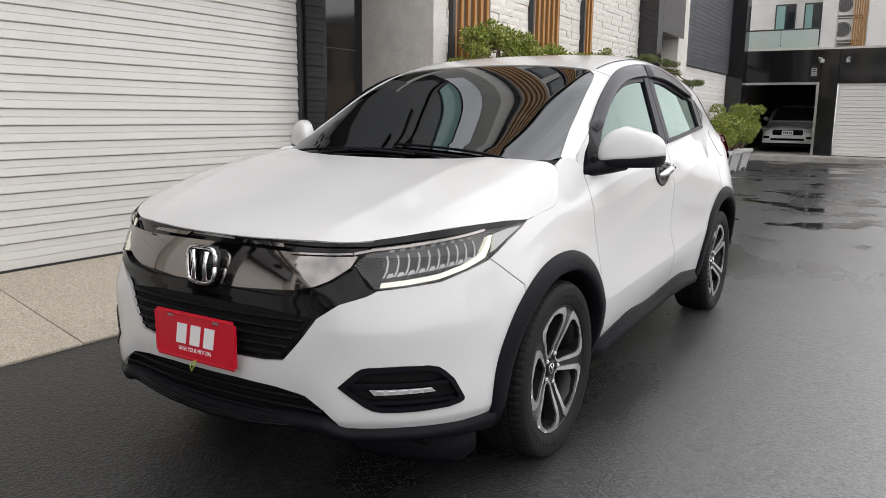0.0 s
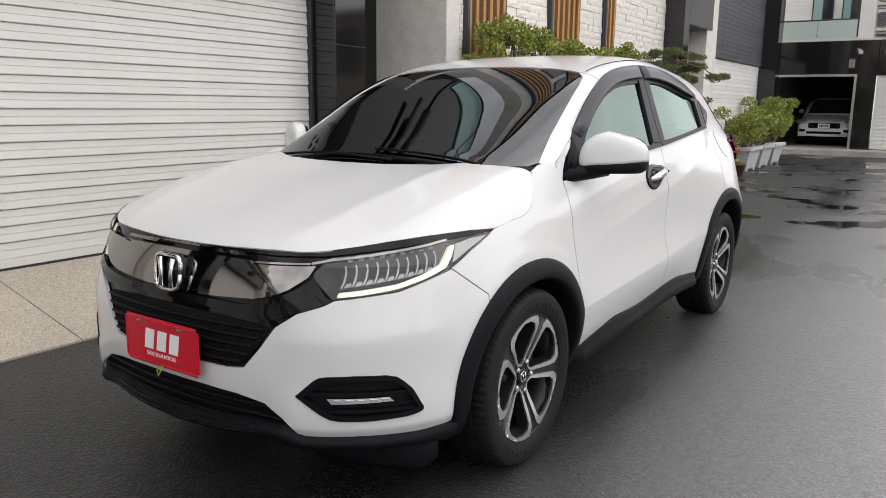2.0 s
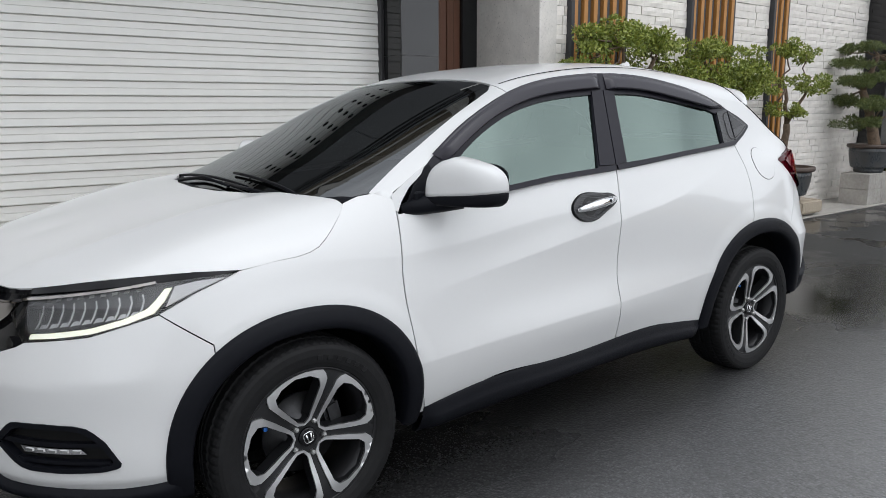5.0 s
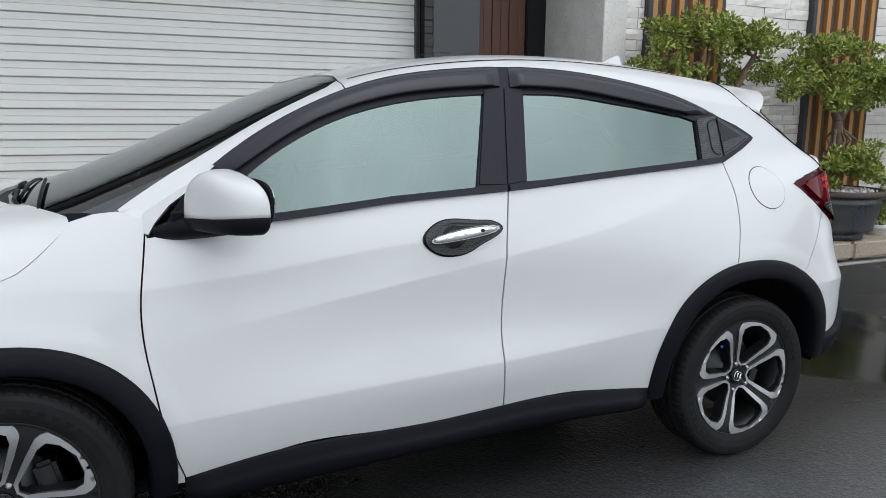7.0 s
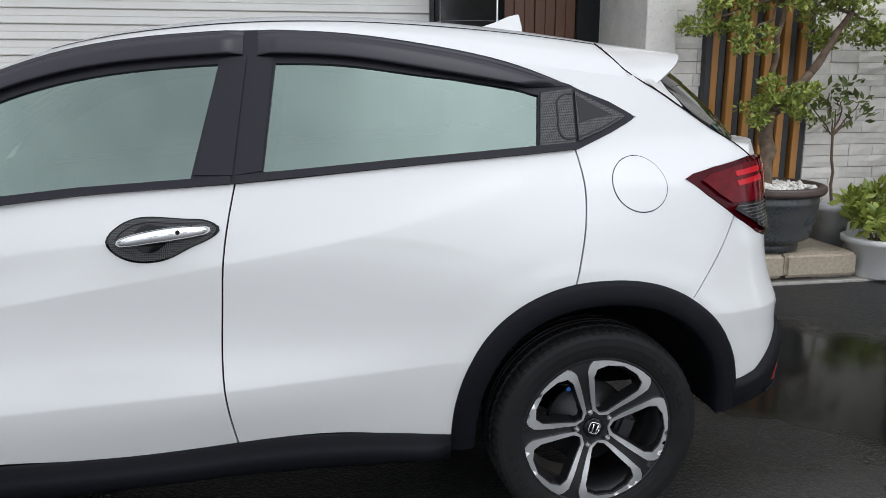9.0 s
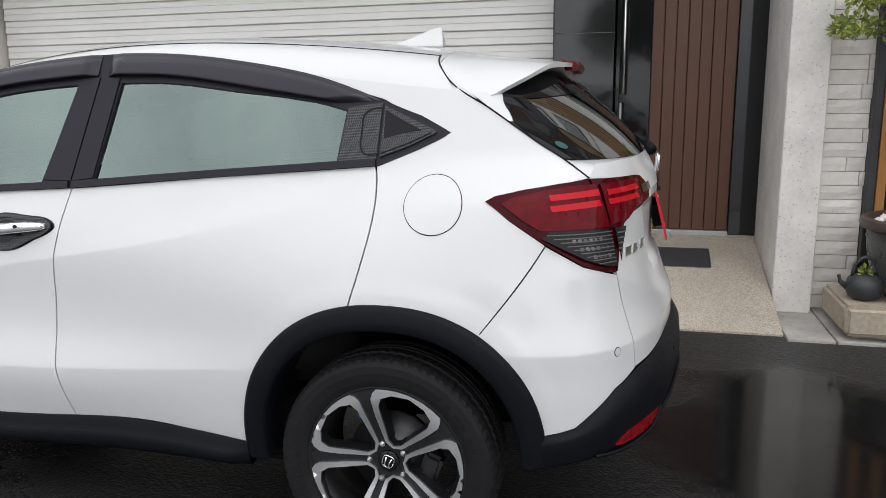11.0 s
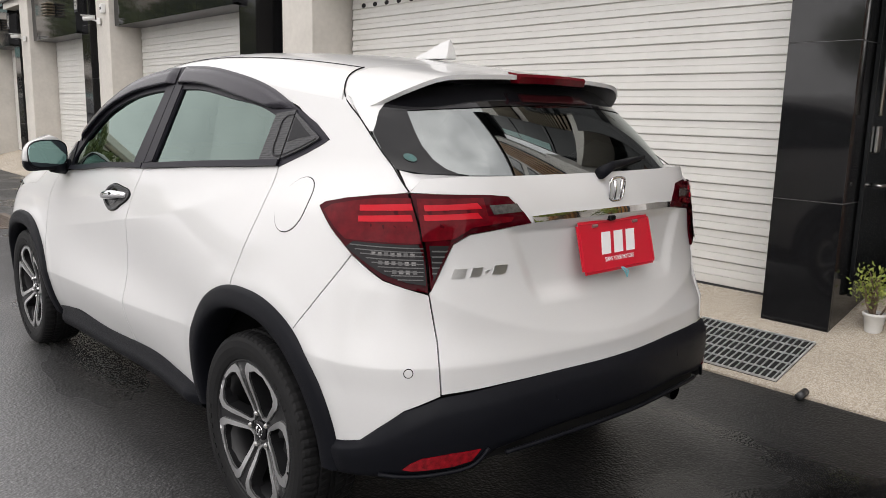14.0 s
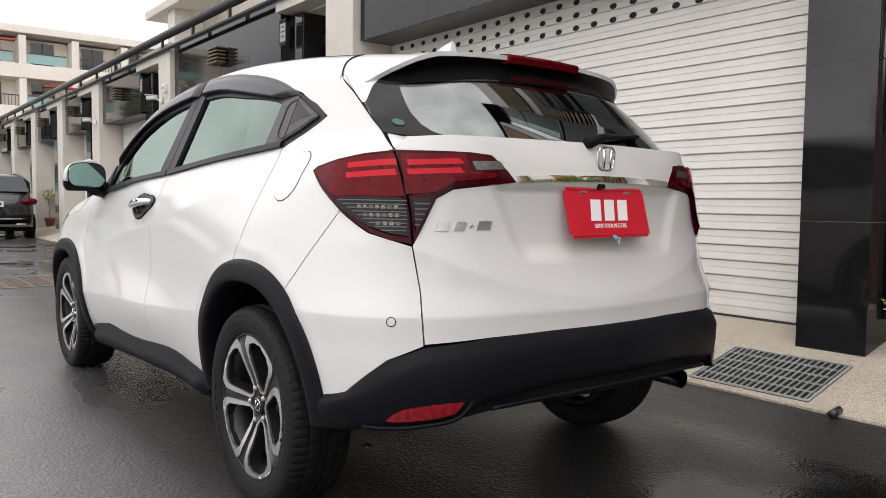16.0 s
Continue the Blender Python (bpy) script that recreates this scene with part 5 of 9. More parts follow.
def bonnet(x, y):
    """The bonnet as a height over the plan, with two soft ridges."""
    x, y = np.broadcast_arrays(np.asarray(x, float), np.asarray(y, float))
    q = np.abs(y) / 0.83
    x2 = x - 0.16 * q**2 * np.clip(0.1 - x, 0, 1)
    d = (np.abs(y) - np.interp(x, (-0.8, -0.6, -0.3, -0.08, 0.2), (0.38, 0.445, 0.485, 0.500, 0.505))) / 0.10
    ridge = 0.014 * np.exp(0.12 - np.sqrt(d * d + 0.0144)) * np.clip((0.3 - x) / 0.4, 0, 1) * np.clip((x + 0.88) / 0.2, 0, 1)
    return np.stack([x, y, zb(x2) - 0.03 * q**2 - 0.125 * q**14 + ridge], -1)


# the bonnet's edge is a line on the body; the bonnet is bent to meet it
BONNET_EDGE = ((0.0, 0.872), (0.30, 0.876), (0.62, 0.884), (0.80, 0.905), (0.98, 0.917), (1.15, 0.920), (1.285, 0.913), (1.40, 0.924), (1.48, 0.929), (1.53, 0.937), (1.565, 0.950), (1.60, 0.974), (1.635, 1.004), (1.672, 1.040), (1.70, 1.075))
_be = np.array([body(s, z) for s, z in BONNET_EDGE])
_calm = np.array([(-0.55, 0.0), (-0.25, 0.0), (0.0, 0.0), (-0.5, -0.3), (-0.2, -0.35), (0.05, -0.4), (-0.2, -0.6), (0.02, -0.62), (0.15, -0.6)])
_bp = np.concatenate([_be[:, :2], _calm])
_br = np.concatenate([_be[:, 2] - bonnet(_be[:, 0], _be[:, 1])[:, 2], np.zeros(len(_calm))])
_off_mid = np.abs(_bp[:, 1]) > 1e-6
_bp, _br = np.concatenate([_bp, _bp[_off_mid] * (1, -1)]), np.concatenate([_br, _br[_off_mid]])
_bw = np.linalg.solve(np.linalg.norm(_bp[:, None] - _bp[None], axis=-1) + 1e-9 * np.eye(len(_bp)), _br)
_plain_bonnet = bonnet


def bonnet(x, y):
    """The bonnet, bent to meet its edge line."""
    p = _plain_bonnet(x, y)
    r = np.sqrt(((p[..., None, :2] - _bp) ** 2).sum(-1) + 0.0009)
    p[..., 2] += (r - 0.03) @ _bw
    return p


def flank(s, z):
    """The body side carried up into the cabin side, for the rear quarter and the doors."""
    s, z = np.broadcast_arrays(np.asarray(s, float), np.asarray(z, float))
    low = body(s, np.minimum(z, 1.25))
    hi = cabin(body(s, np.minimum(z, 1.12))[..., 0], z)
    k = step01((z - 1.08) / 0.16)[..., None]
    return low * (1 - k) + hi * k


def tailglass(y, z):
    """The rear window and the hatch round it."""
    y, z = np.broadcast_arrays(np.asarray(y, float), np.asarray(z, float))
    h = z - 1.21
    edge, mid = -1.05 * h - 2.26 * h**2, -0.72 * h - 1.5 * h**2
    k = np.clip(np.abs(y) / 0.60, 0, 1) ** 4
    return np.stack([3.306 + mid + (edge - mid) * k - 0.227 * np.abs(y / 0.645) ** 3, y, z], -1)


# ---- panels cut from the surfaces ----
from mathutils.geometry import delaunay_2d_cdt


def inside(poly, pts):
    """Which points lie in a polygon."""
    p, q = np.asarray(poly, float), np.asarray(pts, float)
    hit = np.zeros(len(q), bool)
    for a, b in zip(p, np.roll(p, -1, 0)):
        cond = (a[1] > q[:, 1]) != (b[1] > q[:, 1])
        with np.errstate(divide="ignore", invalid="ignore"):
            xx = (b[0] - a[0]) * (q[:, 1] - a[1]) / (b[1] - a[1]) + a[0]
        hit ^= cond & (q[:, 0] < xx)
    return hit


def finer(poly, step, closed=True):
    out = []
    pts = list(poly) + ([poly[0]] if closed else [])
    for a, b in zip(pts, pts[1:]):
        n = max(1, int(math.ceil(math.dist(a, b) / step)))
        out += [(a[0] + (b[0] - a[0]) * k / n, a[1] + (b[1] - a[1]) * k / n) for k in range(n)]
    return out if closed else out + [pts[-1]]


def curve(points, n=8, closed=False):
    """A smooth line through points of the plane."""
    p = np.array(points, float)
    if closed:
        p = np.concatenate([p[-2:], p, p[:3]])
    t = np.r_[0, np.cumsum(np.maximum(1e-6, np.hypot(*np.diff(p, axis=0).T)))]
    f = spline(t, p)
    if closed:
        ts = np.linspace(t[2], t[-3], n * (len(points)), endpoint=False)
    else:
        ts = np.linspace(t[0], t[-1], n * (len(points) - 1) + 1)
    return [tuple(v) for v in f(ts)]


def normals_of(fn, u, v):
    e = 1e-4
    n = np.cross(fn(u + e, v) - fn(u - e, v), fn(u, v + e) - fn(u, v - e))
    return n / np.maximum(1e-12, np.linalg.norm(n, axis=-1, keepdims=True))


def link_mesh(name, verts, faces, nors, material, parent, label=""):
    me = bpy.data.meshes.new(name)
    me.from_pydata([tuple(v) for v in verts], [], faces)
    for p in me.polygons:
        p.use_smooth = True
    me.normals_split_custom_set_from_vertices([tuple(n) for n in nors])
    me.materials.append(material)
    ob = new(name, me)
    ob.parent = parent
    if label:
        ob["label"] = label
    return ob


def outward(fn, poly, away):
    """+1 or -1: which way the surface's normal has to be turned to point out of the car."""
    c = np.mean(np.array(poly), axis=0)
    n = normals_of(fn, c[0], c[1])
    return 1.0 if n @ (fn(c[0], c[1]) - np.array(away)) > 0 else -1.0


def panel(name, fn, poly, material, parent, label="", holes=(), off=0.0, step=0.04, fold=0.012, mirror=True, middle=(1.3, 0.0, 0.6), dome=0.0, edge=0.02, guides=()):
    """A sheet cut from a surface by an outline in its own two coordinates, with folded edges; and its twin on the other side."""
    made = []
    loops = [finer(poly, edge)] + [finer(h, edge) for h in holes]
    verts2, edges = [], []
    for lp in loops:
        k = len(verts2)
        verts2 += lp
        edges += [(k + i, k + (i + 1) % len(lp)) for i in range(len(lp))]
    lo, hi = np.min(loops[0], 0), np.max(loops[0], 0)
    g = np.stack(np.meshgrid(np.arange(lo[0] + step / 2, hi[0], step), np.arange(lo[1] + step / 2, hi[1], step), indexing="ij"), -1).reshape(-1, 2)
    if len(g):
        ok = inside(loops[0], g)
        for h in loops[1:]:
            ok &= ~inside(h, g)
        rim = np.array(verts2)
        ok &= np.array([np.min(np.hypot(*(rim - q).T)) > step * 0.35 for q in g])
        rows = np.array([(u, v + k) for line in guides for u, v in finer(line, 0.014, False) for k in (-0.011, -0.004, 0.0, 0.004, 0.011)])
        if len(rows):
            fit = inside(loops[0], rows)
            for h in loops[1:]:
                fit &= ~inside(h, rows)
            rows = rows[fit]
            rows = rows[[np.min(np.hypot(*(rim - q).T)) > 0.004 for q in rows]]
            ok[ok] = [np.min(np.hypot(*(rows - q).T)) > 0.008 for q in g[ok]]
            verts2 += [tuple(q) for q in rows]
        verts2 += [tuple(q) for q in g[ok]]
    vo, _, fo, *_ = delaunay_2d_cdt([Vector(v) for v in verts2], edges, [], 0, 1e-6)
    vo = np.array([tuple(v) for v in vo])
    cen = np.array([vo[list(f)].mean(0) for f in fo])
    keep = inside(loops[0], cen)
    for h in loops[1:]:
        keep &= ~inside(h, cen)
    faces = [list(f) for f, k in zip(fo, keep) if k]
    flip = outward(fn, poly, middle)
    nor = normals_of(fn, vo[:, 0], vo[:, 1]) * flip
    pos = fn(vo[:, 0], vo[:, 1]) + nor * off
    if dome:
        rim = np.array(loops[0])
        d = np.array([np.min(np.hypot(*(rim - q).T)) for q in vo])
        pos = pos + nor * (dome * step01(d / 0.03))[:, None]
    count = {}
    for f in faces:
        for a, b in zip(f, f[1:] + f[:1]):
            count[(a, b)] = count.get((a, b), 0) + 1
    border = [(a, b) for a, b in count if (b, a) not in count]
    fin3 = {}
    for f in faces:
        for i in range(len(f)):
            fin3[(f[i], f[(i + 1) % len(f)])] = f[(i + 2) % len(f)]
    for sgn in ((1, -1) if mirror else (1,)):
        P, N = pos * (1, sgn, 1), nor * (1, sgn, 1)
        F = [f if sgn > 0 else f[::-1] for f in faces]
        tri = np.array([f[:3] for f in F])
        if (np.cross(P[tri[:, 1]] - P[tri[:, 0]], P[tri[:, 2]] - P[tri[:, 0]]) * N[tri[:, 0]]).sum() < 0:
            F = [f[::-1] for f in F]
        V, NN = list(P), list(N)
        if fold:
            ctr = P.mean(0)
            for a, b in border:
                k = len(V)
                t = P[b] - P[a]
                out = np.cross(t, N[a])
                out /= max(1e-9, np.linalg.norm(out))
                V += [P[a], P[b], P[b] - N[b] * fold, P[a] - N[a] * fold]
                face = [k, k + 1, k + 2, k + 3]
                geo = np.cross(V[k + 1] - V[k], V[k + 3] - V[k])
                if out @ (P[a] - (P[fin3[(a, b)]] if (a, b) in fin3 else ctr)) < 0:
                    out = -out
                NN += [out] * 4
                F.append(face if geo @ out > 0 else face[::-1])
        made.append(link_mesh(name, V, F, NN, material, parent, label))
    return made


def strip(name, fn, line, width, material, parent, off=0.003, mirror=True, label="", middle=(1.3, 0, 0.6), height=0.006):
    """A thin raised band along a line on a surface."""
    p = np.array(line)
    t = np.gradient(p, axis=0)
    n2 = np.stack([-t[:, 1], t[:, 0]], -1) / np.maximum(1e-9, np.hypot(t[:, 0], t[:, 1]))[:, None]
    poly = [tuple(v) for v in p + n2 * width / 2] + [tuple(v) for v in (p - n2 * width / 2)[::-1]]
    return panel(name, fn, poly, material, parent, label, off=off, step=0.03, fold=height, mirror=mirror, middle=middle, edge=0.03)


def both(bm_maker, name, material, parent, label="", smooth=True):
    """A piece and its mirror image."""
    for s in (1, -1):
        b = bm_maker()
        if s < 0:
            bmesh.ops.scale(b, vec=(1, -1, 1), verts=b.verts)
        part(name, b, material, parent, label, smooth)


def clear(name, tint, gloss, see):
    """Coated glass: part mirror, part tinted see-through."""
    m = bpy.data.materials.new(name)
    m.use_nodes = True
    n, l = m.node_tree.nodes, m.node_tree.links
    n.remove(n["Principled BSDF"])
    tr, gl, mx, lw, mr = n.new("ShaderNodeBsdfTransparent"), n.new("ShaderNodeBsdfGlossy"), n.new("ShaderNodeMixShader"), n.new("ShaderNodeFresnel"), n.new("ShaderNodeMapRange")
    tr.inputs["Color"].default_value = (*see, 1)
    gl.inputs["Color"].default_value, gl.inputs["Roughness"].default_value = (*tint, 1), 0.015
    lw.inputs["IOR"].default_value = 1.5
    mr.inputs["From Min"].default_value, mr.inputs["From Max"].default_value = 0.04, 1.0
    mr.inputs["To Min"].default_value, mr.inputs["To Max"].default_value = gloss, 1.0
    l.new(lw.outputs[0], mr.inputs["Value"])
    l.new(mr.outputs[0], mx.inputs["Fac"])
    l.new(tr.outputs[0], mx.inputs[1])
    l.new(gl.outputs[0], mx.inputs[2])
    l.new(mx.outputs[0], n["Material Output"].inputs["Surface"])
    return m


M_PAINT = mat("pearl_white_paint", (0.605, 0.605, 0.60), 0.45, coat=0.8, var=0.02, scale=300)
M_CLAD = mat("textured_black_cladding", (0.0055, 0.006, 0.0085), 0.45, var=0.15, scale=40, bump=0.12, bscale=900, spec=0.11)
M_PIANO = mat("gloss_black_plastic", (0.005, 0.005, 0.006), 0.06, coat=0.1, spec=0.22)
M_TRIM = mat("satin_black_trim", (0.014, 0.013, 0.019), 0.4, var=0.1, scale=60, spec=0.2)
M_CHROME = mat("chrome", (0.75, 0.75, 0.76), 0.04, metal=1.0)
M_SMOKE_CHROME = mat("smoked_chrome", (0.30, 0.28, 0.27), 0.05, metal=1.0)
M_RUBBER = mat("tyre_rubber", (0.010, 0.010, 0.0105), 0.62, spec=0.2, var=0.35, scale=25, bump=0.2, bscale=150)
M_RIMFACE = mat("machined_alloy", (0.64, 0.64, 0.64), 0.33, metal=1.0, var=0.06, scale=60)
M_RIMDARK = mat("dark_alloy", (0.010, 0.010, 0.011), 0.4, spec=0.35)
M_GLASS_S = clear("tinted_side_glass", (0.70, 0.87, 0.80), 0.205, (0.11, 0.14, 0.13))
M_GLASS_W = clear("dark_windscreen_film", (0.85, 0.88, 0.90), 0.12, (0.05, 0.055, 0.06))
M_GLASS_R = clear("dark_rear_glass", (0.85, 0.90, 0.89), 0.26, (0.06, 0.07, 0.07))
M_LENS = clear("clear_lamp_lens", (0.95, 0.95, 0.95), 0.06, (0.92, 0.92, 0.92))
M_VISOR = mat("smoked_visor", (0.013, 0.011, 0.018), 0.22, spec=0.35)
M_TAILRED = mat("red_lamp_lens", (0.13, 0.0025, 0.007), 0.06, spec=0.14, col2=(0.07, 0.002, 0.005), scale=45)
M_TAILDARK = mat("dark_red_lamp_lens", (0.05, 0.001, 0.004), 0.06, spec=0.12)
M_TAILGREY = mat("smoked_lamp_ribs", (0.018, 0.017, 0.018), 0.1, spec=0.14)
M_REDGLOW = mat("red_light_bar", (0.46, 0.007, 0.016), 0.12, spec=0.2)
M_REFLECTOR = mat("faceted_red_reflector", (0.30, 0.004, 0.01), 0.1, col2=(0.06, 0.001, 0.003), scale=60)
M_PLATE = mat("red_plate", (0.55, 0.006, 0.025), 0.35, var=0.05, scale=20)
M_PLATEWHITE = mat("white_print", (0.78, 0.78, 0.78), 0.5)
M_CARBON = mat("carbon_weave", (0.012, 0.012, 0.013), 0.35, coat=0.15, spec=0.3)
M_INNER = mat("dark_interior", (0.02, 0.02, 0.021), 0.8, var=0.2, scale=10)
M_UNDER = mat("underbody_black", (0.005, 0.005, 0.005), 0.8, spec=0.2)


def led(name, col, strength):
    m = mat(name, col, 0.3)
    b = m.node_tree.nodes["Principled BSDF"]
    b.inputs["Emission Color"].default_value, b.inputs["Emission Strength"].default_value = (*col, 1), strength
    return m


M_DRL = led("daytime_light", (1.0, 1.0, 0.82), 0.5)
_cn, _cl = M_CARBON.node_tree.nodes, M_CARBON.node_tree.links
_ck, _tc = _cn.new("ShaderNodeTexChecker"), _cn["Texture Coordinate"]
_mp = _cn.new("ShaderNodeMapping")
_mp.inputs["Rotation"].default_value = (0, radians(45), 0)
_ck.inputs["Scale"].default_value = 260
_ck.inputs["Color1"].default_value, _ck.inputs["Color2"].default_value = (0.004, 0.004, 0.0045, 1), (0.062, 0.062, 0.066, 1)
_cl.new(_tc.outputs["Object"], _mp.inputs[0])
_cl.new(_mp.outputs[0], _ck.inputs["Vector"])
_cl.new(_ck.outputs[0], _cn["Principled BSDF"].inputs["Base Color"])

car = thing("car", "white compact crossover with black cladding and red dealer plates", "car")


def super_arc(cx, cz, a, b, p, t0, t1, n=40):
    """Part of a rounded arch; angles in degrees from the rear horizontal, going over the top."""
    out = []
    for t in np.radians(np.linspace(t0, t1, n)):
        c, s = math.cos(t), math.sin(t)
        out.append((cx + a * np.sign(c) * abs(c) ** (2 / p), cz + b * np.sign(s) * abs(s) ** (2 / p)))
    return out


SF, SR = float(s_of_x(0.0)), float(s_of_x(2.61))
ARCH_F = dict(cx=SF - 0.005, cz=0.33, a=0.455, b=0.447, p=2.25)
ARCH_R = dict(cx=SR + 0.008, cz=0.34, a=0.465, b=0.482, p=2.25)


def arch_line(A, shrink, t0, t1, n=40):
    return super_arc(A["cx"], A["cz"], A["a"] - shrink, A["b"] - shrink, A["p"], t0, t1, n)


GAP = 0.0025
SEAM_A = curve([(1.890, 1.060), (1.875, 0.952), (1.864, 0.87), (1.865, 0.734), (1.881, 0.627), (1.903, 0.498), (1.955, 0.318)], 5)
SEAM_B = curve([(3.044, 1.125), (3.008, 0.934), (2.996, 0.78), (2.989, 0.66), (2.992, 0.548), (3.016, 0.37)], 5)
SEAM_C = curve([(4.040, 1.20), (4.054, 1.106), (4.049, 1.018), (4.029, 0.917), (3.998, 0.800)], 5)
BELT = curve([(1.885, 1.024), (2.271, 1.064), (2.633, 1.098), (3.042, 1.122), (3.524, 1.159), (3.923, 1.187), (4.046, 1.196)], 6)


def shift(line, dx):
    return [(x + dx, z) for x, z in line]


def clip_line(line, x0, x1):
    """The stretch of a left-to-right line between two x, ends cut to it."""
    p = np.array(line)
    xs = [x for x in p[:, 0] if x0 < x < x1]
    xs = [x0] + xs + [x1]
    return [(x, float(np.interp(x, p[:, 0], p[:, 1]))) for x in xs]


SILL_TOP = curve([(1.955, 0.318), (2.123, 0.322), (2.183, 0.346), (2.54, 0.364), (2.996, 0.375), (3.334, 0.384), (3.55, 0.358), (3.64, 0.352)], 5)

# front wing
FOLDS = [[(float(s_of_x(x)), z) for x, z in zip(*line)] for line in (SHOULDER, SCOOP, LOWFOLD)]
wing = [(1.036, 0.815), (1.141, 0.862), (1.283, 0.910), (1.40, 0.924), (1.48, 0.929), (1.53, 0.937), (1.565, 0.950), (1.60, 0.974), (1.635, 1.004), (1.672, 1.040), (1.70, 1.075), (1.76, 1.093), (1.82, 1.098), (1.887, 1.075)]
wing += shift(SEAM_A, -GAP)[1:] + [(1.953, 0.30), (1.90, 0.30)] + arch_line(ARCH_F, 0.03, 4, 131) + [(1.181, 0.715)]
panel("front_wing", body, wing, M_PAINT, car, step=0.022, guides=FOLDS)
# doors
fd = clip_line(BELT, 1.892, 3.040) + shift(SEAM_B, -GAP)[1:] + clip_line(SILL_TOP, 1.958, 3.012)[::-1] + shift(SEAM_A, GAP)[::-1][:-1]
rd_low = clip_line(SILL_TOP, 3.018, 3.66)[::-1]
rd_arch = [q for q in arch_line(ARCH_R, 0.03, 178, 92) if q[0] < 4.0]
rd = clip_line(BELT, 3.046, 4.036) + shift(SEAM_C, -GAP)[1:] + rd_arch[::-1] + [(3.655, 0.352)] + rd_low[1:] + shift(SEAM_B, GAP)[::-1][:-1]
front_doors = panel("front_door", flank, fd, M_PAINT, car, step=0.016, guides=FOLDS)
panel("rear_door", flank, rd, M_PAINT, car, step=0.016, guides=FOLDS)
# rear quarter with the pillar behind the small window


def s_at(x):
    return float(np.interp(x, _xg, _sg))


quarter = shift(SEAM_C, GAP)[::-1] + [(s_at(2.568), 1.198), (s_at(2.775), 1.287), (s_at(2.70), 1.325), (s_at(2.585), 1.372), (s_at(2.56), 1.385), (s_at(2.50), 1.402), (s_at(2.40), 1.437), (s_at(2.29), 1.4625), (s_at(2.19), 1.481)]
quarter += [(s_at(x), float(z_drip(x)) + 0.0005) for x in np.linspace(2.19, 2.77, 12)]
SEAM_T = curve([(4.279, 1.422), (4.352, 1.368), (4.447, 1.31), (4.546, 1.254), (4.641, 1.212), (4.752, 1.162)], 3)
quarter += shift(SEAM_T, -0.003)
quarter += [(4.51, 1.134), (4.392, 1.106), (4.46, 1.054), (4.567, 0.988), (4.475, 0.876), (4.378, 0.756)]
quarter += [q for q in arch_line(ARCH_R, 0.03, 40, 92) if q[0] > 3.998]
panel("rear_quarter", flank, quarter, M_PAINT, car, middle=(2.6, 0, 0.6), step=0.016)


def between(first, second):
    """A surface stretched between two lines of points."""
    a, b = np.array(first), np.array(second)

    def at(line, u):
        return np.stack([np.interp(u, np.linspace(0, 1, len(line)), line[:, k]) for k in range(3)], -1)

    def fn(u, v):
        u, v = np.broadcast_arrays(np.asarray(u, float), np.asarray(v, float))
        return at(a, u) * (1 - v[..., None]) + at(b, u) * v[..., None]
    return fn


UNIT = [(0.001, 0.0), (0.999, 0.0), (0.999, 1.0), (0.001, 1.0)]
SEAM_Z = np.array(SEAM_T)[::-1]


def seam_at(z):
    return flank(float(np.interp(z, SEAM_Z[:, 1], SEAM_Z[:, 0])) + 0.004, z)


GLASS_EDGE = ((1.208, 0.646), (1.26, 0.640), (1.314, 0.632), (1.345, 0.614), (1.375, 0.588), (1.401, 0.559))
hatch_side = between([seam_at(z) for z in np.linspace(1.318, 1.402, 7)], [tailglass(-np.interp(z, *zip(*GLASS_EDGE)), z) for z in np.linspace(1.318, 1.402, 7)])
panel("hatch_side", hatch_side, UNIT, M_PAINT, car, middle=(2.4, 0, 0.6), off=0.0, fold=0, step=0.1, edge=0.04)
hatch_corner = between([body(s, z) for s, z in ((4.757, 1.160), (4.80, 1.196), (4.95, 1.204), (5.1, 1.205), (5.25, 1.205))], [tailglass(y, z) for y, z in ((-0.645, 1.214), (-0.62, 1.206), (-0.53, 1.203), (-0.42, 1.202), (-0.30, 1.202))])
panel("hatch_corner", hatch_corner, UNIT, M_PAINT, car, middle=(2.4, 0, 0.6), off=0.0, fold=0, step=0.1, edge=0.04)
# rear bumper side, white part
rb = [(4.570, 0.985), (4.687, 0.926), (4.826, 0.890), (4.851, 0.767), (4.862, 0.622), (4.765, 0.585), (4.695, 0.532), (4.640, 0.488), (4.560, 0.466)]
rb += [q for q in arch_line(ARCH_R, 0.03, 14, 47)] + [(4.380, 0.753), (4.478, 0.873)]
panel("rear_bumper", body, rb, M_PAINT, car, "white upper corner of the rear bumper", middle=(2.6, 0, 0.6), step=0.016, guides=[[(4.36, 0.70), (4.86, 0.70)]])
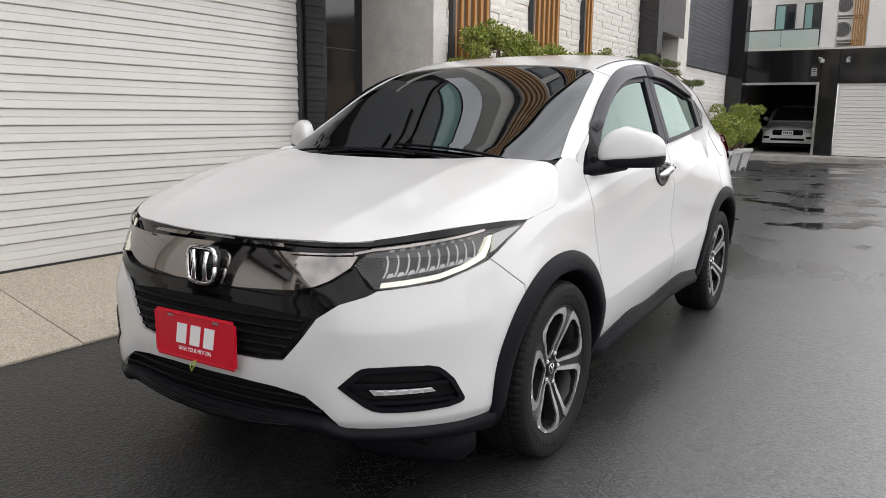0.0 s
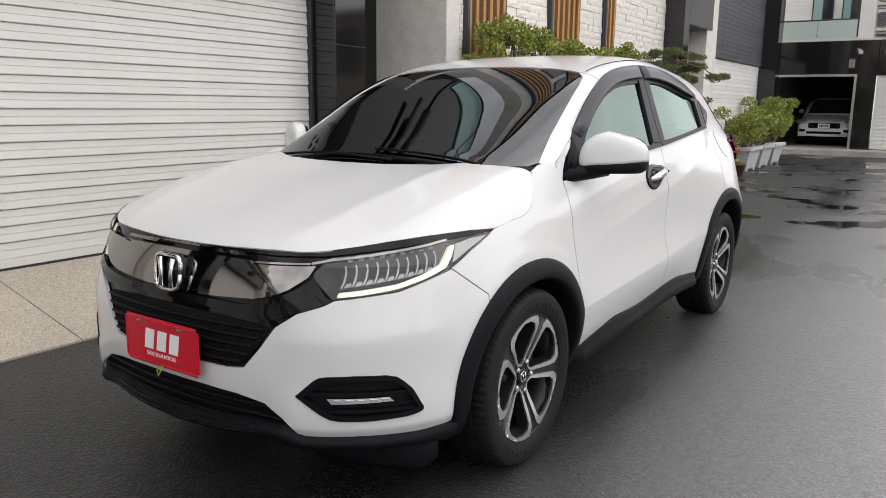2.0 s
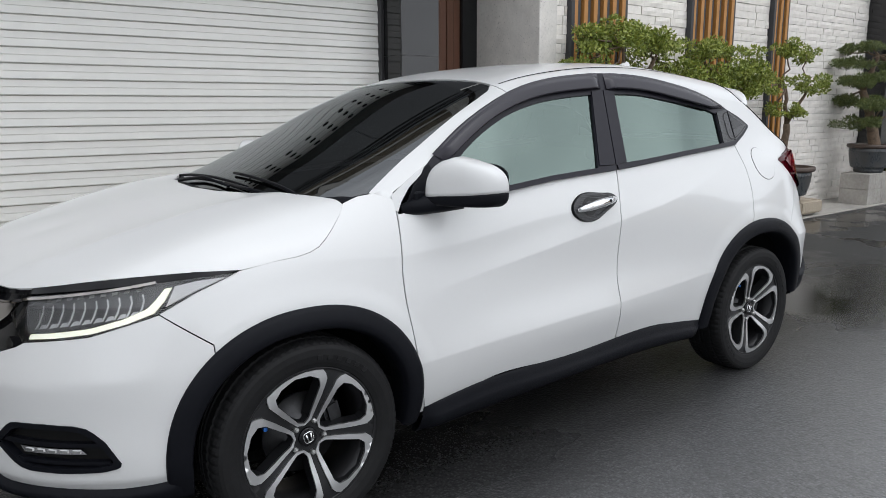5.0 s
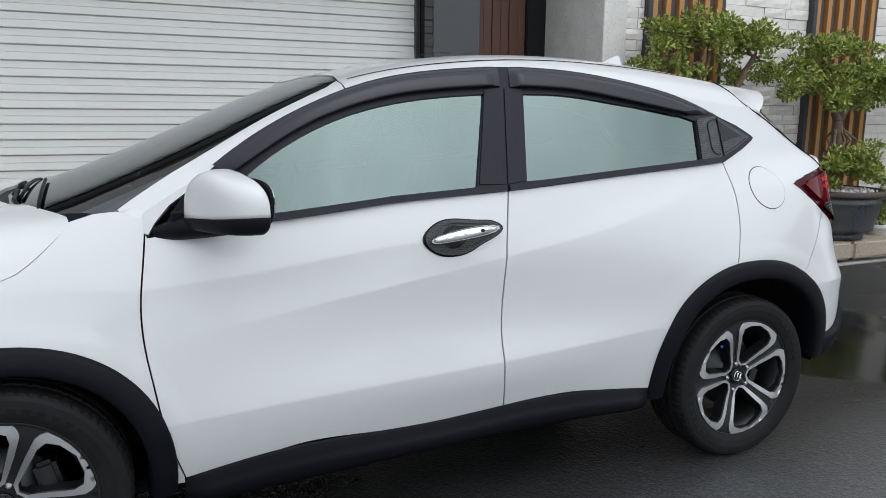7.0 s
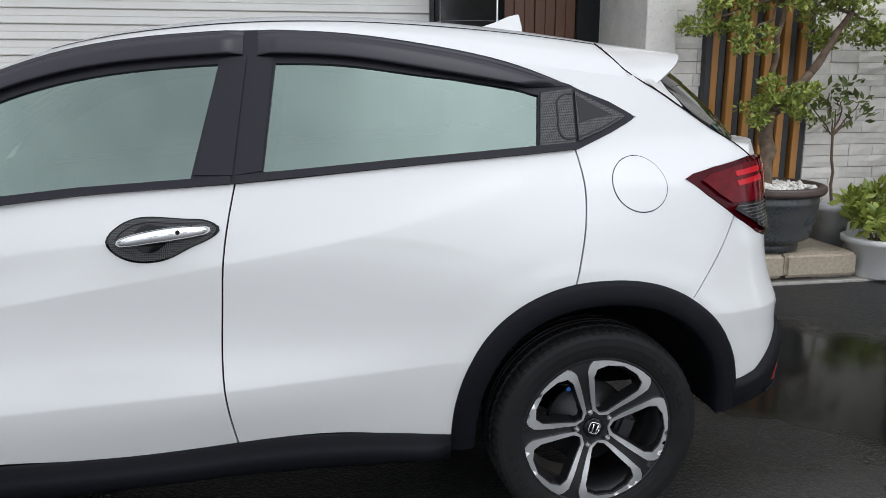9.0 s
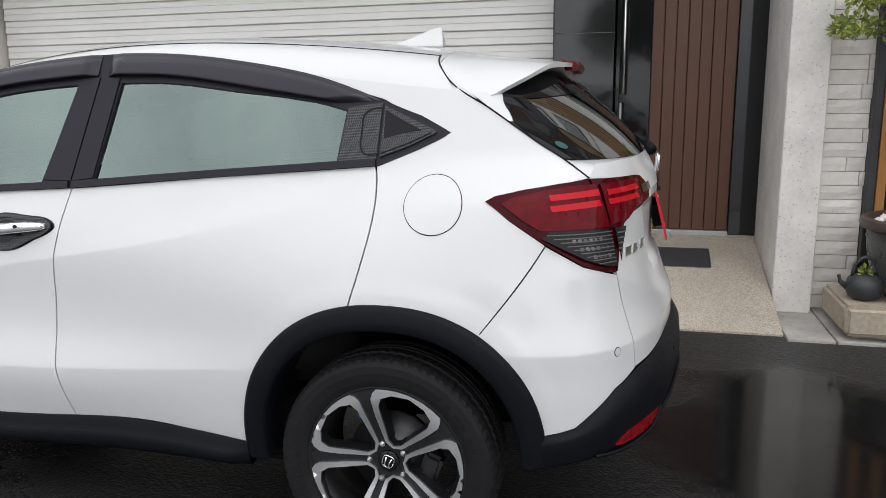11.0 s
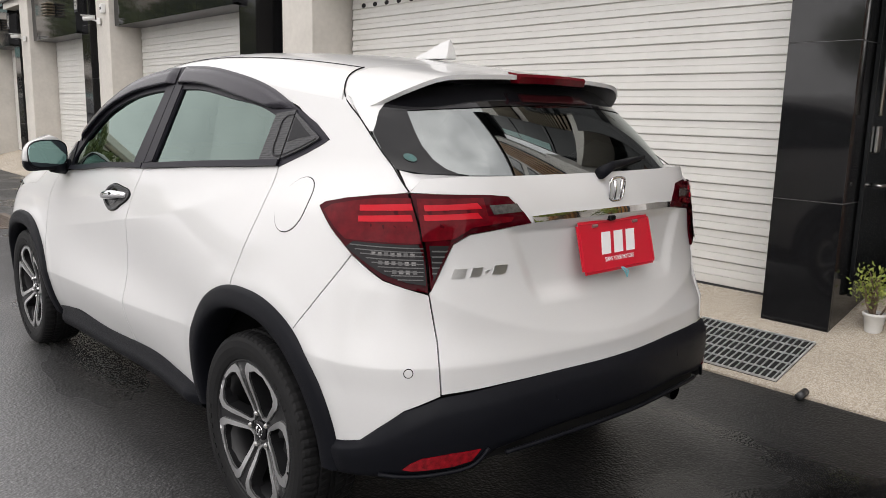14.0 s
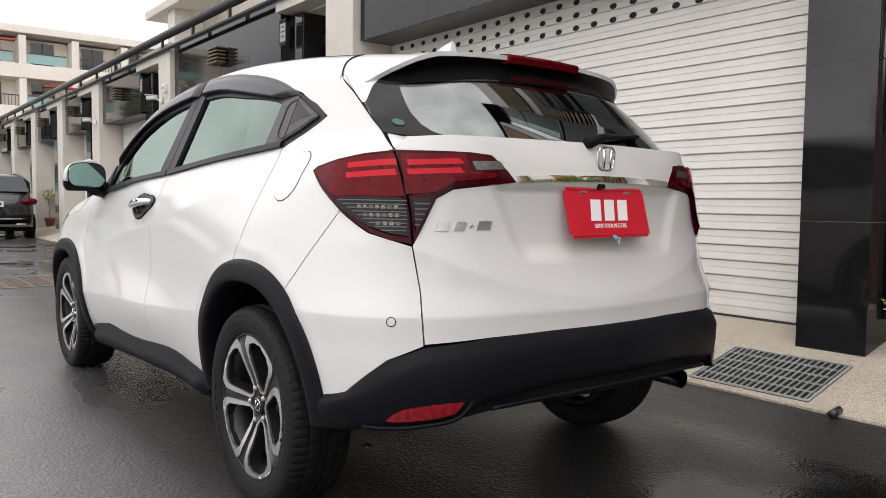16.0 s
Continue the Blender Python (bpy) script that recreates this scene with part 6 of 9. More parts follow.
# tailgate skin, one sheet across
S2 = 2 * S_END
tg = [(4.866, 0.626), (4.855, 0.767), (4.830, 0.893), (4.862, 0.948), (4.903, 1.023), (4.958, 1.049), (5.04, 1.058), (5.183, 1.072), (5.10, 1.150), (4.95, 1.157), (4.760, 1.161), (4.80, 1.198), (4.95, 1.205), (5.2, 1.205), (S_END, 1.206)]
low = [(5.064, 0.636), (5.283, 0.641), (S_END, 0.643)]
tail = tg + [(S2 - x, z) for x, z in tg[:-1]][::-1] + [(S2 - x, z) for x, z in low[:2]] + low[::-1]
tailgate = panel("tailgate", body, tail, M_PAINT, car, "white tailgate with chrome strip", mirror=False, middle=(1.3, 0, 0.7), step=0.014, guides=[[(S_END + a, 0.728 + 0.145 * min(1, (a / 0.69) ** 2)) for a in np.linspace(-0.69, 0.69, 41)]])[0]
# front bumper, white part
GRILLE = [(0.603, 0.725), (0.516, 0.698), (0.445, 0.652), (0.39, 0.578), (0.333, 0.512), (0.26, 0.503)]
INTAKE = [(0.154, 0.430), (0.300, 0.424), (0.406, 0.408), (0.47, 0.37), (0.510, 0.335), (0.525, 0.306)]
FOG = [(0.516, 0.449), (0.572, 0.500), (0.588, 0.509), (0.61, 0.513), (0.70, 0.516), (0.79, 0.513), (0.822, 0.505), (0.842, 0.491), (0.872, 0.462), (0.910, 0.396), (0.908, 0.386), (0.895, 0.380), (0.857, 0.373), (0.74, 0.370), (0.65, 0.373), (0.62, 0.379), (0.595, 0.392)]
half = INTAKE + [(0.766, 0.298), (1.032, 0.303), (1.09, 0.32)] + [q for q in arch_line(ARCH_F, 0.03, 178, 132)]
half += [(1.178, 0.712), (1.034, 0.812), (0.836, 0.761), (0.633, 0.740)] + GRILLE
fb = half + [(-x, z) for x, z in half[::-1]]
panel("front_bumper", body, fb, M_PAINT, car, "white front bumper", holes=[FOG, [(-x, z) for x, z in FOG]], mirror=False, middle=(0.6, 0, 0.6), step=0.02)
# bonnet
edge_l = [tuple(body(s, z)[:2]) for s, z in curve(BONNET_EDGE[:9], 3) + list(BONNET_EDGE[9:])]
edge_l = [(edge_l[0][0], 0.0)] + edge_l[1:]
rear_l = [(0.205, -0.70), (0.15, -0.60), (0.04, -0.40), (-0.02, -0.2), (-0.035, 0.0)]
bn = edge_l + rear_l[:-1] + [(-0.035, 0.0)] + [(x, -y) for x, y in rear_l[:-1][::-1]] + [(x, -y) for x, y in edge_l[1:][::-1]]
panel("bonnet", bonnet, bn, M_PAINT, car, "white bonnet with two soft ridges", mirror=False, middle=(0.0, 0, 0.5), fold=0.02, step=0.03)
# windscreen, pillars and roof
WS = [(0.336, -0.706), (0.50, -0.672), (0.73, -0.637), (0.90, -0.608), (0.985, -0.585), (1.03, -0.545)]
ws_top = [(1.055, -0.40), (1.075, -0.2), (1.08, 0.0)]
cowl = [(0.20, -0.66), (0.11, -0.5), (0.03, -0.3), (0.0, 0.0)]
ws = WS + ws_top + [(x, -y) for x, y in (WS + ws_top[:-1])[::-1]] + [(x, -y) for x, y in cowl[:-1]] + [(0.0, 0.0)] + cowl[:-1][::-1]
panel("windscreen", top, ws, M_GLASS_W, car, "dark tinted windscreen", mirror=False, middle=(1.3, 0, 0.6), off=-0.004)


def drip_y(x):
    return -float(glass_w(x, z_drip(x)))


pil = WS + [(x, drip_y(x)) for x in (1.03, 0.9, 0.75, 0.6, 0.5, 0.42, 0.36)]
panel("front_pillar", top, pil, M_PAINT, car, middle=(1.3, 0, 0.4))
low_line = [body(s, z) for s, z in ((1.70, 1.075), (1.76, 1.093), (1.82, 1.098), (1.887, 1.075), (1.892, 1.072))]
base = between(low_line, [top(x, y) for x, y in ((0.225, -0.715), (0.30, -0.712), (0.345, -0.714), (0.40, -0.720), (0.415, drip_y(0.415) + 0.003))])
panel("pillar_base", base, UNIT, M_PAINT, car, middle=(1.3, 0, 0.4), off=-0.001, fold=0, step=0.1, edge=0.05)
rf = [(x, drip_y(x)) for x in np.linspace(1.035, 2.76, 26)] + [(2.705, -0.56), (2.72, -0.3), (2.73, 0.0)]
rf_l = [(1.035, -0.545)] + [(1.060, -0.40), (1.080, -0.2), (1.085, 0.0)]
roof = rf + [(x, -y) for x, y in rf[:-1][::-1]] + [(x, -y) for x, y in rf_l[:-1]] + rf_l[::-1]
panel("roof", top, roof, M_PAINT, car, mirror=False, middle=(1.6, 0, 0.6), fold=0.008)
strip("roof_ditch", top, curve([(1.06, -0.565), (1.5, -0.572), (2.1, -0.535), (2.45, -0.505), (2.69, -0.488)], 6), 0.005, M_UNDER, car, off=0.0012, height=0.001, middle=(1.6, 0, 0.6))

def on(fn, u, v, off, middle=(1.3, 0, 0.6)):
    """A point that stands off a surface, outwards."""
    n = normals_of(fn, u, v)
    p = fn(u, v)
    return p + n * (off if n @ (p - np.array(middle)) > 0 else -off)


# spoiler: roof carried on to a lip, with a turned-down edge
sp_root = [(2.708, -0.56), (2.723, -0.3), (2.733, 0.0)]
sp_side = [(2.74, drip_y(2.74) + 0.004), (2.80, drip_y(2.80) + 0.004), (2.845, -0.607), (2.89, -0.582), (2.93, -0.553)]
sp_tail = [(2.965, -0.522), (3.025, -0.42), (3.066, -0.2), (3.078, 0.0)]
sp_edge = sp_side[:1] + curve(sp_side[1:] + sp_tail, 4)
sp = sp_edge + [(x, -y) for x, y in sp_edge[:-1][::-1]] + [(x, -y) for x, y in sp_root[:-1]] + [sp_root[-1]] + sp_root[:-1][::-1]


def spoil(x, y):
    p = top(x, y)
    lift = 0.012 * step01((x - 2.75) / 0.35) - 0.045 * step01((np.abs(y) - 0.40) / 0.24) * step01((x - 2.70) / 0.2)
    return p + np.stack([0 * lift, 0 * lift, lift], -1)


panel("spoiler", spoil, sp, M_PAINT, car, "white roof spoiler", mirror=False, middle=(2.4, 0, 0.6), fold=0.014)
panel("spoiler_underside", spoil, sp, M_PAINT, car, mirror=False, middle=(2.8, 0, 3.0), off=0.0135, fold=0)
GAP_T = [on(spoil, x, y, 0.0022, (2.4, 0, 0.6)) for x, y in curve([(2.694, -0.488), (2.698, -0.53), (2.712, -0.565), (2.735, -0.592)], 4)]
GAP_T += [on(flank, s, z, 0.0022, (2.4, 0, 0.6)) for s, z in SEAM_T[2:]]
for sg in (1, -1):
    part("hatch_gap", tube([Vector(p) for p in curve([tuple(p * (1, sg, 1)) for p in GAP_T[::2]], 3)], 0.0022, 6), M_UNDER, car, "", True)
# rear window
RW = [(0.0, 1.475), (0.25, 1.470), (0.40, 1.456), (0.466, 1.443), (0.52, 1.423), (0.559, 1.401), (0.588, 1.375), (0.614, 1.345), (0.642, 1.316), (0.655, 1.26), (0.664, 1.218), (0.60, 1.205), (0.4, 1.204), (0.2, 1.203), (0.0, 1.203)]
rwp = [(-y, z) for y, z in RW] + [(y, z) for y, z in RW[1:-1][::-1]]
rear_glass = panel("rear_window", tailglass, rwp, M_GLASS_R, car, "dark rear window with sticker", mirror=False, middle=(2.4, 0, 0.8))[0]
band_up = [(-0.588, 1.375), (-0.559, 1.400), (-0.52, 1.422), (-0.466, 1.442), (-0.40, 1.455), (-0.25, 1.469), (0.0, 1.474)]
band_dn = [(0.0, 1.408), (-0.243, 1.401), (-0.46, 1.386), (-0.53, 1.380)]
band = band_up + [(-y, z) for y, z in band_up[:-1][::-1]] + [(-y, z) for y, z in band_dn[1:][::-1]] + band_dn
panel("black_band", tailglass, band, M_PIANO, rear_glass, mirror=False, middle=(2.4, 0, 0.8), off=0.002, fold=0.001)
side_band = [(-0.588, 1.374), (-0.614, 1.345), (-0.641, 1.315), (-0.654, 1.26), (-0.663, 1.219), (-0.60, 1.206), (-0.50, 1.204), (-0.524, 1.208), (-0.545, 1.220), (-0.560, 1.244), (-0.563, 1.28), (-0.556, 1.312), (-0.545, 1.345), (-0.531, 1.3795)]
panel("black_band", tailglass, side_band, M_PIANO, rear_glass, middle=(2.4, 0, 0.8), off=0.002, fold=0.001)
panel("brake_light", tailglass, [(-0.165, 1.412), (0.165, 1.412), (0.155, 1.434), (-0.155, 1.434)], mat("dark_brake_lens", (0.02, 0.004, 0.005), 0.15), rear_glass, "dark red high brake light", mirror=False, middle=(2.4, 0, 0.8), off=0.006)
panel("sticker", tailglass, [(-0.606 + 0.013 * math.cos(a), 1.247 + 0.011 * math.sin(a)) for a in np.linspace(0, 6.283, 14, endpoint=False)], mat("teal_sticker", (0.02, 0.12, 0.11), 0.4, col2=(0.01, 0.03, 0.03), scale=60), rear_glass, "small round teal sticker", mirror=False, middle=(2.4, 0, 0.8), off=0.004, fold=0.0005)
sl = bmesh.new()
rows = []
for y in np.linspace(-0.165, 0.165, 13):
    xe = float(np.interp(abs(y), [0.0, 0.2], [3.080, 3.072]))
    zt = float(spoil(xe - 0.01, y)[2])
    rows.append([sl.verts.new((xe + a, y, zt + b)) for a, b in ((-0.045, 0.010), (0.004, 0.003), (0.012, -0.006), (0.004, -0.026), (-0.03, -0.026))])
for a, b in zip(rows, rows[1:]):
    for k in range(5):
        sl.faces.new((a[k], a[(k + 1) % 5], b[(k + 1) % 5], b[k]))
sl.faces.new(rows[0])
sl.faces.new(rows[-1])
part("spoiler_light", sl, M_TAILRED, car, "red brake light in the spoiler")

# inner shells that close the gaps behind the panels
inner = [(0.0, 0.25), (1.0, 0.25), (1.0, 0.60)] + arch_line(ARCH_F, 0.045, 165, 5) + [(1.95, 0.25), (3.62, 0.25)] + arch_line(ARCH_R, 0.045, 175, 15) + [(4.56, 0.43), (4.75, 0.45), (5.06, 0.49), (S_END, 0.49), (S_END, 1.19), (4.75, 1.15), (4.4, 1.12), (4.04, 1.17), (3.0, 1.10), (1.9, 1.03), (1.60, 0.95), (1.3, 0.88), (1.0, 0.84), (0.0, 0.84)]
panel("inner_shell", body, inner, M_UNDER, car, off=-0.022, fold=0, step=0.06)
panel("inner_shell", cabin, [(2.45, 1.19), (2.58, 1.20), (2.78, 1.29), (2.95, 1.25), (3.05, 1.2), (2.9, 1.33), (2.70, 1.40), (2.45, 1.42)], M_UNDER, car, off=-0.02, fold=0)
panel("scuttle", bonnet, [(0.25, -0.72), (0.20, -0.70), (0.14, -0.60), (0.03, -0.40), (-0.03, -0.2), (-0.045, 0.0), (-0.03, 0.2), (0.03, 0.4), (0.14, 0.6), (0.2, 0.7), (0.25, 0.72), (0.34, 0.70), (0.22, 0.5), (0.12, 0.3), (0.08, 0), (0.12, -0.3), (0.22, -0.5), (0.34, -0.70)], M_CLAD, car, "black scuttle panel below the windscreen", mirror=False, off=-0.012, fold=0.03, middle=(0, 0, 0.5))


# ---- windows ----
DLO = [(0.445, 1.040), (0.785, 1.061), (1.146, 1.096), (1.556, 1.118), (2.04, 1.156), (2.439, 1.184), (2.565, 1.193), (2.68, 1.240), (2.772, 1.287), (2.68, 1.335), (2.564, 1.378), (2.392, 1.439), (2.123, 1.494), (1.873, 1.527), (1.617, 1.537), (1.331, 1.510), (1.086, 1.462), (0.892, 1.387), (0.729, 1.298), (0.574, 1.192), (0.50, 1.12)]
GLASS_F = [(0.60, 1.10), (0.71, 1.203), (0.809, 1.27), (0.92, 1.327), (1.035, 1.37), (1.193, 1.408), (1.359, 1.430), (1.521, 1.442), (1.441, 1.134), (1.1, 1.106), (0.785, 1.077), (0.585, 1.062)]
GLASS_R = [(1.678, 1.445), (1.854, 1.442), (2.102, 1.412), (2.374, 1.374), (2.452, 1.352), (2.436, 1.198), (2.04, 1.171), (1.635, 1.148)]
DLO = curve(DLO[:7], 5) + DLO[7:8] + [(2.735, 1.267), (2.755, 1.278), (2.763, 1.287), (2.755, 1.295), (2.735, 1.306)] + curve(DLO[9:21], 5)
GLASS_F = curve(GLASS_F[:8], 5) + curve(GLASS_F[8:], 5)
GLASS_R = curve(GLASS_R[:5], 5) + curve(GLASS_R[5:], 5)
panel("window_surround", cabin, DLO, M_TRIM, car, "matt black window surround", holes=[GLASS_F, GLASS_R], off=0.002, fold=0.01)
panel("front_side_window", cabin, GLASS_F, M_GLASS_S, car, "green-tinted side window", off=-0.006, fold=0.0)
panel("rear_side_window", cabin, GLASS_R, M_GLASS_S, car, "green-tinted side window", off=-0.006, fold=0.0)
strip("belt_moulding", cabin, [(0.50, 1.048), (0.785, 1.070), (1.146, 1.105), (1.548, 1.128)], 0.020, M_TRIM, car, off=0.012)
strip("belt_moulding", cabin, [(1.560, 1.128), (2.04, 1.166), (2.439, 1.194), (2.555, 1.202)], 0.020, M_TRIM, car, off=0.012)
panel("pillar_trim", cabin, [(1.450, 1.142), (1.552, 1.140), (1.598, 1.462), (1.525, 1.455)], M_TRIM, car, off=0.007)
panel("pillar_trim", cabin, [(1.558, 1.140), (1.632, 1.150), (1.672, 1.458), (1.604, 1.462)], M_TRIM, car, off=0.007)
panel("quarter_trim", cabin, [(2.442, 1.20), (2.557, 1.212), (2.560, 1.372), (2.458, 1.358)], M_CARBON, car, "carbon-weave trim with hidden door handle", off=0.008)
panel("quarter_trim", cabin, [(2.567, 1.217), (2.65, 1.247), (2.720, 1.281), (2.727, 1.287), (2.720, 1.293), (2.65, 1.325), (2.569, 1.363)], M_CARBON, car, "triangular carbon-weave trim", off=0.010)
HOLD = curve([(2.561, 1.356), (2.530, 1.352), (2.512, 1.340), (2.507, 1.29), (2.507, 1.245), (2.517, 1.228), (2.561, 1.226)], 4)
strip("handle_edge", cabin, HOLD, 0.005, M_PIANO, car, off=0.0105, height=0.002)
panel("handle_recess", cabin, [(2.572, 1.350), (2.574, 1.268), (2.63, 1.283), (2.685, 1.291), (2.64, 1.313)], M_PIANO, car, off=0.0107, fold=0.0005)
strip("trim_edge", cabin, [(2.570, 1.226), (2.65, 1.255), (2.712, 1.284)], 0.004, M_PIANO, car, off=0.0115, height=0.001)
VF = [(0.60, 1.222), (0.729, 1.310), (0.892, 1.395), (1.086, 1.468), (1.331, 1.515), (1.592, 1.537), (1.588, 1.466), (1.362, 1.449), (1.196, 1.428), (1.037, 1.390), (0.885, 1.332), (0.757, 1.260), (0.650, 1.190)]
VR = [(1.632, 1.538), (1.873, 1.530), (2.123, 1.499), (2.392, 1.441), (2.556, 1.380), (2.42, 1.374), (2.106, 1.424), (1.858, 1.458), (1.628, 1.464)]


def ribbon(name, fn, first, second, profile, material, parent, label="", n=48, middle=(1.3, 0, 0.6)):
    """A moulded strip between two lines on a surface; profile: how far across, how far out. And its twin."""
    def even(line):
        p = np.array(curve(line, 12))
        t = np.r_[0, np.cumsum(np.hypot(*np.diff(p, axis=0).T))]
        q = np.linspace(0, t[-1], n)
        return np.stack([np.interp(q, t, p[:, 0]), np.interp(q, t, p[:, 1])], -1)
    A, B = even(first), even(second)
    rows = []
    for w, out in profile:
        uv = A * (1 - w) + B * w
        taper = np.minimum(1, np.minimum(np.arange(n), np.arange(n)[::-1]) / 2.5 + 0.25)
        rows.append([on(fn, u, v, out * k, middle) for (u, v), k in zip(uv, taper)])
    for sg in (1, -1):
        b = bmesh.new()
        vs = [[b.verts.new(tuple(p * (1, sg, 1))) for p in row] for row in rows]
        for p, q in zip(vs, vs[1:]):
            for i in range(n - 1):
                b.faces.new((p[i], p[i + 1], q[i + 1], q[i]))
        part(name, b, material, parent, label, True)


DOME = ((0.0, 0.002), (0.02, 0.010), (0.14, 0.013), (0.20, 0.013), (0.24, 0.018), (0.50, 0.022), (0.90, 0.025), (0.98, 0.0245), (1.0, 0.022), (1.0, 0.012), (0.92, 0.010))
ribbon("rain_visor", cabin, VF[:6], VF[6:][::-1], DOME, M_VISOR, car, "smoked rain visor over the front window")
ribbon("rain_visor", cabin, VR[:5], VR[5:][::-1], DOME, M_VISOR, car, "smoked rain visor over the rear window")


# ---- cladding ----
def flare(A, t0, t1, name="wheel_arch_trim"):
    """Black arch trim: a rounded band round the wheel opening with a deep inner lip."""
    n = 60
    rows = []
    for k, (sh, off) in enumerate(((0.0, 0.001), (0.004, 0.010), (0.018, 0.016), (0.045, 0.019), (0.066, 0.018), (0.074, 0.008), (0.075, -0.03), (0.075, -0.09))):
        line = arch_line(A, sh, t0, t1, n)
        rows.append([on(body, u, max(v, 0.2), off, (A["cx"] - 1.485, 0, 0.5)) for u, v in line])
    P = np.array(rows)
    for sg in (1, -1):
        b = bmesh.new()
        vs = [[b.verts.new(tuple(p * (1, sg, 1))) for p in r] for r in P]
        for r in range(len(vs) - 1):
            for c in range(n - 1):
                b.faces.new((vs[r][c], vs[r][c + 1], vs[r + 1][c + 1], vs[r + 1][c]))
        part(name, b, M_CLAD, car, "", True)


flare(ARCH_F, -6, 186)
flare(ARCH_R, 3, 183)
low_sill = [(1.95, 0.205), (2.20, 0.215), (2.577, 0.240), (3.007, 0.256), (3.40, 0.262), (3.64, 0.262)]
up_sill = [SILL_TOP[0], *SILL_TOP[6::6], SILL_TOP[-1]]
ribbon("side_sill", body, up_sill, low_sill, ((0.0, 0.001), (0.03, 0.010), (0.22, 0.014), (0.30, 0.030), (0.45, 0.040), (0.65, 0.040), (0.85, 0.026), (1.0, 0.004), (1.0, -0.08)), M_CLAD, car, "black plastic side sill", 60)


def moulding(name, us, lines, rows, material, label, middle, twin):
    """A moulded band that wraps an end of the car. rows: (weights of the lines, drop, how far out); twin: the outline's length, to carry it on round the middle."""
    us = np.asarray(us)
    zs = [np.interp(us, *zip(*ln)) for ln in lines]
    ease = np.clip((us - us[0]) / 0.08 if twin > 0 else (us[-1] - us) / 0.08, 0, 1) * 0.6 + 0.4
    b, grid = bmesh.new(), []
    for w, drop, out in rows:
        z = sum(wk * zk for wk, zk in zip(w, zs)) - drop
        line = [on(body, u, v, out * e if out > 0 else out, middle) for u, v, e in zip(us, z, ease)]
        other = [p * (1, -1, 1) for p in line]
        full = line + other[::-1][1:] if twin > 0 else other[::-1] + line[1:]
        grid.append([b.verts.new(tuple(p)) for p in full])
    for p, q in zip(grid, grid[1:]):
        for i in range(len(p) - 1):
            b.faces.new((p[i], p[i + 1], q[i + 1], q[i]))
    bmesh.ops.recalc_face_normals(b, faces=b.faces)
    return part(name, b, material, car, label, True)


RB_TOP = [(4.51, 0.452), (4.530, 0.462), (4.639, 0.486), (4.695, 0.530), (4.761, 0.582), (4.865, 0.618), (5.064, 0.634), (5.283, 0.639), (S_END, 0.641)]
RB_FOLD = [(4.51, 0.425), (4.55, 0.448), (4.624, 0.470), (4.703, 0.494), (4.763, 0.532), (4.843, 0.570), (4.925, 0.584), (5.114, 0.598), (5.283, 0.604), (S_END, 0.606)]
RB_LOW = [(4.51, 0.352), (4.552, 0.366), (4.727, 0.394), (4.896, 0.404), (4.955, 0.416), (5.016, 0.455), (5.091, 0.468), (5.213, 0.484), (5.3, 0.490), (S_END, 0.493)]
END = (2.4, 0, 0.5)
moulding("rear_bumper_cladding", np.r_[np.linspace(4.51, 5.12, 56), np.linspace(5.135, S_END, 22)], (RB_TOP, RB_FOLD, RB_LOW), (
    ((1, 0, 0), 0.0, 0.0008), ((1, 0, 0), 0.003, 0.008), ((0.1, 0.9, 0), 0.0, 0.020), ((0, 1, 0), 0.006, 0.023), ((0, 0.6, 0.4), 0.0, 0.020),
    ((0, 0.2, 0.8), 0.0, 0.015), ((0, 0, 1), -0.006, 0.012), ((0, 0, 1), 0.0, 0.005), ((0, 0, 1), -0.006, -0.10)), M_CLAD, "black textured lower rear bumper", END, S2)
panel("rear_valance", body, [(4.96, 0.41), (5.016, 0.465), (5.213, 0.51), (S_END, 0.515), (S2 - 5.213, 0.51), (S2 - 5.016, 0.465), (S2 - 4.96, 0.41), (S2 - 5.1, 0.435), (S_END, 0.44), (5.1, 0.435)], M_UNDER, car, off=-0.014, mirror=False, middle=END, step=0.05, fold=0.05)
lipu = np.linspace(5.055, S2 - 5.055, 40)
part("diffuser_lip", tube([on(body, u, 0.462 - 0.012 * (abs(u - S_END) / 0.4) ** 2, 0.008, END) for u in lipu], 0.007, 8), M_CLAD, car, "black diffuser lip", True)
panel("reflector", body, [(4.765, 0.424), (4.785, 0.442), (4.815, 0.457), (4.89, 0.467), (4.972, 0.471), (4.948, 0.441), (4.895, 0.429), (4.79, 0.420)], M_REFLECTOR, car, "red reflector strip", off=0.0195, fold=0.01, middle=END)
for sg in (1, -1):
    edge = [on(body, u, v, 0.018, END) * (1, sg, 1) for u, v in curve([(4.70, 0.404), (4.765, 0.402), (4.895, 0.413), (4.962, 0.432), (4.995, 0.470)], 5)]
    part("reflector_bezel", tube(edge, 0.006, 6), M_CLAD, car, "", True)
for u in (4.775,):
    panel("parking_sensor", body, [(u + 0.011 * math.cos(a), 0.689 + 0.011 * math.sin(a)) for a in np.linspace(0, 6.283, 14, endpoint=False)], M_PAINT, car, "round white parking sensor", off=0.002, fold=0.004, middle=(2.4, 0, 0.5))
    panel("sensor_ring", body, [(u + 0.0135 * math.cos(a), 0.689 + 0.0135 * math.sin(a)) for a in np.linspace(0, 6.283, 14, endpoint=False)], M_UNDER, car, off=0.0008, fold=0.001, middle=(2.4, 0, 0.5))
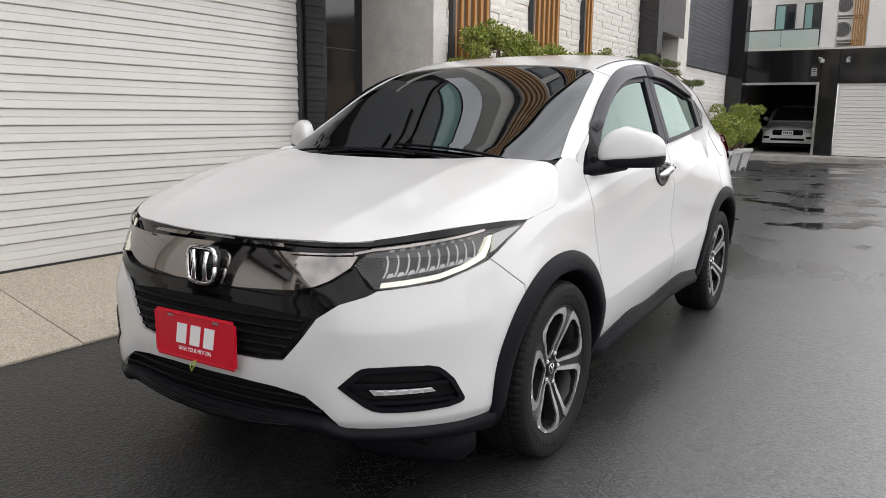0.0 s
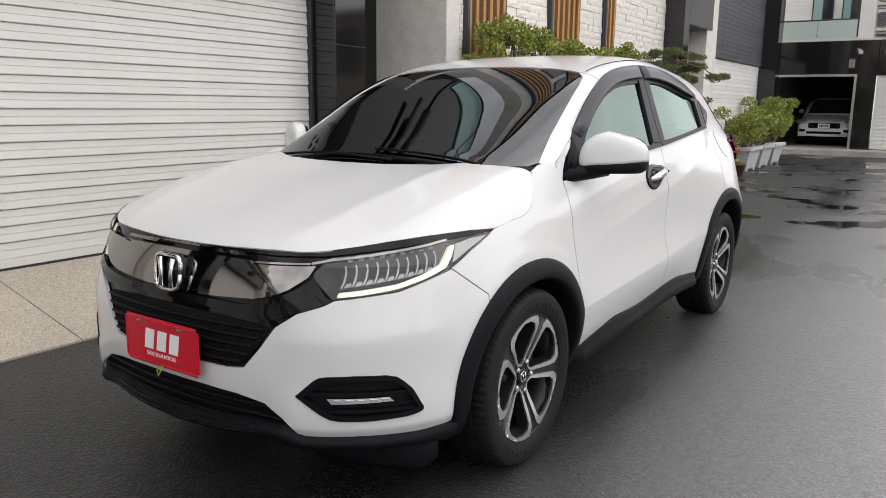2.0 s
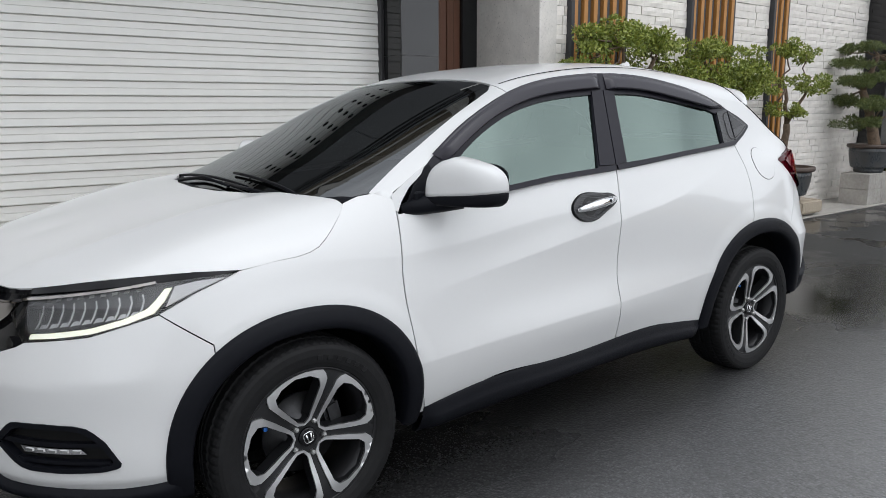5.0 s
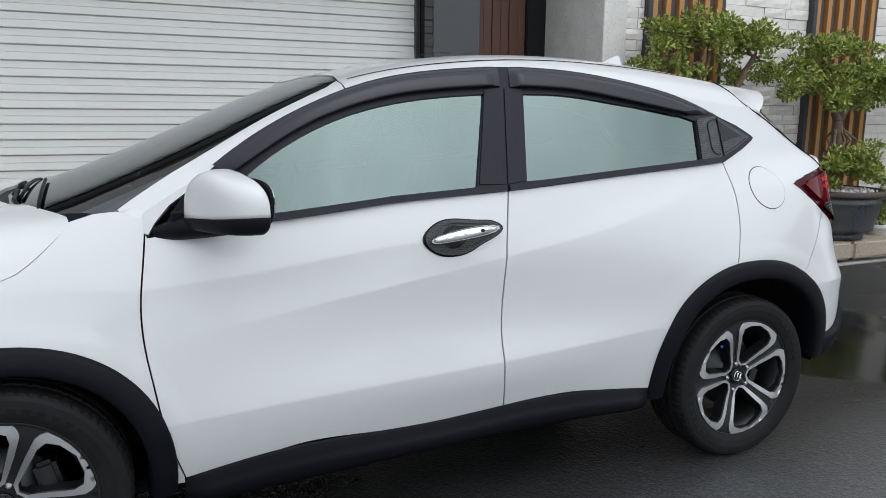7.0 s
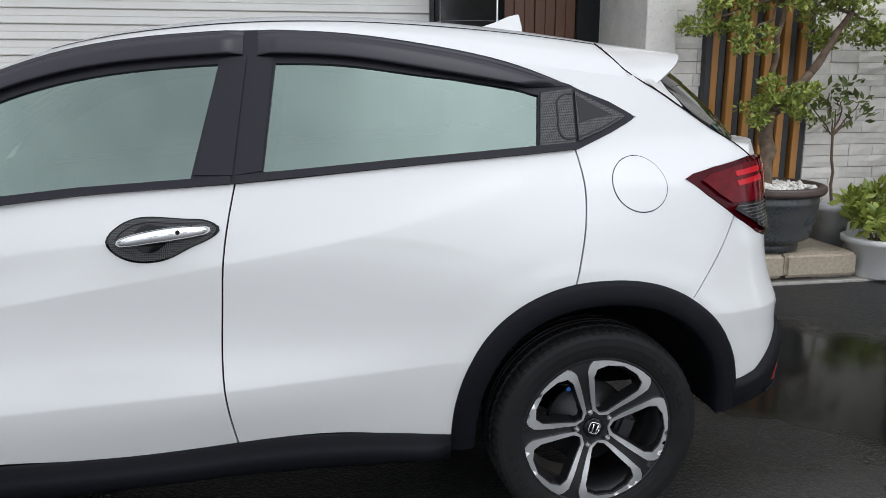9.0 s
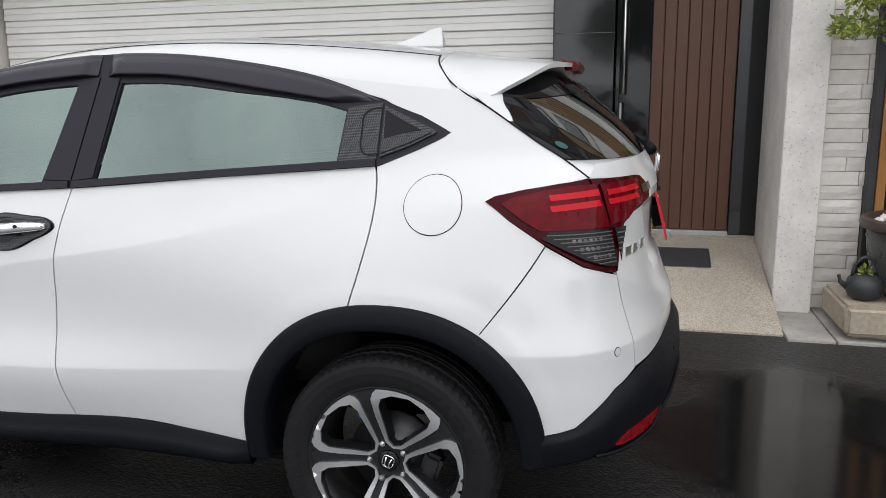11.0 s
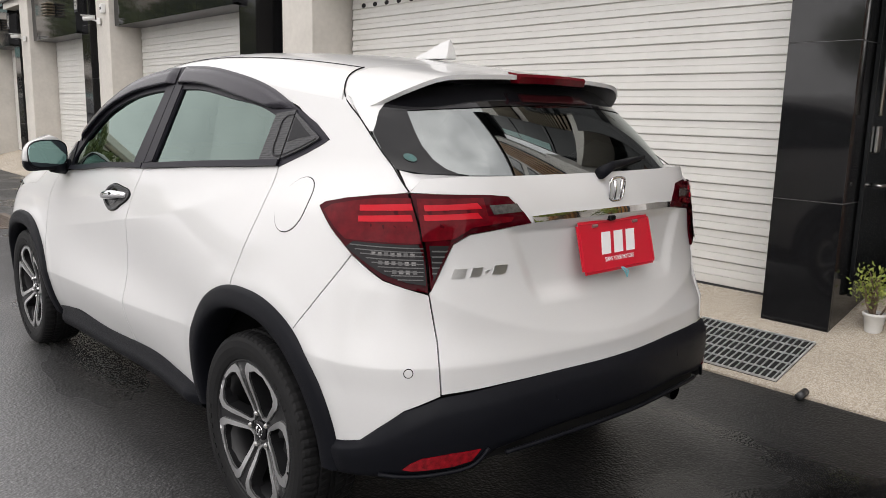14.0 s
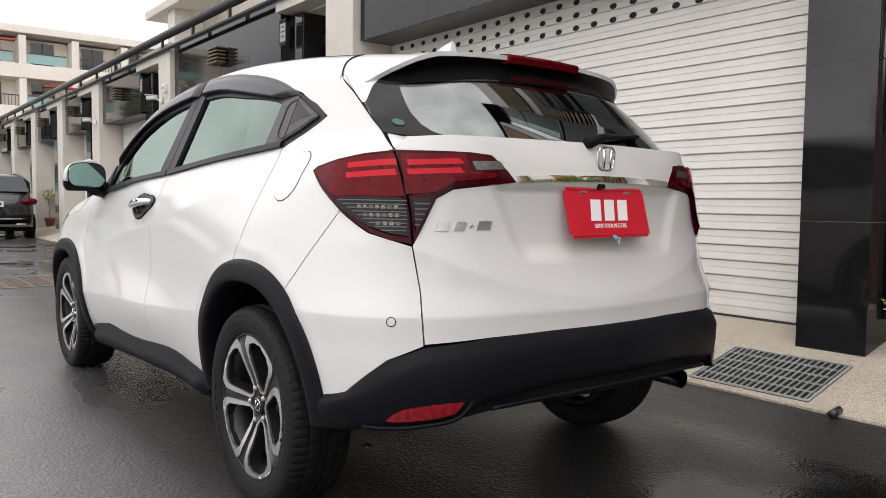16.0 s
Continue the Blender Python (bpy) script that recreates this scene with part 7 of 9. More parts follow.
panel("parking_sensor", body, [(5.238 + 0.013 * math.cos(a), 0.575 + 0.013 * math.sin(a)) for a in np.linspace(0, 6.283, 14, endpoint=False)], M_CLAD, car, off=0.0225, fold=0.004, middle=(2.4, 0, 0.5))
# exhaust
ex = tube([(3.05, 0.44, 0.392), (3.24, 0.445, 0.390), (3.355, 0.448, 0.386)], [0.026, 0.030, 0.032], 20)
bmesh.ops.delete(ex, geom=[f for f in ex.faces if len(f.verts) > 4 and f.calc_center_median().x > 3.3], context="FACES_ONLY")
part("exhaust_pipe", ex, M_CHROME, car, "polished steel tailpipe", True)

# lower front
FL_TOP = [(0.0, 0.312), (0.2, 0.318), (0.38, 0.334), (0.47, 0.338), (0.54, 0.314), (0.707, 0.313), (0.91, 0.306), (1.019, 0.313), (1.085, 0.322), (1.10, 0.322)]
FL_LOW = [(0.0, 0.270), (0.194, 0.280), (0.38, 0.299), (0.43, 0.304), (0.485, 0.287), (0.60, 0.283), (0.787, 0.279), (0.971, 0.262), (1.10, 0.235)]
NOSE = (0.6, 0, 0.5)
moulding("front_lip", np.linspace(0.0, 1.10, 80), (FL_TOP, FL_LOW), (
    ((1, 0), -0.01, -0.02), ((1, 0), 0.0, 0.004), ((1, 0), 0.004, 0.018), ((0.7, 0.3), 0.0, 0.026), ((0.25, 0.75), 0.0, 0.028), ((0, 1), 0.0, 0.020), ((0, 1), 0.002, 0.006), ((0, 1), 0.0, -0.16)), M_CLAD, "black front lip spoiler", NOSE, -1)
for w, out in ((0.90, 0.017), (0.5, 0.0265)):
    ridge = [on(body, u, w * np.interp(abs(u), *zip(*FL_TOP)) + (1 - w) * np.interp(abs(u), *zip(*FL_LOW)), out, NOSE) for u in np.linspace(-0.37, 0.37, 44)]
    part("lip_ridge", tube(ridge, [0.004 * min(1, (min(i, 43 - i) + 0.3) / 4) for i in range(44)], 6), M_PIANO, car, "", True)
ink = [(0.0, 0.432), (0.154, 0.431), (0.300, 0.426), (0.406, 0.410), (0.47, 0.372), (0.510, 0.338), (0.525, 0.300), (0.40, 0.29), (0.0, 0.275)]
panel("lower_intake", body, ink[:-1] + [ink[-1]] + [(-x, z) for x, z in ink[1:-1][::-1]], M_UNDER, car, off=-0.03, fold=0, mirror=False, middle=(0.6, 0, 0.5))
for z, w in ((0.395, 0.42), (0.36, 0.46), (0.325, 0.48)):
    ss = np.linspace(-w, w, 40)
    part("intake_bar", tube([on(body, s, z, -0.008, (0.6, 0, 0.5)) for s in ss], 0.006, 6), M_CLAD, car, "", True)
def flap():
    """A curved rubber flap hanging under the lip ahead of a wheel."""
    line = np.array(curve([(-0.635, -0.37), (-0.62, -0.46), (-0.575, -0.62), (-0.51, -0.745), (-0.475, -0.79)], 6))
    b, rows = bmesh.new(), []
    for k, (x, y) in enumerate(line):
        e = min(k, len(line) - 1 - k) / 4.0
        low = 0.140 + 0.05 * max(0.0, 1 - e) ** 2
        rows.append([b.verts.new((x + dx, y + dy, z)) for dx, dy, z in ((0, 0, 0.27), (-0.004, -0.004, low + 0.02), (0.0, 0.0, low), (0.014, 0.01, low), (0.018, 0.012, 0.27))])
    for p, q in zip(rows, rows[1:]):
        for i in range(5):
            b.faces.new((p[i], p[(i + 1) % 5], q[(i + 1) % 5], q[i]))
    b.faces.new(rows[0])
    b.faces.new(rows[-1])
    bmesh.ops.recalc_face_normals(b, faces=b.faces)
    return b


both(flap, "air_deflector", M_CLAD, car, "black rubber air deflector", True)

# ---- nose ----
gr_half = [(0.0, 0.868), (0.2, 0.864), (0.419, 0.862), (0.606, 0.872), (0.552, 0.815), (0.60, 0.752), (0.628, 0.738)] + GRILLE + [(0.0, 0.500)]
grille = panel("grille", body, gr_half[:-1] + [gr_half[-1]] + [(-x, z) for x, z in gr_half[1:-1][::-1]], M_PIANO, car, "gloss black grille with smoked chrome bar", off=-0.016, fold=0.0, mirror=False, middle=(0.6, 0, 0.5))[0]
mouth = [(0.0, 0.668), (0.25, 0.662), (0.42, 0.648), (0.37, 0.575), (0.318, 0.522), (0.0, 0.515)]
panel("mouth", body, mouth[:-1] + [mouth[-1]] + [(-x, z) for x, z in mouth[1:-1][::-1]], M_UNDER, grille, mirror=False, off=-0.012, fold=0.001, middle=(0.6, 0, 0.5))
for z, w in ((0.640, 0.40), (0.612, 0.385), (0.584, 0.365), (0.556, 0.345), (0.532, 0.325)):
    ss = np.linspace(-w, w, 36)
    part("grille_bar", tube([on(body, s, z, 0.0, (0.6, 0, 0.5)) for s in ss], 0.0055, 6), M_CLAD, grille, "", True)
brow = [(0.0, 0.715), (0.3, 0.708), (0.45, 0.722), (0.57, 0.752), (0.60, 0.728), (0.50, 0.695), (0.43, 0.672), (0.25, 0.682), (0.0, 0.688)]
panel("grille_brow", body, brow[:-1] + [brow[-1]] + [(-x, z) for x, z in brow[1:-1][::-1]], M_PIANO, grille, mirror=False, off=0.0, dome=0.016, fold=0.02, middle=(0.6, 0, 0.5), step=0.015)
bar_h = [(0.0, 0.845), (0.13, 0.843), (0.36, 0.838), (0.50, 0.838), (0.57, 0.842), (0.545, 0.805), (0.48, 0.765), (0.43, 0.745), (0.361, 0.730), (0.144, 0.718), (0.0, 0.718)]
panel("grille_plate", body, bar_h[:-1] + [bar_h[-1]] + [(-x, z) for x, z in bar_h[1:-1][::-1]], M_SMOKE_CHROME, grille, "smoked chrome grille plate", mirror=False, off=0.002, dome=0.003, fold=0.02, middle=(0.6, 0, 0.5), step=0.015)
panel("top_blade", body, [(0.10, 0.862), (0.30, 0.858), (0.31, 0.848), (0.12, 0.850)], M_SMOKE_CHROME, grille, off=0.016, fold=0.01, middle=(0.6, 0, 0.5))
strip("chrome_blade", body, [(0.556, 0.842), (0.62, 0.853), (0.80, 0.872), (0.95, 0.888), (1.03, 0.898)], 0.007, M_SMOKE_CHROME, grille, off=0.012, middle=(0.6, 0, 0.5), label="thin smoked chrome blade above the headlight")
strip("chrome_blade", body, [(0.33, 0.834), (0.42, 0.836), (0.49, 0.838), (0.552, 0.841)], 0.005, M_SMOKE_CHROME, grille, off=0.013, middle=(0.6, 0, 0.5))
panel("lamp_brow", body, [(0.62, 0.884), (0.80, 0.905), (0.98, 0.917), (1.15, 0.920), (1.285, 0.913), (1.22, 0.905), (1.05, 0.900), (0.93, 0.894), (0.72, 0.878), (0.606, 0.866)], M_PIANO, car, "gloss black brow above the headlight", off=0.002, fold=0.02, middle=(0.6, 0, 0.5))
panel("nose_edge", body, [(0.0, 0.878), (0.3, 0.876), (0.62, 0.884), (0.606, 0.868), (0.4, 0.862), (0.0, 0.868)], M_PIANO, car, off=-0.006, fold=0.03, middle=(0.6, 0, 0.5))


def badge(m, w=0.085, h=0.098):
    """A plain chrome emblem: a rounded frame with two upright bars."""
    b = tube([(w / 2 * np.sign(math.cos(a)) * abs(math.cos(a)) ** 0.55 * (1.0 + 0.10 * math.sin(a)), 0, h / 2 * np.sign(math.sin(a)) * abs(math.sin(a)) ** 0.55) for a in np.linspace(0, 2 * math.pi, 33)], 0.06 * w, 8)
    for s in (-1, 1):
        b = tube([(s * w * 0.21, -0.004, -h * 0.40), (s * w * 0.19, -0.006, 0), (s * w * 0.26, -0.004, h * 0.40)], [0.085 * w, 0.065 * w, 0.095 * w], 8, b)
    bmesh.ops.transform(b, matrix=m, verts=b.verts)
    return b


hub = box(-0.064, 0.064, -0.012, 0.02, -0.062, 0.062, 0.012, seg=2)
bmesh.ops.transform(hub, matrix=pose(-0.878, 0, 0.775, -6, 0, -90), verts=hub.verts)
part("badge_holder", hub, M_PIANO, grille, "", True)
part("badge", badge(pose(-0.892, 0, 0.775, -6, 0, -90), 0.126, 0.116), M_CHROME, grille, "chrome front badge", True)
# headlights
M_LAMPBOWL = mat("grey_lamp_bowl", (0.075, 0.075, 0.08), 0.3, metal=0.5, var=0.3, scale=60)
M_LAMPREF = mat("satin_lamp_reflector", (0.33, 0.335, 0.33), 0.24, metal=1.0, var=0.25, scale=50)
LAMP = [(0.556, 0.812), (0.628, 0.742), (0.72, 0.750), (0.836, 0.764), (0.94, 0.788), (1.036, 0.816), (1.141, 0.862), (1.278, 0.907), (1.15, 0.903), (1.03, 0.898), (0.93, 0.890), (0.80, 0.880), (0.72, 0.872), (0.612, 0.862)]
for side, lamp in zip((1, -1), panel("headlight", body, LAMP, M_LAMPBOWL, car, "LED headlight with lit strip", off=-0.035, fold=0.0, middle=(0.6, 0, 0.5))):
    def piece(name, poly, m, off, fold=0.01, dome=0.0, label="", step=0.012, side=side, lamp=lamp):
        if side > 0:
            return panel(name, body, poly, m, lamp, label, off=off, fold=fold, dome=dome, mirror=False, middle=(0.6, 0, 0.5), step=step)
        return panel(name, lambda u, v: body(u, v) * (1, -1, 1), poly, m, lamp, label, off=off, fold=fold, dome=dome, mirror=False, middle=(0.6, 0, 0.5), step=step)

    piece("light_strip", [(0.640, 0.750), (0.72, 0.757), (0.836, 0.771), (0.94, 0.795), (1.02, 0.820), (1.05, 0.850), (1.075, 0.886), (1.055, 0.884), (1.028, 0.856), (1.000, 0.832), (0.933, 0.808), (0.835, 0.785), (0.72, 0.771), (0.645, 0.764)], M_DRL, -0.008, 0.02, 0.004, "glowing daytime running light strip")
    piece("side_reflector", [(1.055, 0.835), (1.14, 0.868), (1.245, 0.900), (1.15, 0.897), (1.085, 0.888)], M_PLATEWHITE, -0.006, 0.01, 0.002, "pale outer reflector")
    for k in range(10):
        a = 0.648 + k * 0.036
        h0, h1 = 0.778 + 0.0043 * k, 0.842 + 0.0037 * k
        piece("reflector_wall", [(a, h0), (a + 0.010, h0 + 0.020), (a + 0.016, h1 - 0.018), (a + 0.012, h1), (a + 0.017, h1 + 0.001), (a + 0.022, h1 - 0.018), (a + 0.016, h0 + 0.018), (a + 0.006, h0)], M_LAMPREF, -0.016, 0.010, 0.0, "thin chrome wall between the LEDs")
        piece("reflector", [(a + 0.010, h0), (a + 0.036, h0 + 0.005), (a + 0.036, h0 + 0.016), (a + 0.020, h0 + 0.014)], M_LAMPREF, -0.020, 0.010, 0.006, "curved chrome LED reflector")
    for k in range(9):
        a = 0.67 + k * 0.037
        z = 0.852 + 0.0036 * k
        piece("led", [(a, z), (a + 0.018, z + 0.002), (a + 0.019, z + 0.010), (a + 0.001, z + 0.008)], M_LAMPREF, -0.014, 0.008)
    piece("lamp_frame", [(1.062, 0.838), (1.14, 0.869), (1.250, 0.902), (1.140, 0.875), (1.068, 0.849)], M_PLATEWHITE, -0.003, 0.006)
    piece("lens", LAMP, M_LENS, 0.002, 0.036, 0.0, "clear curved lens", 0.03)

# fog lamps
for side, fog in zip((1, -1), panel("fog_bezel", body, FOG, M_CLAD, car, "black fog lamp bezel with LED row", off=-0.03, fold=0.0, middle=(0.6, 0, 0.5))):
    def fp(name, poly, m, off, fold=0.01, holes=(), dome=0.0, side=side, fog=fog):
        fn = body if side > 0 else (lambda u, v: body(u, v) * (1, -1, 1))
        return panel(name, fn, poly, m, fog, off=off, fold=fold, holes=holes, mirror=False, middle=(0.6, 0, 0.5), step=0.02, dome=dome)
    c = np.mean(FOG, axis=0)
    shr = [tuple(c + (np.array(q) - c) * (0.88, 0.80)) for q in FOG]
    fp("bezel_rim", FOG, M_CLAD, 0.004, 0.036, [shr])
    fp("bezel_blade", [(0.56, 0.463), (0.86, 0.458), (0.875, 0.446), (0.55, 0.449)], M_CLAD, -0.004, 0.02)
    fp("bezel_blade", [(0.60, 0.408), (0.88, 0.402), (0.885, 0.392), (0.62, 0.396)], M_CLAD, -0.004, 0.02)
    fp("lamp_bar", [(0.61, 0.442), (0.80, 0.440), (0.815, 0.425), (0.625, 0.424)], M_CHROME, -0.008, 0.015)
    for k in range(5):
        a = 0.632 + k * 0.036
        fp("led", [(a, 0.437), (a + 0.022, 0.436), (a + 0.024, 0.429), (a + 0.003, 0.428)], M_STEEL, -0.004, 0.006)

# ---- tail lamps ----
TL = [(4.390, 1.105), (4.42, 1.119), (4.51, 1.136), (4.64, 1.151), (4.752, 1.158), (4.779, 1.10), (4.800, 1.05), (4.816, 0.98), (4.825, 0.897), (4.76, 0.908), (4.687, 0.930), (4.569, 0.990), (4.461, 1.056)]
TI = [(4.762, 1.158), (4.90, 1.158), (5.023, 1.156), (5.095, 1.150), (5.150, 1.105), (5.178, 1.074), (5.038, 1.061), (4.956, 1.052), (4.903, 1.026), (4.862, 0.952), (4.834, 0.900), (4.825, 0.98), (4.809, 1.05), (4.787, 1.10)]
LOWZ = 1.022
RM = (2.4, 0, 0.6)


M_RIB = mat("grey_lens_rib", (0.09, 0.088, 0.088), 0.3, spec=0.3)
M_FACET = mat("clear_lamp_facet", (0.15, 0.145, 0.14), 0.2, metal=0.7, var=0.5, scale=120)


def sided(fn, side):
    return fn if side > 0 else (lambda u, v: fn(u, v) * (1, -1, 1))


for side, tl in zip((1, -1), panel("tail_lamp", body, TL, M_TAILDARK, car, "red and smoked tail lamp", off=0.002, dome=0.016, fold=0.02, middle=RM, step=0.015)):
    fn = sided(body, side)
    for z in (1.074, 1.102):
        panel("light_bar", fn, [(4.592, z), (4.69, z + 0.006), (4.776, z + 0.010), (4.770, z + 0.027), (4.69, z + 0.022), (4.588, z + 0.015)], M_REDGLOW, tl, "bright red light bar", off=0.0195, fold=0.001, mirror=False, middle=RM)
    panel("red_lens", fn, [(4.50, 1.052), (4.55, 1.026), (4.802, 1.026), (4.790, 1.075), (4.766, 1.143), (4.66, 1.140), (4.55, 1.125), (4.47, 1.110), (4.44, 1.094)], M_TAILRED, tl, "clear red lens over the light bars", off=0.0187, fold=0.001, mirror=False, middle=RM)
    low = [(4.555, 1.005), (4.58, LOWZ), (4.795, LOWZ), (4.810, 0.98), (4.816, 0.915), (4.76, 0.922), (4.69, 0.942)]
    panel("smoked_lens", fn, low, M_TAILGREY, tl, "smoked lower lens with ribs", off=0.0185, fold=0.001, mirror=False, middle=RM)
    for k in range(9):
        z = 0.928 + k * 0.0105
        a = 4.735 - k * 0.0205
        panel("lens_rib", fn, [(a, z), (4.808, z), (4.808, z + 0.0028), (a, z + 0.0028)], M_RIB, tl, off=0.0195, fold=0.001, mirror=False, middle=RM)
    for j, (cnt, z) in enumerate(((4, 0.944), (6, 0.967), (7, 0.990))):
        for k in range(cnt):
            u = 4.778 - k * 0.020 - j * 0.004
            panel("turn_facet", fn, [(u, z), (u + 0.013, z), (u + 0.012, z + 0.010), (u - 0.001, z + 0.010)], M_FACET if (k + j) % 3 else M_RIB, tl, "pale turn lamp facet", off=0.0192, fold=0.001, mirror=False, middle=RM)
for side, ti in zip((1, -1), panel("tailgate_lamp", body, TI, M_TAILDARK, car, "inner red tail lamp on the tailgate", off=0.002, dome=0.016, fold=0.02, middle=RM, step=0.015)):
    fn = sided(body, side)
    for z in (1.088, 1.113):
        panel("light_bar", fn, [(4.812, z - 0.002), (4.90, z + 0.002), (4.99, z + 0.005), (4.975, z + 0.020), (4.89, z + 0.016), (4.808, z + 0.013)], M_REDGLOW, ti, "bright red light bar", off=0.0195, fold=0.001, mirror=False, middle=RM)
    panel("red_lens", fn, [(4.806, 1.032), (4.90, 1.040), (4.96, 1.070), (5.09, 1.082), (5.10, 1.094), (5.01, 1.098), (4.995, 1.146), (4.785, 1.143), (4.797, 1.08)], M_TAILRED, ti, "clear red lens over the light bars", off=0.0187, fold=0.001, mirror=False, middle=RM)
    panel("reverse_lamp", fn, [(5.028, 1.102), (5.130, 1.106), (5.112, 1.128), (5.015, 1.126)], M_FACET, ti, "clear reversing lamp", off=0.0195, fold=0.001, mirror=False, middle=RM)
    panel("smoked_lens", fn, [(4.825, LOWZ), (4.885, LOWZ), (4.855, 0.965), (4.838, 0.925)], M_TAILGREY, ti, off=0.0185, fold=0.001, mirror=False, middle=RM)
    for k in range(5):
        z = 0.945 + k * 0.015
        panel("lens_rib", fn, [(4.833, z), (4.846 + k * 0.008, z), (4.849 + k * 0.008, z + 0.004), (4.833, z + 0.004)], M_RIB, ti, off=0.0195, fold=0.001, mirror=False, middle=RM)
panel("chrome_strip", body, [(5.188, 1.074), (5.3, 1.078), (S_END, 1.081), (S2 - 5.3, 1.078), (S2 - 5.188, 1.074), (S2 - 5.180, 1.092), (S2 - 5.3, 1.097), (S_END, 1.100), (5.3, 1.097), (5.180, 1.092)], M_CHROME, tailgate, "chrome strip across the tailgate", off=0.005, dome=0.005, fold=0.012, mirror=False, middle=RM, step=0.01)
part("badge", badge(Matrix.Translation(on(body, S_END, 1.150, 0.012, RM)) @ pose(0, 0, 0, 4, 0, 90), 0.076, 0.072), M_CHROME, tailgate, "chrome rear badge", True)
cambox = box(-0.012, 0.012, -0.014, 0.014, -0.008, 0.008, 0.003)
bmesh.ops.translate(cambox, vec=(3.360, -0.03, 1.068), verts=cambox.verts)
part("rear_camera", cambox, M_PIANO, tailgate)
# plain chrome bars where the model name stands
x0 = 4.896
for a, w in ((0.0, 0.052), (0.062, 0.044), (0.112, 0.018), (0.138, 0.056)):
    tall = 0.007 if w < 0.03 else 0.025
    z = 0.932 + a * 0.03 + (0.008 if w < 0.03 else 0)
    panel("name_bar", body, [(x0 + a, z), (x0 + a + w - 0.010, z), (x0 + a + w, z + tall), (x0 + a + 0.010, z + tall)], M_STEEL, tailgate, off=0.003, fold=0.004, mirror=False, middle=RM)
# fuel flap line
ring = [(4.232 + 0.087 * math.cos(a), 1.092 + 0.079 * math.sin(a)) for a in np.linspace(0, 2 * math.pi, 40, endpoint=False)]
ring2 = [(4.232 + 0.0895 * math.cos(a), 1.092 + 0.0815 * math.sin(a)) for a in np.linspace(0, 2 * math.pi, 40, endpoint=False)]
panel("fuel_flap", flank, ring, M_PAINT, car, "round fuel flap", off=0.0022, fold=0.002, mirror=False, middle=RM)
panel("fuel_flap_gap", flank, ring2, M_UNDER, car, off=0.0009, fold=0.001, mirror=False, middle=RM)


# ---- door handles ----
for door in front_doors:
    side = 1 if door.data.vertices[0].co.y < 0 else -1
    fn = sided(flank, side)
    cup = curve([(2.714, 0.978), (2.740, 1.012), (2.80, 1.034), (2.86, 1.032), (2.92, 1.027), (2.968, 1.020), (2.992, 1.001), (2.968, 0.978), (2.92, 0.958), (2.87, 0.934), (2.81, 0.924), (2.745, 0.940)], 4, True)
    c = np.mean(cup, axis=0)
    wide = [(c[0] + (q[0] - c[0]) * 1.06, c[1] + (q[1] - c[1]) * 1.09) for q in cup]
    panel("handle_gasket", fn, wide, M_PIANO, door, off=0.0025, fold=0.003, mirror=False)
    inner_edge = [(c[0] + (q[0] - c[0]) * 0.86, c[1] + (q[1] - c[1]) * 0.78) for q in cup]
    handle = panel("handle_cup", fn, cup, M_CARBON, door, "carbon-weave cup behind the handle", off=0.009, fold=0.008, mirror=False, holes=[inner_edge], edge=0.01)[0]
    panel("bowl", fn, inner_edge, M_CARBON, handle, off=0.0035, fold=0.001, mirror=False)
    # flat black patch painted in for the shade behind the handle
    hollow = [(c[0] - 0.02 + (q[0] - c[0]) * 0.42, c[1] + (q[1] - c[1]) * 0.66) for q in cup]
    panel("hollow", fn, hollow, M_PIANO, handle, "flat black patch for the shaded finger hollow", off=0.0042, fold=0.001, mirror=False)
    pts, rr = [], []
    for t in np.linspace(0, 1, 14):
        u, z = 2.734 + 0.240 * t, 0.972 + 0.028 * t
        pts.append(on(fn, u, z, 0.010 + 0.026 * math.sin(math.pi * min(1, t * 1.05)) ** 0.6))
        rr.append(0.003 + 0.0165 * math.sin(math.pi * (0.03 + 0.93 * t)) ** 0.38)
    part("door_handle", tube(pts, rr, 10), M_CHROME, handle, "chrome pull handle", True)
    split = on(fn, 2.930, 0.995, 0.031)
    part("handle_joint", tube([split + np.array((0.001, 0, 0.016)), split + np.array((0, side * -0.0045, 0)), split - np.array((0.001, 0, 0.016))], 0.0014, 6), M_PIANO, handle)
    part("lock", lathe([(0.006, 0), (0.006, 0.004)], 12), M_PIANO, handle).matrix_basis = Matrix.Translation(on(fn, 2.898, 0.991, 0.050)) @ pose(0, 0, 0, 90 * side)


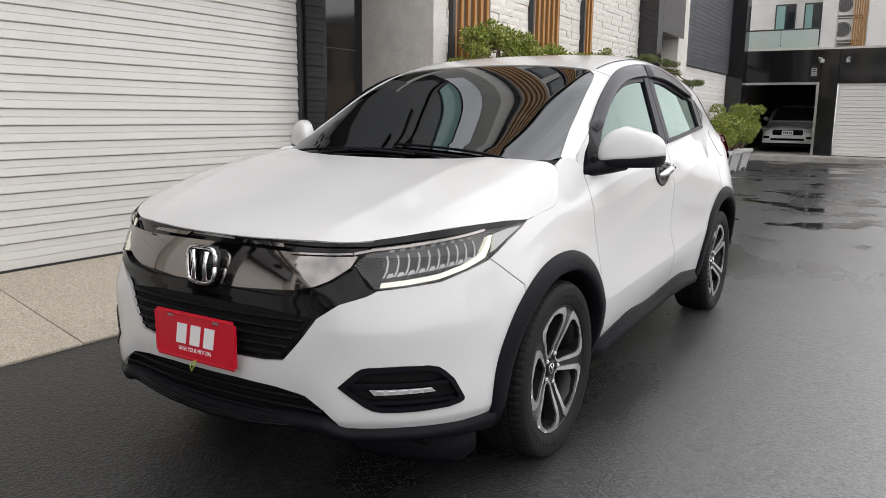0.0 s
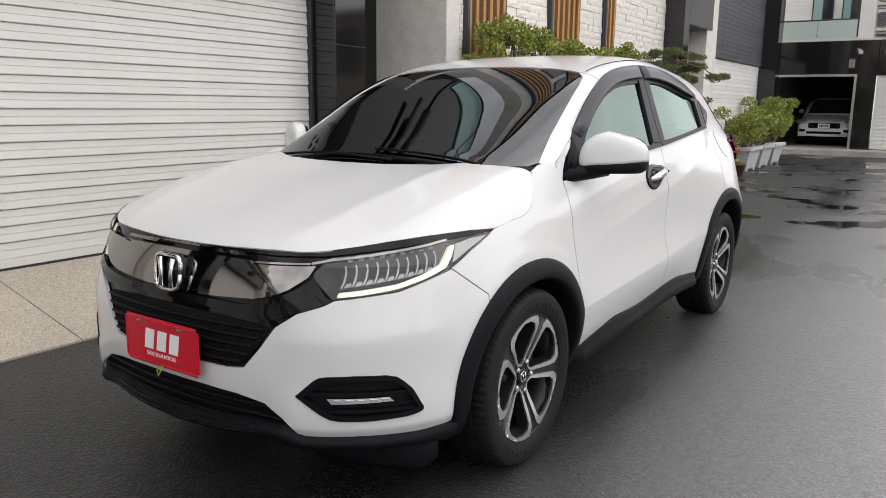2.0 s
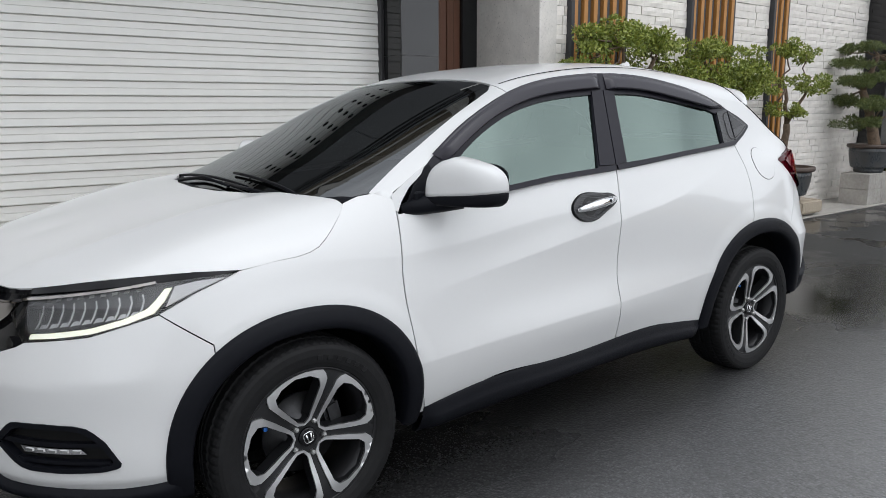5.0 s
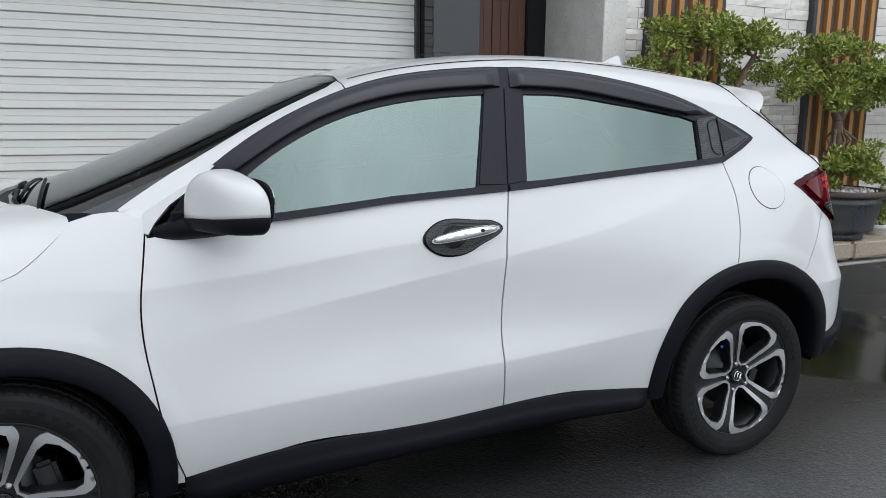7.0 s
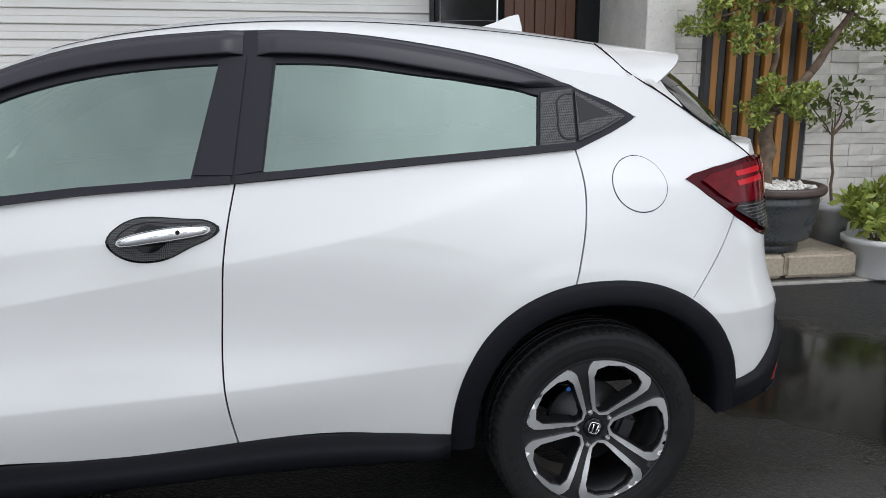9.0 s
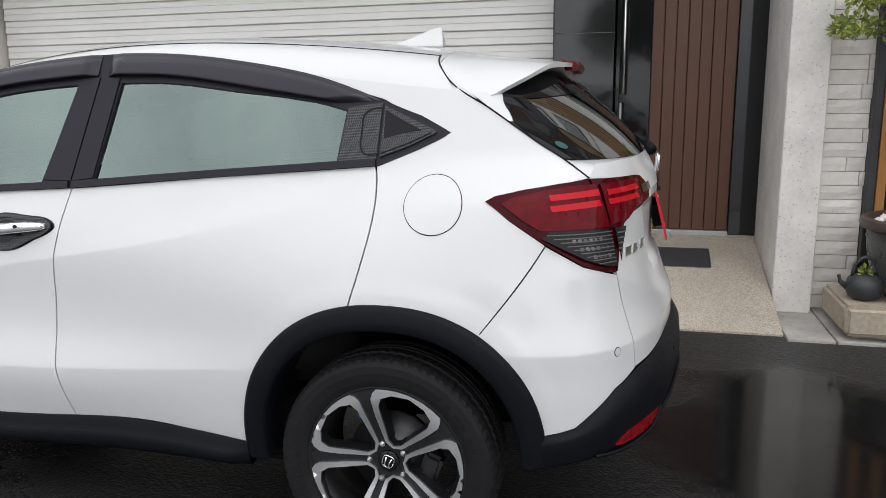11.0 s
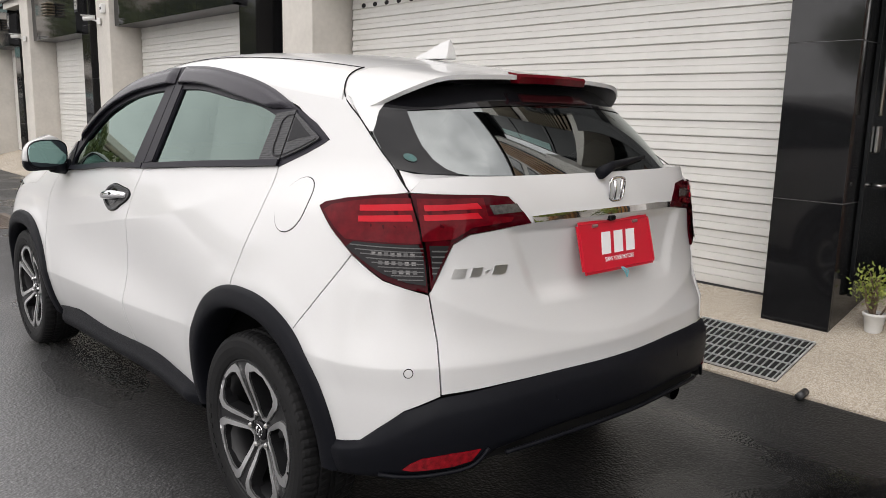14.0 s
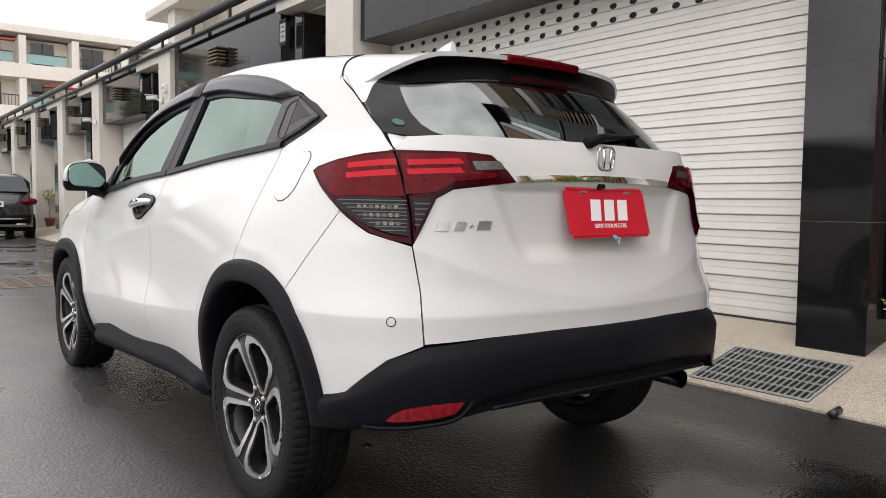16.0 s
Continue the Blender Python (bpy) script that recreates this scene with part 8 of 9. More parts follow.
# ---- mirrors ----
def mirror_shell(upper):
    """The upper cap or the lower tray of the mirror housing, parted by a rising line."""
    b = bmesh.new()
    nu, nv = 28, 10
    rows = []
    for j in range(nv + 1):
        ring = []
        for i in range(nu):
            a = 2 * math.pi * i / nu
            cx, cy = math.cos(a), math.sin(a)
            split = 1.090 - 0.012 * cy
            z = split + (1.214 + 0.008 * cy - split) * j / nv if upper else 1.052 + (split - 0.0015 - 1.052) * j / nv
            k = 0.985 * j / nv if upper else 0.80 * (1 - j / nv)
            f = math.sqrt(max(0.03, 1 - k ** 3.0))
            dx = 0.080 * np.sign(cx) * abs(cx) ** 0.68 * (0.55 + 0.45 * f) * (0.42 if cx > 0 else 1.0)
            dy = 0.120 * np.sign(cy) * abs(cy) ** 0.72 * (f if upper else 0.35 + 0.65 * f)
            ring.append(b.verts.new((0.622 + dx + 0.58 * (-dy), -0.908 + dy, z)))
        rows.append(ring)
    for p, q in zip(rows, rows[1:]):
        for i in range(nu):
            b.faces.new((p[i], p[(i + 1) % nu], q[(i + 1) % nu], q[i]))
    b.faces.new(rows[0])
    b.faces.new(rows[-1])
    return b


M_MIRROR = mat("mirror_glass", (0.38, 0.50, 0.50), 0.02, metal=1.0)
for s in (1, -1):
    fl = Matrix.Diagonal((1, s, 1, 1))

    def mk(b):
        bmesh.ops.transform(b, matrix=fl, verts=b.verts)
        return b
    wm = part("wing_mirror", mk(mirror_shell(True)), M_PAINT, car, "white wing mirror with black base", True)
    part("mirror_base", mk(mirror_shell(False)), M_CLAD, wm, "black lower housing", True)
    foot = tube([(0.43, -0.765, 1.035), (0.50, -0.79, 1.050), (0.56, -0.83, 1.060), (0.62, -0.88, 1.065)], [0.020, 0.034, 0.036, 0.028], 10)
    part("mirror_foot", mk(foot), M_CLAD, wm, "black mirror foot", True)
    part("mirror_sail", mk(box(0.47, 0.60, -0.800, -0.782, 1.045, 1.10, 0.006)), M_CLAD, wm)
    gl = lathe([(1.0, 0.0), (1.0, 0.004)], 36)
    for v in gl.verts:
        a = math.atan2(v.co.y, v.co.x)
        v.co.x, v.co.y = (np.sign(math.cos(a)) * abs(math.cos(a)) ** 0.65, np.sign(math.sin(a)) * abs(math.sin(a)) ** 0.65)
    rim = gl.copy()
    bmesh.ops.transform(rim, matrix=Matrix.Translation((0.650, -0.908, 1.130)) @ pose(0, 0, 0, 0, 0, 30) @ Matrix.Rotation(radians(90), 4, "Y") @ Matrix.Diagonal((0.070, 0.120, 2.5, 1)), verts=rim.verts)
    part("mirror_bezel", mk(rim), M_CLAD, wm, "black bezel round the mirror glass")
    bmesh.ops.transform(gl, matrix=Matrix.Translation((0.660, -0.908, 1.132)) @ pose(0, 0, 0, 0, 0, 30) @ Matrix.Rotation(radians(90), 4, "Y") @ Matrix.Diagonal((0.063, 0.116, 1, 1)), verts=gl.verts)
    part("mirror_glass", mk(gl), M_MIRROR, wm, "blue-tinted mirror glass")
panel("mirror_sail_panel", cabin, [(0.445, 1.040), (0.62, 1.055), (0.60, 1.10), (0.574, 1.188), (0.50, 1.115)], M_CLAD, car, "black triangle behind the mirror", off=0.008)

panel("door_corner", cabin, [(0.400, 1.035), (0.412, 1.029), (0.433, 1.063), (0.474, 1.109), (0.531, 1.150), (0.555, 1.182), (0.50, 1.150), (0.44, 1.112), (0.400, 1.085)], M_PAINT, car, "white corner ahead of the mirror", off=0.0105, fold=0.02)

# ---- wipers, fin ----
for pts in ([(0.0, 0.40, 0.0), (0.05, 0.10, 0.004), (0.035, -0.20, 0.0)], [(0.045, -0.14, 0), (0.05, -0.36, 0.004), (0.10, -0.58, 0)]):
    line = [top(x, y) + (0, 0, 0.009 + h) for x, y, h in pts]
    w = part("wiper", tube([tuple(p) for p in line], [0.008, 0.007, 0.005], 8), M_CLAD, car, "black wiper arm", True)
    blade = [tuple(top(x + 0.03, y) + (0, 0, 0.006)) for x, y in np.linspace((pts[0][0] + 0.05, pts[0][1] + 0.1), (pts[2][0], pts[2][1] - 0.1), 10)]
    part("blade", tube(blade, 0.006, 6), M_CLAD, w, "", True)
rw = part("rear_wiper", tube([(3.335, -0.06, 1.205), (3.32, 0.02, 1.225), (3.275, 0.26, 1.245)], [0.020, 0.014, 0.007], 10), M_CLAD, car, "black rear wiper", True)
fin = bmesh.new()
ro = [(2.40, 1.590), (2.47, 1.612), (2.53, 1.637), (2.572, 1.647), (2.580, 1.60), (2.582, 1.575), (2.40, 1.578)]
va = [fin.verts.new((x, 0.004 + 0.022 * (1.65 - z) / 0.07, z)) for x, z in ro]
vb = [fin.verts.new((x, -0.004 - 0.022 * (1.65 - z) / 0.07, z)) for x, z in ro]
fin.faces.new(va)
fin.faces.new(vb)
for i in range(len(ro)):
    j = (i + 1) % len(ro)
    fin.faces.new((va[i], va[j], vb[j], vb[i]))
bmesh.ops.bevel(fin, geom=fin.edges[:], offset=0.003, segments=2, affect="EDGES", clamp_overlap=True)
part("antenna_fin", fin, M_PAINT, car, "white shark-fin antenna")


# ---- plates ----
def plate(name, m, label):
    b = box(-0.19, 0.19, -0.004, 0.0, -0.08, 0.08)
    vert = [e for e in b.edges if abs(e.verts[0].co.y - e.verts[1].co.y) > 0.001]
    bmesh.ops.bevel(b, geom=vert, offset=0.012, segments=4, affect="EDGES")
    p = part(name, b, M_PLATE, car, label)
    p.matrix_basis = m
    frame_b = tube([(x, -0.005, z) for x, z in ((-0.182, -0.072), (0.182, -0.072), (0.182, 0.072), (-0.182, 0.072), (-0.182, -0.072))], 0.0022, 5)
    part("raised_border", frame_b, M_PLATE, p)
    for k in range(3):
        a = -0.088 + k * 0.064
        q = bmesh.new()
        v = [q.verts.new((a + dx + sl, y, z)) for y in (-0.0052, -0.0040) for dx, sl, z in ((0, 0, -0.026), (0.046, 0, -0.026), (0.046, 0.012, 0.042), (0, 0.012, 0.042))]
        q.faces.new(v[:4])
        for i in range(4):
            q.faces.new((v[i], v[(i + 1) % 4], v[4 + (i + 1) % 4], v[4 + i]))
        part("white_mark", q, M_PLATEWHITE, p, "plain white mark")
    words = bpy.data.curves.new("words", "FONT")
    words.body, words.size, words.align_x, words.extrude = "SERVE YOUR MOTORS", 0.0165, "CENTER", 0.0004
    tmp = bpy.data.objects.new("words", words)
    flat = bpy.data.meshes.new_from_object(tmp)
    bpy.data.objects.remove(tmp)
    flat.transform(pose(0.0, -0.0048, -0.049, 90) @ Matrix.Diagonal((0.92, 1.2, 1, 1)))
    flat.materials.append(M_PLATEWHITE)
    wr = new("slogan", flat)
    wr.parent = p
    for sx in (-0.105, 0.105):
        part("slot_bolt", tube([(sx - 0.012, -0.006, 0.064), (sx + 0.012, -0.006, 0.064)], 0.005, 8), M_STEEL, p)
    clip = tube([(0.005, -0.006, -0.075), (0.012, -0.02, -0.088), (0.0, -0.02, -0.105), (-0.006, -0.02, -0.088), (0.0, -0.006, -0.075)], 0.003, 6)
    part("clip", clip, M_LEAF_Y if "front" in label else M_TEAL, p, "small coloured binder clip")
    return p


plate("front_plate", pose(-0.930, 0, 0.541, 0, 0, -90), "red front dealer plate")
plate("rear_plate", pose(3.372, -0.005, 0.985, 0, 0, 90) @ pose(0, 0, 0, -15), "red rear dealer plate")
pm = box(-0.10, 0.10, 0.0, 0.06, -0.05, 0.05, 0.004)
part("plate_bracket", pm, M_CLAD, car).matrix_basis = pose(-0.930, 0, 0.541, 0, 0, -90)
pm = box(-0.10, 0.10, 0.0, 0.03, -0.04, 0.04, 0.004)
part("plate_bracket", pm, M_CLAD, car).matrix_basis = pose(3.372, -0.005, 0.985, 0, 0, 90) @ pose(0, 0, 0, -15)


# ---- wheels ----
def polar(pts):
    return [(r * math.sin(radians(a)), r * math.cos(radians(a))) for r, a in pts]


def dish(u, v):
    r = np.hypot(u, v)
    return np.stack([u, -0.058 - 0.030 * step01((r - 0.04) / 0.15), v], -1)


def rot2(poly, deg):
    c, s = math.cos(radians(deg)), math.sin(radians(deg))
    return [(x * c + y * s, -x * s + y * c) for x, y in poly]


HALF_OPENING = [(0.060, 17.5), (0.105, 22.5), (0.162, 25.2), (0.182, 22.3), (0.1925, 13.5)]
HALF_LOOP = [(0.054, 26), (0.085, 29.5), (0.13, 31), (0.183, 31), (0.1985, 28.5), (0.2085, 25.5), (0.2085, 18), (0.2085, 9)]


def loop_of(r0, half, r1, grow=0.0):
    """A closed outline round one pocket of the wheel: its inner point, one flank and its mirror image."""
    return polar([(r0 - grow, 0)] + [(r + grow * (r > 0.18), a + grow * 60) for r, a in half] + [(r1 + grow, 0)] + [(r + grow * (r > 0.18), -a - grow * 60) for r, a in half[::-1]])


OPENING = loop_of(0.048, HALF_OPENING, 0.198)
LOOP = loop_of(0.040, HALF_LOOP, 0.2085)
MID = (0, 0.3, 0)


M_DISC = mat("worn_brake_disc", (0.05, 0.05, 0.052), 0.4, metal=0.8, var=0.3, scale=30)


def make_wheel():
    """A wheel with its axle along y, outer face at -y, centred on the tyre."""
    barrel = lathe([(0.214, -0.085), (0.200, -0.075), (0.190, 0.085), (0.214, 0.09), (0.216, 0.10), (0.185, 0.10), (0.185, -0.06), (0.20, -0.078)], 48)
    bmesh.ops.delete(barrel, geom=[f for f in barrel.faces if len(f.verts) > 4], context="FACES_ONLY")
    bmesh.ops.rotate(barrel, matrix=Matrix.Rotation(radians(-90), 3, "X"), verts=barrel.verts)
    w = part("wheel", barrel, M_RIMDARK, None, "alloy wheel with machined face", True)
    t = bmesh.new()
    prof = [(0.212, -0.088), (0.222, -0.098), (0.240, -0.104), (0.270, -0.1085), (0.295, -0.107), (0.308, -0.102), (0.317, -0.094), (0.3235, -0.080), (0.3262, -0.058), (0.3192, -0.055), (0.3192, -0.047), (0.3272, -0.044), (0.3278, -0.016), (0.3198, -0.014), (0.3198, -0.006), (0.3280, -0.004)]
    prof += [(r, -y) for r, y in prof[::-1]]
    prof = [(0.334 - (0.328 - r) * 0.83, y) for r, y in prof]
    n = 216
    rings = []
    for r, y in prof:
        ring = []
        for k in range(n):
            rr = r
            if 0.320 < r < 0.3336 and k % 3 == 0 and abs(y) > 0.03:
                rr = r - 0.003
            ring.append(t.verts.new((rr * math.cos(2 * math.pi * k / n), y, rr * math.sin(2 * math.pi * k / n))))
        rings.append(ring)
    for a, c in zip(rings, rings[1:]):
        for k in range(n):
            t.faces.new((a[k], a[(k + 1) % n], c[(k + 1) % n], c[k]))
    part("tyre", t, M_RUBBER, w, "black tyre with block tread")
    # raised plain marks on the sidewall
    for a0, cnt in ((20, 6), (200, 8)):
        for k in range(cnt):
            a = radians(a0 + k * 7.5)
            b = box(-0.009, 0.009, -0.1092, -0.106, 0.270, 0.287, 0.001)
            bmesh.ops.rotate(b, matrix=Matrix.Rotation(a, 3, "Y"), verts=b.verts)
            part("sidewall_mark", b, M_RUBBER, w)
    face = polar([(0.2095, a) for a in range(0, 360, 6)])
    panel("spider", dish, face, M_RIMDARK, w, "dark painted spokes", holes=[rot2(OPENING, 72 * k) for k in range(5)], mirror=False, fold=0.045, middle=MID, step=0.02)
    for k in range(5):
        panel("spoke_face", dish, rot2(LOOP, 72 * k), M_RIMFACE, w, "machined silver spoke loop", holes=[rot2(loop_of(0.048, HALF_OPENING, 0.198, 0.0015), 72 * k)], mirror=False, off=0.007, fold=0.008, middle=MID, step=0.015, edge=0.012)
    lipb = lathe([(0.2085, -0.086), (0.209, -0.0925), (0.2155, -0.0935), (0.218, -0.090), (0.216, -0.084)], 64)
    bmesh.ops.delete(lipb, geom=[f for f in lipb.faces if len(f.verts) > 4], context="FACES_ONLY")
    bmesh.ops.rotate(lipb, matrix=Matrix.Rotation(radians(90), 3, "X"), verts=lipb.verts)
    bmesh.ops.scale(lipb, vec=(1, -1, 1), verts=lipb.verts)
    for v in lipb.verts:
        v.co.y = -abs(v.co.y)
    part("rim_lip", lipb, M_RIMDARK, w, "", True)
    for ob in [w] + [c for c in w.children if c.name.split(".")[0] in ("spider", "spoke_face", "rim_lip")]:
        ob.data.transform(Matrix.Diagonal((1.125, 1, 1.125, 1)))
    cap = lathe([(0.033, 0.050), (0.033, 0.064), (0.029, 0.067), (0.001, 0.0675)], 28)
    bmesh.ops.rotate(cap, matrix=Matrix.Rotation(radians(90), 3, "X"), verts=cap.verts)
    part("hub_cap", cap, M_PIANO, w, "gloss black hub cap", True)
    part("hub_badge", badge(pose(0, -0.068, 0), 0.034, 0.036), M_CHROME, w, "", True)
    for k in range(5):
        a = radians(72 * k + 36)
        nut = lathe([(0.0095, 0.055), (0.0095, 0.070), (0.006, 0.076), (0.001, 0.077)], 6)
        bmesh.ops.rotate(nut, matrix=Matrix.Rotation(radians(90), 3, "X"), verts=nut.verts)
        bmesh.ops.translate(nut, vec=(0.057 * math.sin(a), 0, 0.057 * math.cos(a)), verts=nut.verts)
        part("wheel_nut", nut, M_STEEL, w)
    disc = lathe([(0.135, -0.01), (0.135, 0.012), (0.07, 0.012), (0.065, 0.03), (0.001, 0.03)], 40)
    bmesh.ops.rotate(disc, matrix=Matrix.Rotation(radians(90), 3, "X"), verts=disc.verts)
    part("brake_disc", disc, M_DISC, w, "grey steel brake disc", True)
    cal = box(0.09, 0.15, -0.035, 0.03, -0.06, 0.06, 0.012, seg=2)
    part("brake_caliper", cal, M_DISC, w, "grey brake caliper")
    dot = lathe([(0.007, 0.0), (0.007, 0.006), (0.001, 0.008)], 10)
    bmesh.ops.rotate(dot, matrix=Matrix.Rotation(radians(90), 3, "X"), verts=dot.verts)
    bmesh.ops.translate(dot, vec=(-0.125, -0.052, 0.095), verts=dot.verts)
    part("blue_mark", dot, mat("blue_paint_mark", (0.02, 0.16, 0.6), 0.4), w)
    return w


w0 = make_wheel()
w0.parent = car
WY, WZ = 0.776, 0.3335
w0.matrix_basis = pose(0, -WY, WZ, 0, -14, 0)
for x, y, turn, spin in ((2.61, -WY, 0, 20), (0, WY, 180, 40), (2.61, WY, 180, 10)):
    c = copy_thing(w0, pose(x, y, WZ, 0, 0, turn) @ pose(0, 0, 0, 0, spin, 0))
    c.parent = car
# wheel housings
for x in (0.0, 2.61):
    for s in (1, -1):
        b = bmesh.new()
        n = 24
        ra = [[b.verts.new((x + 0.43 * math.cos(a), s * y, 0.34 + 0.43 * math.sin(a))) for a in np.linspace(0.0, math.pi, n)] for y in (0.50, 0.825)]
        for k in range(n - 1):
            b.faces.new((ra[0][k], ra[0][k + 1], ra[1][k + 1], ra[1][k]))
        b.faces.new(ra[0])
        part("wheel_housing", b, M_UNDER, car, "", True)
# underbody, light-stopping block in the engine bay, and cabin floor
part("underbody", box(-0.62, 2.25, -0.70, 0.70, 0.215, 0.26, 0.02), M_UNDER, car)
part("cabin_floor", box(0.42, 2.19, -0.74, 0.74, 0.27, 0.40), M_INNER, car)
# unseen block, added to stop light passing through the nose
part("engine_bay_block", box(-0.70, 0.41, -0.48, 0.48, 0.27, 0.80), M_UNDER, car)
part("boot_floor", box(2.2, 3.15, -0.48, 0.48, 0.50, 0.75), M_INNER, car)
part("rear_axle", tube([(2.61, -0.62, 0.33), (2.52, -0.45, 0.30), (2.52, 0.45, 0.30), (2.61, 0.62, 0.33)], 0.045, 10), M_UNDER, car, "", True)
part("silencer", box(2.75, 3.05, -0.10, 0.42, 0.30, 0.46, 0.06, seg=2), M_UNDER, car, "", True)
part("fuel_tank", box(1.6, 2.2, -0.5, 0.5, 0.16, 0.214, 0.02), M_UNDER, car)
# cabin
for s in (1, -1):
    st = part("seat", box(0.95, 1.45, s * 0.38 - 0.25, s * 0.38 + 0.25, 0.45, 0.68, 0.06, seg=3), M_INNER, car, "dark seat", True)
    b = box(-0.06, 0.06, -0.24, 0.24, 0, 0.58, 0.05, seg=3)
    bmesh.ops.transform(b, matrix=pose(1.45, s * 0.38, 0.64, 0, 14, 0), verts=b.verts)
    part("backrest", b, M_INNER, st, "", True)
    part("headrest", box(1.56, 1.66, s * 0.38 - 0.13, s * 0.38 + 0.13, 1.22, 1.38, 0.04, seg=3), M_INNER, st, "", True)
rs = part("rear_seat", box(1.95, 2.4, -0.62, 0.62, 0.45, 0.70, 0.06, seg=3), M_INNER, car, "dark rear bench", True)
part("backrest", box(2.36, 2.5, -0.62, 0.62, 0.70, 1.22, 0.05, seg=3), M_INNER, rs, "", True)
part("dashboard", box(0.35, 0.75, -0.70, 0.70, 0.75, 1.06, 0.08, seg=3), M_INNER, car, "dark dashboard", True)
a = np.linspace(0, 2 * math.pi, 33)
swm = [(0.86 + 0.05 * math.sin(t), -0.38 + 0.18 * math.cos(t), 1.02 + 0.165 * math.sin(t)) for t in a]
part("steering_wheel", tube(swm, 0.014, 8), M_INNER, car, "dark steering wheel", True)


# ---- far cars, small ground things, and what stands across the lane ----
def parked_car(name, label, paint, at, turn, L=4.2, W=1.75, H=1.52, tall=False):
    """A car seen from afar: lofted body and cabin, glass, wheels, lamps, bumpers; nose at -x."""
    th = thing(name, label, "car", at)
    th.rotation_euler = (0, 0, radians(turn))
    hood = 0.98 if tall else 0.92
    belt = 1.05 if tall else 0.98
    side = [(-L / 2, 0.45), (-L / 2 + 0.03, 0.70), (-L / 2 + 0.22, hood - 0.12), (-L / 2 + 1.0, hood), (-L / 2 + 1.25, belt), (L / 2 - 0.55, belt + 0.06), (L / 2 - 0.06, belt + 0.02), (L / 2, 0.75), (L / 2 - 0.02, 0.42)]
    roof = [(-L / 2 + 1.15, belt - 0.03), (-L / 2 + 1.85, H - 0.06), (-L / 2 + 2.3, H), (L / 2 - 0.95, H - 0.01), (L / 2 - 0.45, H - 0.10), (L / 2 - 0.12, belt + 0.03)]

    def loft(line, floor, w0, w1, tuck):
        b = bmesh.new()
        rows = []
        for x, z in line:
            end = 1 - 0.16 * max(0, abs(x) / (L / 2) - 0.72) / 0.28
            prof = [(1.0 * w0, floor), (1.0 * w0, floor + 0.35 * (z - floor)), (w0 * 0.985, floor + 0.75 * (z - floor)), (w1, z - tuck), (w1 * 0.82, z), (0, z + 0.012)]
            half = [(y * end, h) for y, h in prof]
            rows.append([b.verts.new((x, -y, h)) for y, h in half] + [b.verts.new((x, y, h)) for y, h in half[-2::-1]])
        for p, q in zip(rows, rows[1:]):
            for i in range(len(p) - 1):
                b.faces.new((p[i], p[i + 1], q[i + 1], q[i]))
        b.faces.new(rows[0])
        b.faces.new(rows[-1])
        return b

    part("body", loft(side, 0.30, W / 2, W / 2 - 0.07, 0.05), paint, th, "", True)
    part("cabin", loft(roof, belt - 0.06, W / 2 - 0.07, W / 2 - 0.22, 0.04), paint, th, "", True)
    ws = [(-L / 2 + 1.22, belt + 0.03), (-L / 2 + 1.80, H - 0.09)]
    rw = [(L / 2 - 0.15, belt + 0.08), (L / 2 - 0.44, H - 0.13)]
    for nm, (p, q), push in (("windscreen", ws, -0.035), ("rear_window", rw, 0.045)):
        b = bmesh.new()
        v = [b.verts.new((p[0] + push, s * (W / 2 - 0.20), p[1] + 0.025)) for s in (-1, 1)] + [b.verts.new((q[0] + push, s * (W / 2 - 0.28), q[1] + 0.03)) for s in (1, -1)]
        f = b.faces.new(v)
        ex = bmesh.ops.extrude_face_region(b, geom=[f])
        bmesh.ops.translate(b, vec=(-push, 0, -0.02), verts=[g for g in ex["geom"] if isinstance(g, bmesh.types.BMVert)])
        part(nm, b, M_WINDOW, th, "dark window")
    for s in (1, -1):
        b = bmesh.new()
        v = [b.verts.new((x, s * (W / 2 - 0.065 - 0.15 * t), z)) for x, z, t in ((-L / 2 + 1.45, belt + 0.04, 0), (L / 2 - 0.55, belt + 0.09, 0.1), (L / 2 - 0.85, H - 0.12, 0.9), (-L / 2 + 1.95, H - 0.12, 0.9))]
        f = b.faces.new(v)
        ex = bmesh.ops.extrude_face_region(b, geom=[f])
        bmesh.ops.translate(b, vec=(0, s * 0.012, 0), verts=[g for g in ex["geom"] if isinstance(g, bmesh.types.BMVert)])
        part("side_window", b, M_WINDOW, th)
        for x in (-L / 2 + 0.82, L / 2 - 0.80):
            t = lathe([(0.20, -0.1), (0.30, -0.105), (0.33, -0.08), (0.33, 0.08), (0.30, 0.105), (0.20, 0.1)], 32)
            bmesh.ops.transform(t, matrix=pose(x, s * (W / 2 - 0.10), 0.33, 90), verts=t.verts)
            tyre = part("tyre", t, M_RUBBER, th, "", True)
            h = lathe([(0.205, -0.108), (0.06, -0.095), (0.001, -0.11), (0.001, 0.11), (0.06, 0.095), (0.205, 0.108)], 24)
            bmesh.ops.transform(h, matrix=pose(x, s * (W / 2 - 0.10), 0.33, 90), verts=h.verts)
            part("rim", h, M_RIMFACE, tyre)
        b = box(-L / 2 + 0.03, -L / 2 + 0.34, s * (W / 2 - 0.17) - 0.17, s * (W / 2 - 0.17) + 0.15, 0.68, 0.84, 0.05, seg=2)
        part("headlight", b, M_STEEL, th, "clear headlight", True)
        b = box(L / 2 - 0.22, L / 2 + 0.012, s * (W / 2 - 0.20) - 0.19, s * (W / 2 - 0.20) + 0.16, 0.84, 0.99, 0.03, seg=2)
        part("tail_lamp", b, M_TAILRED, th, "red tail lamp", True)
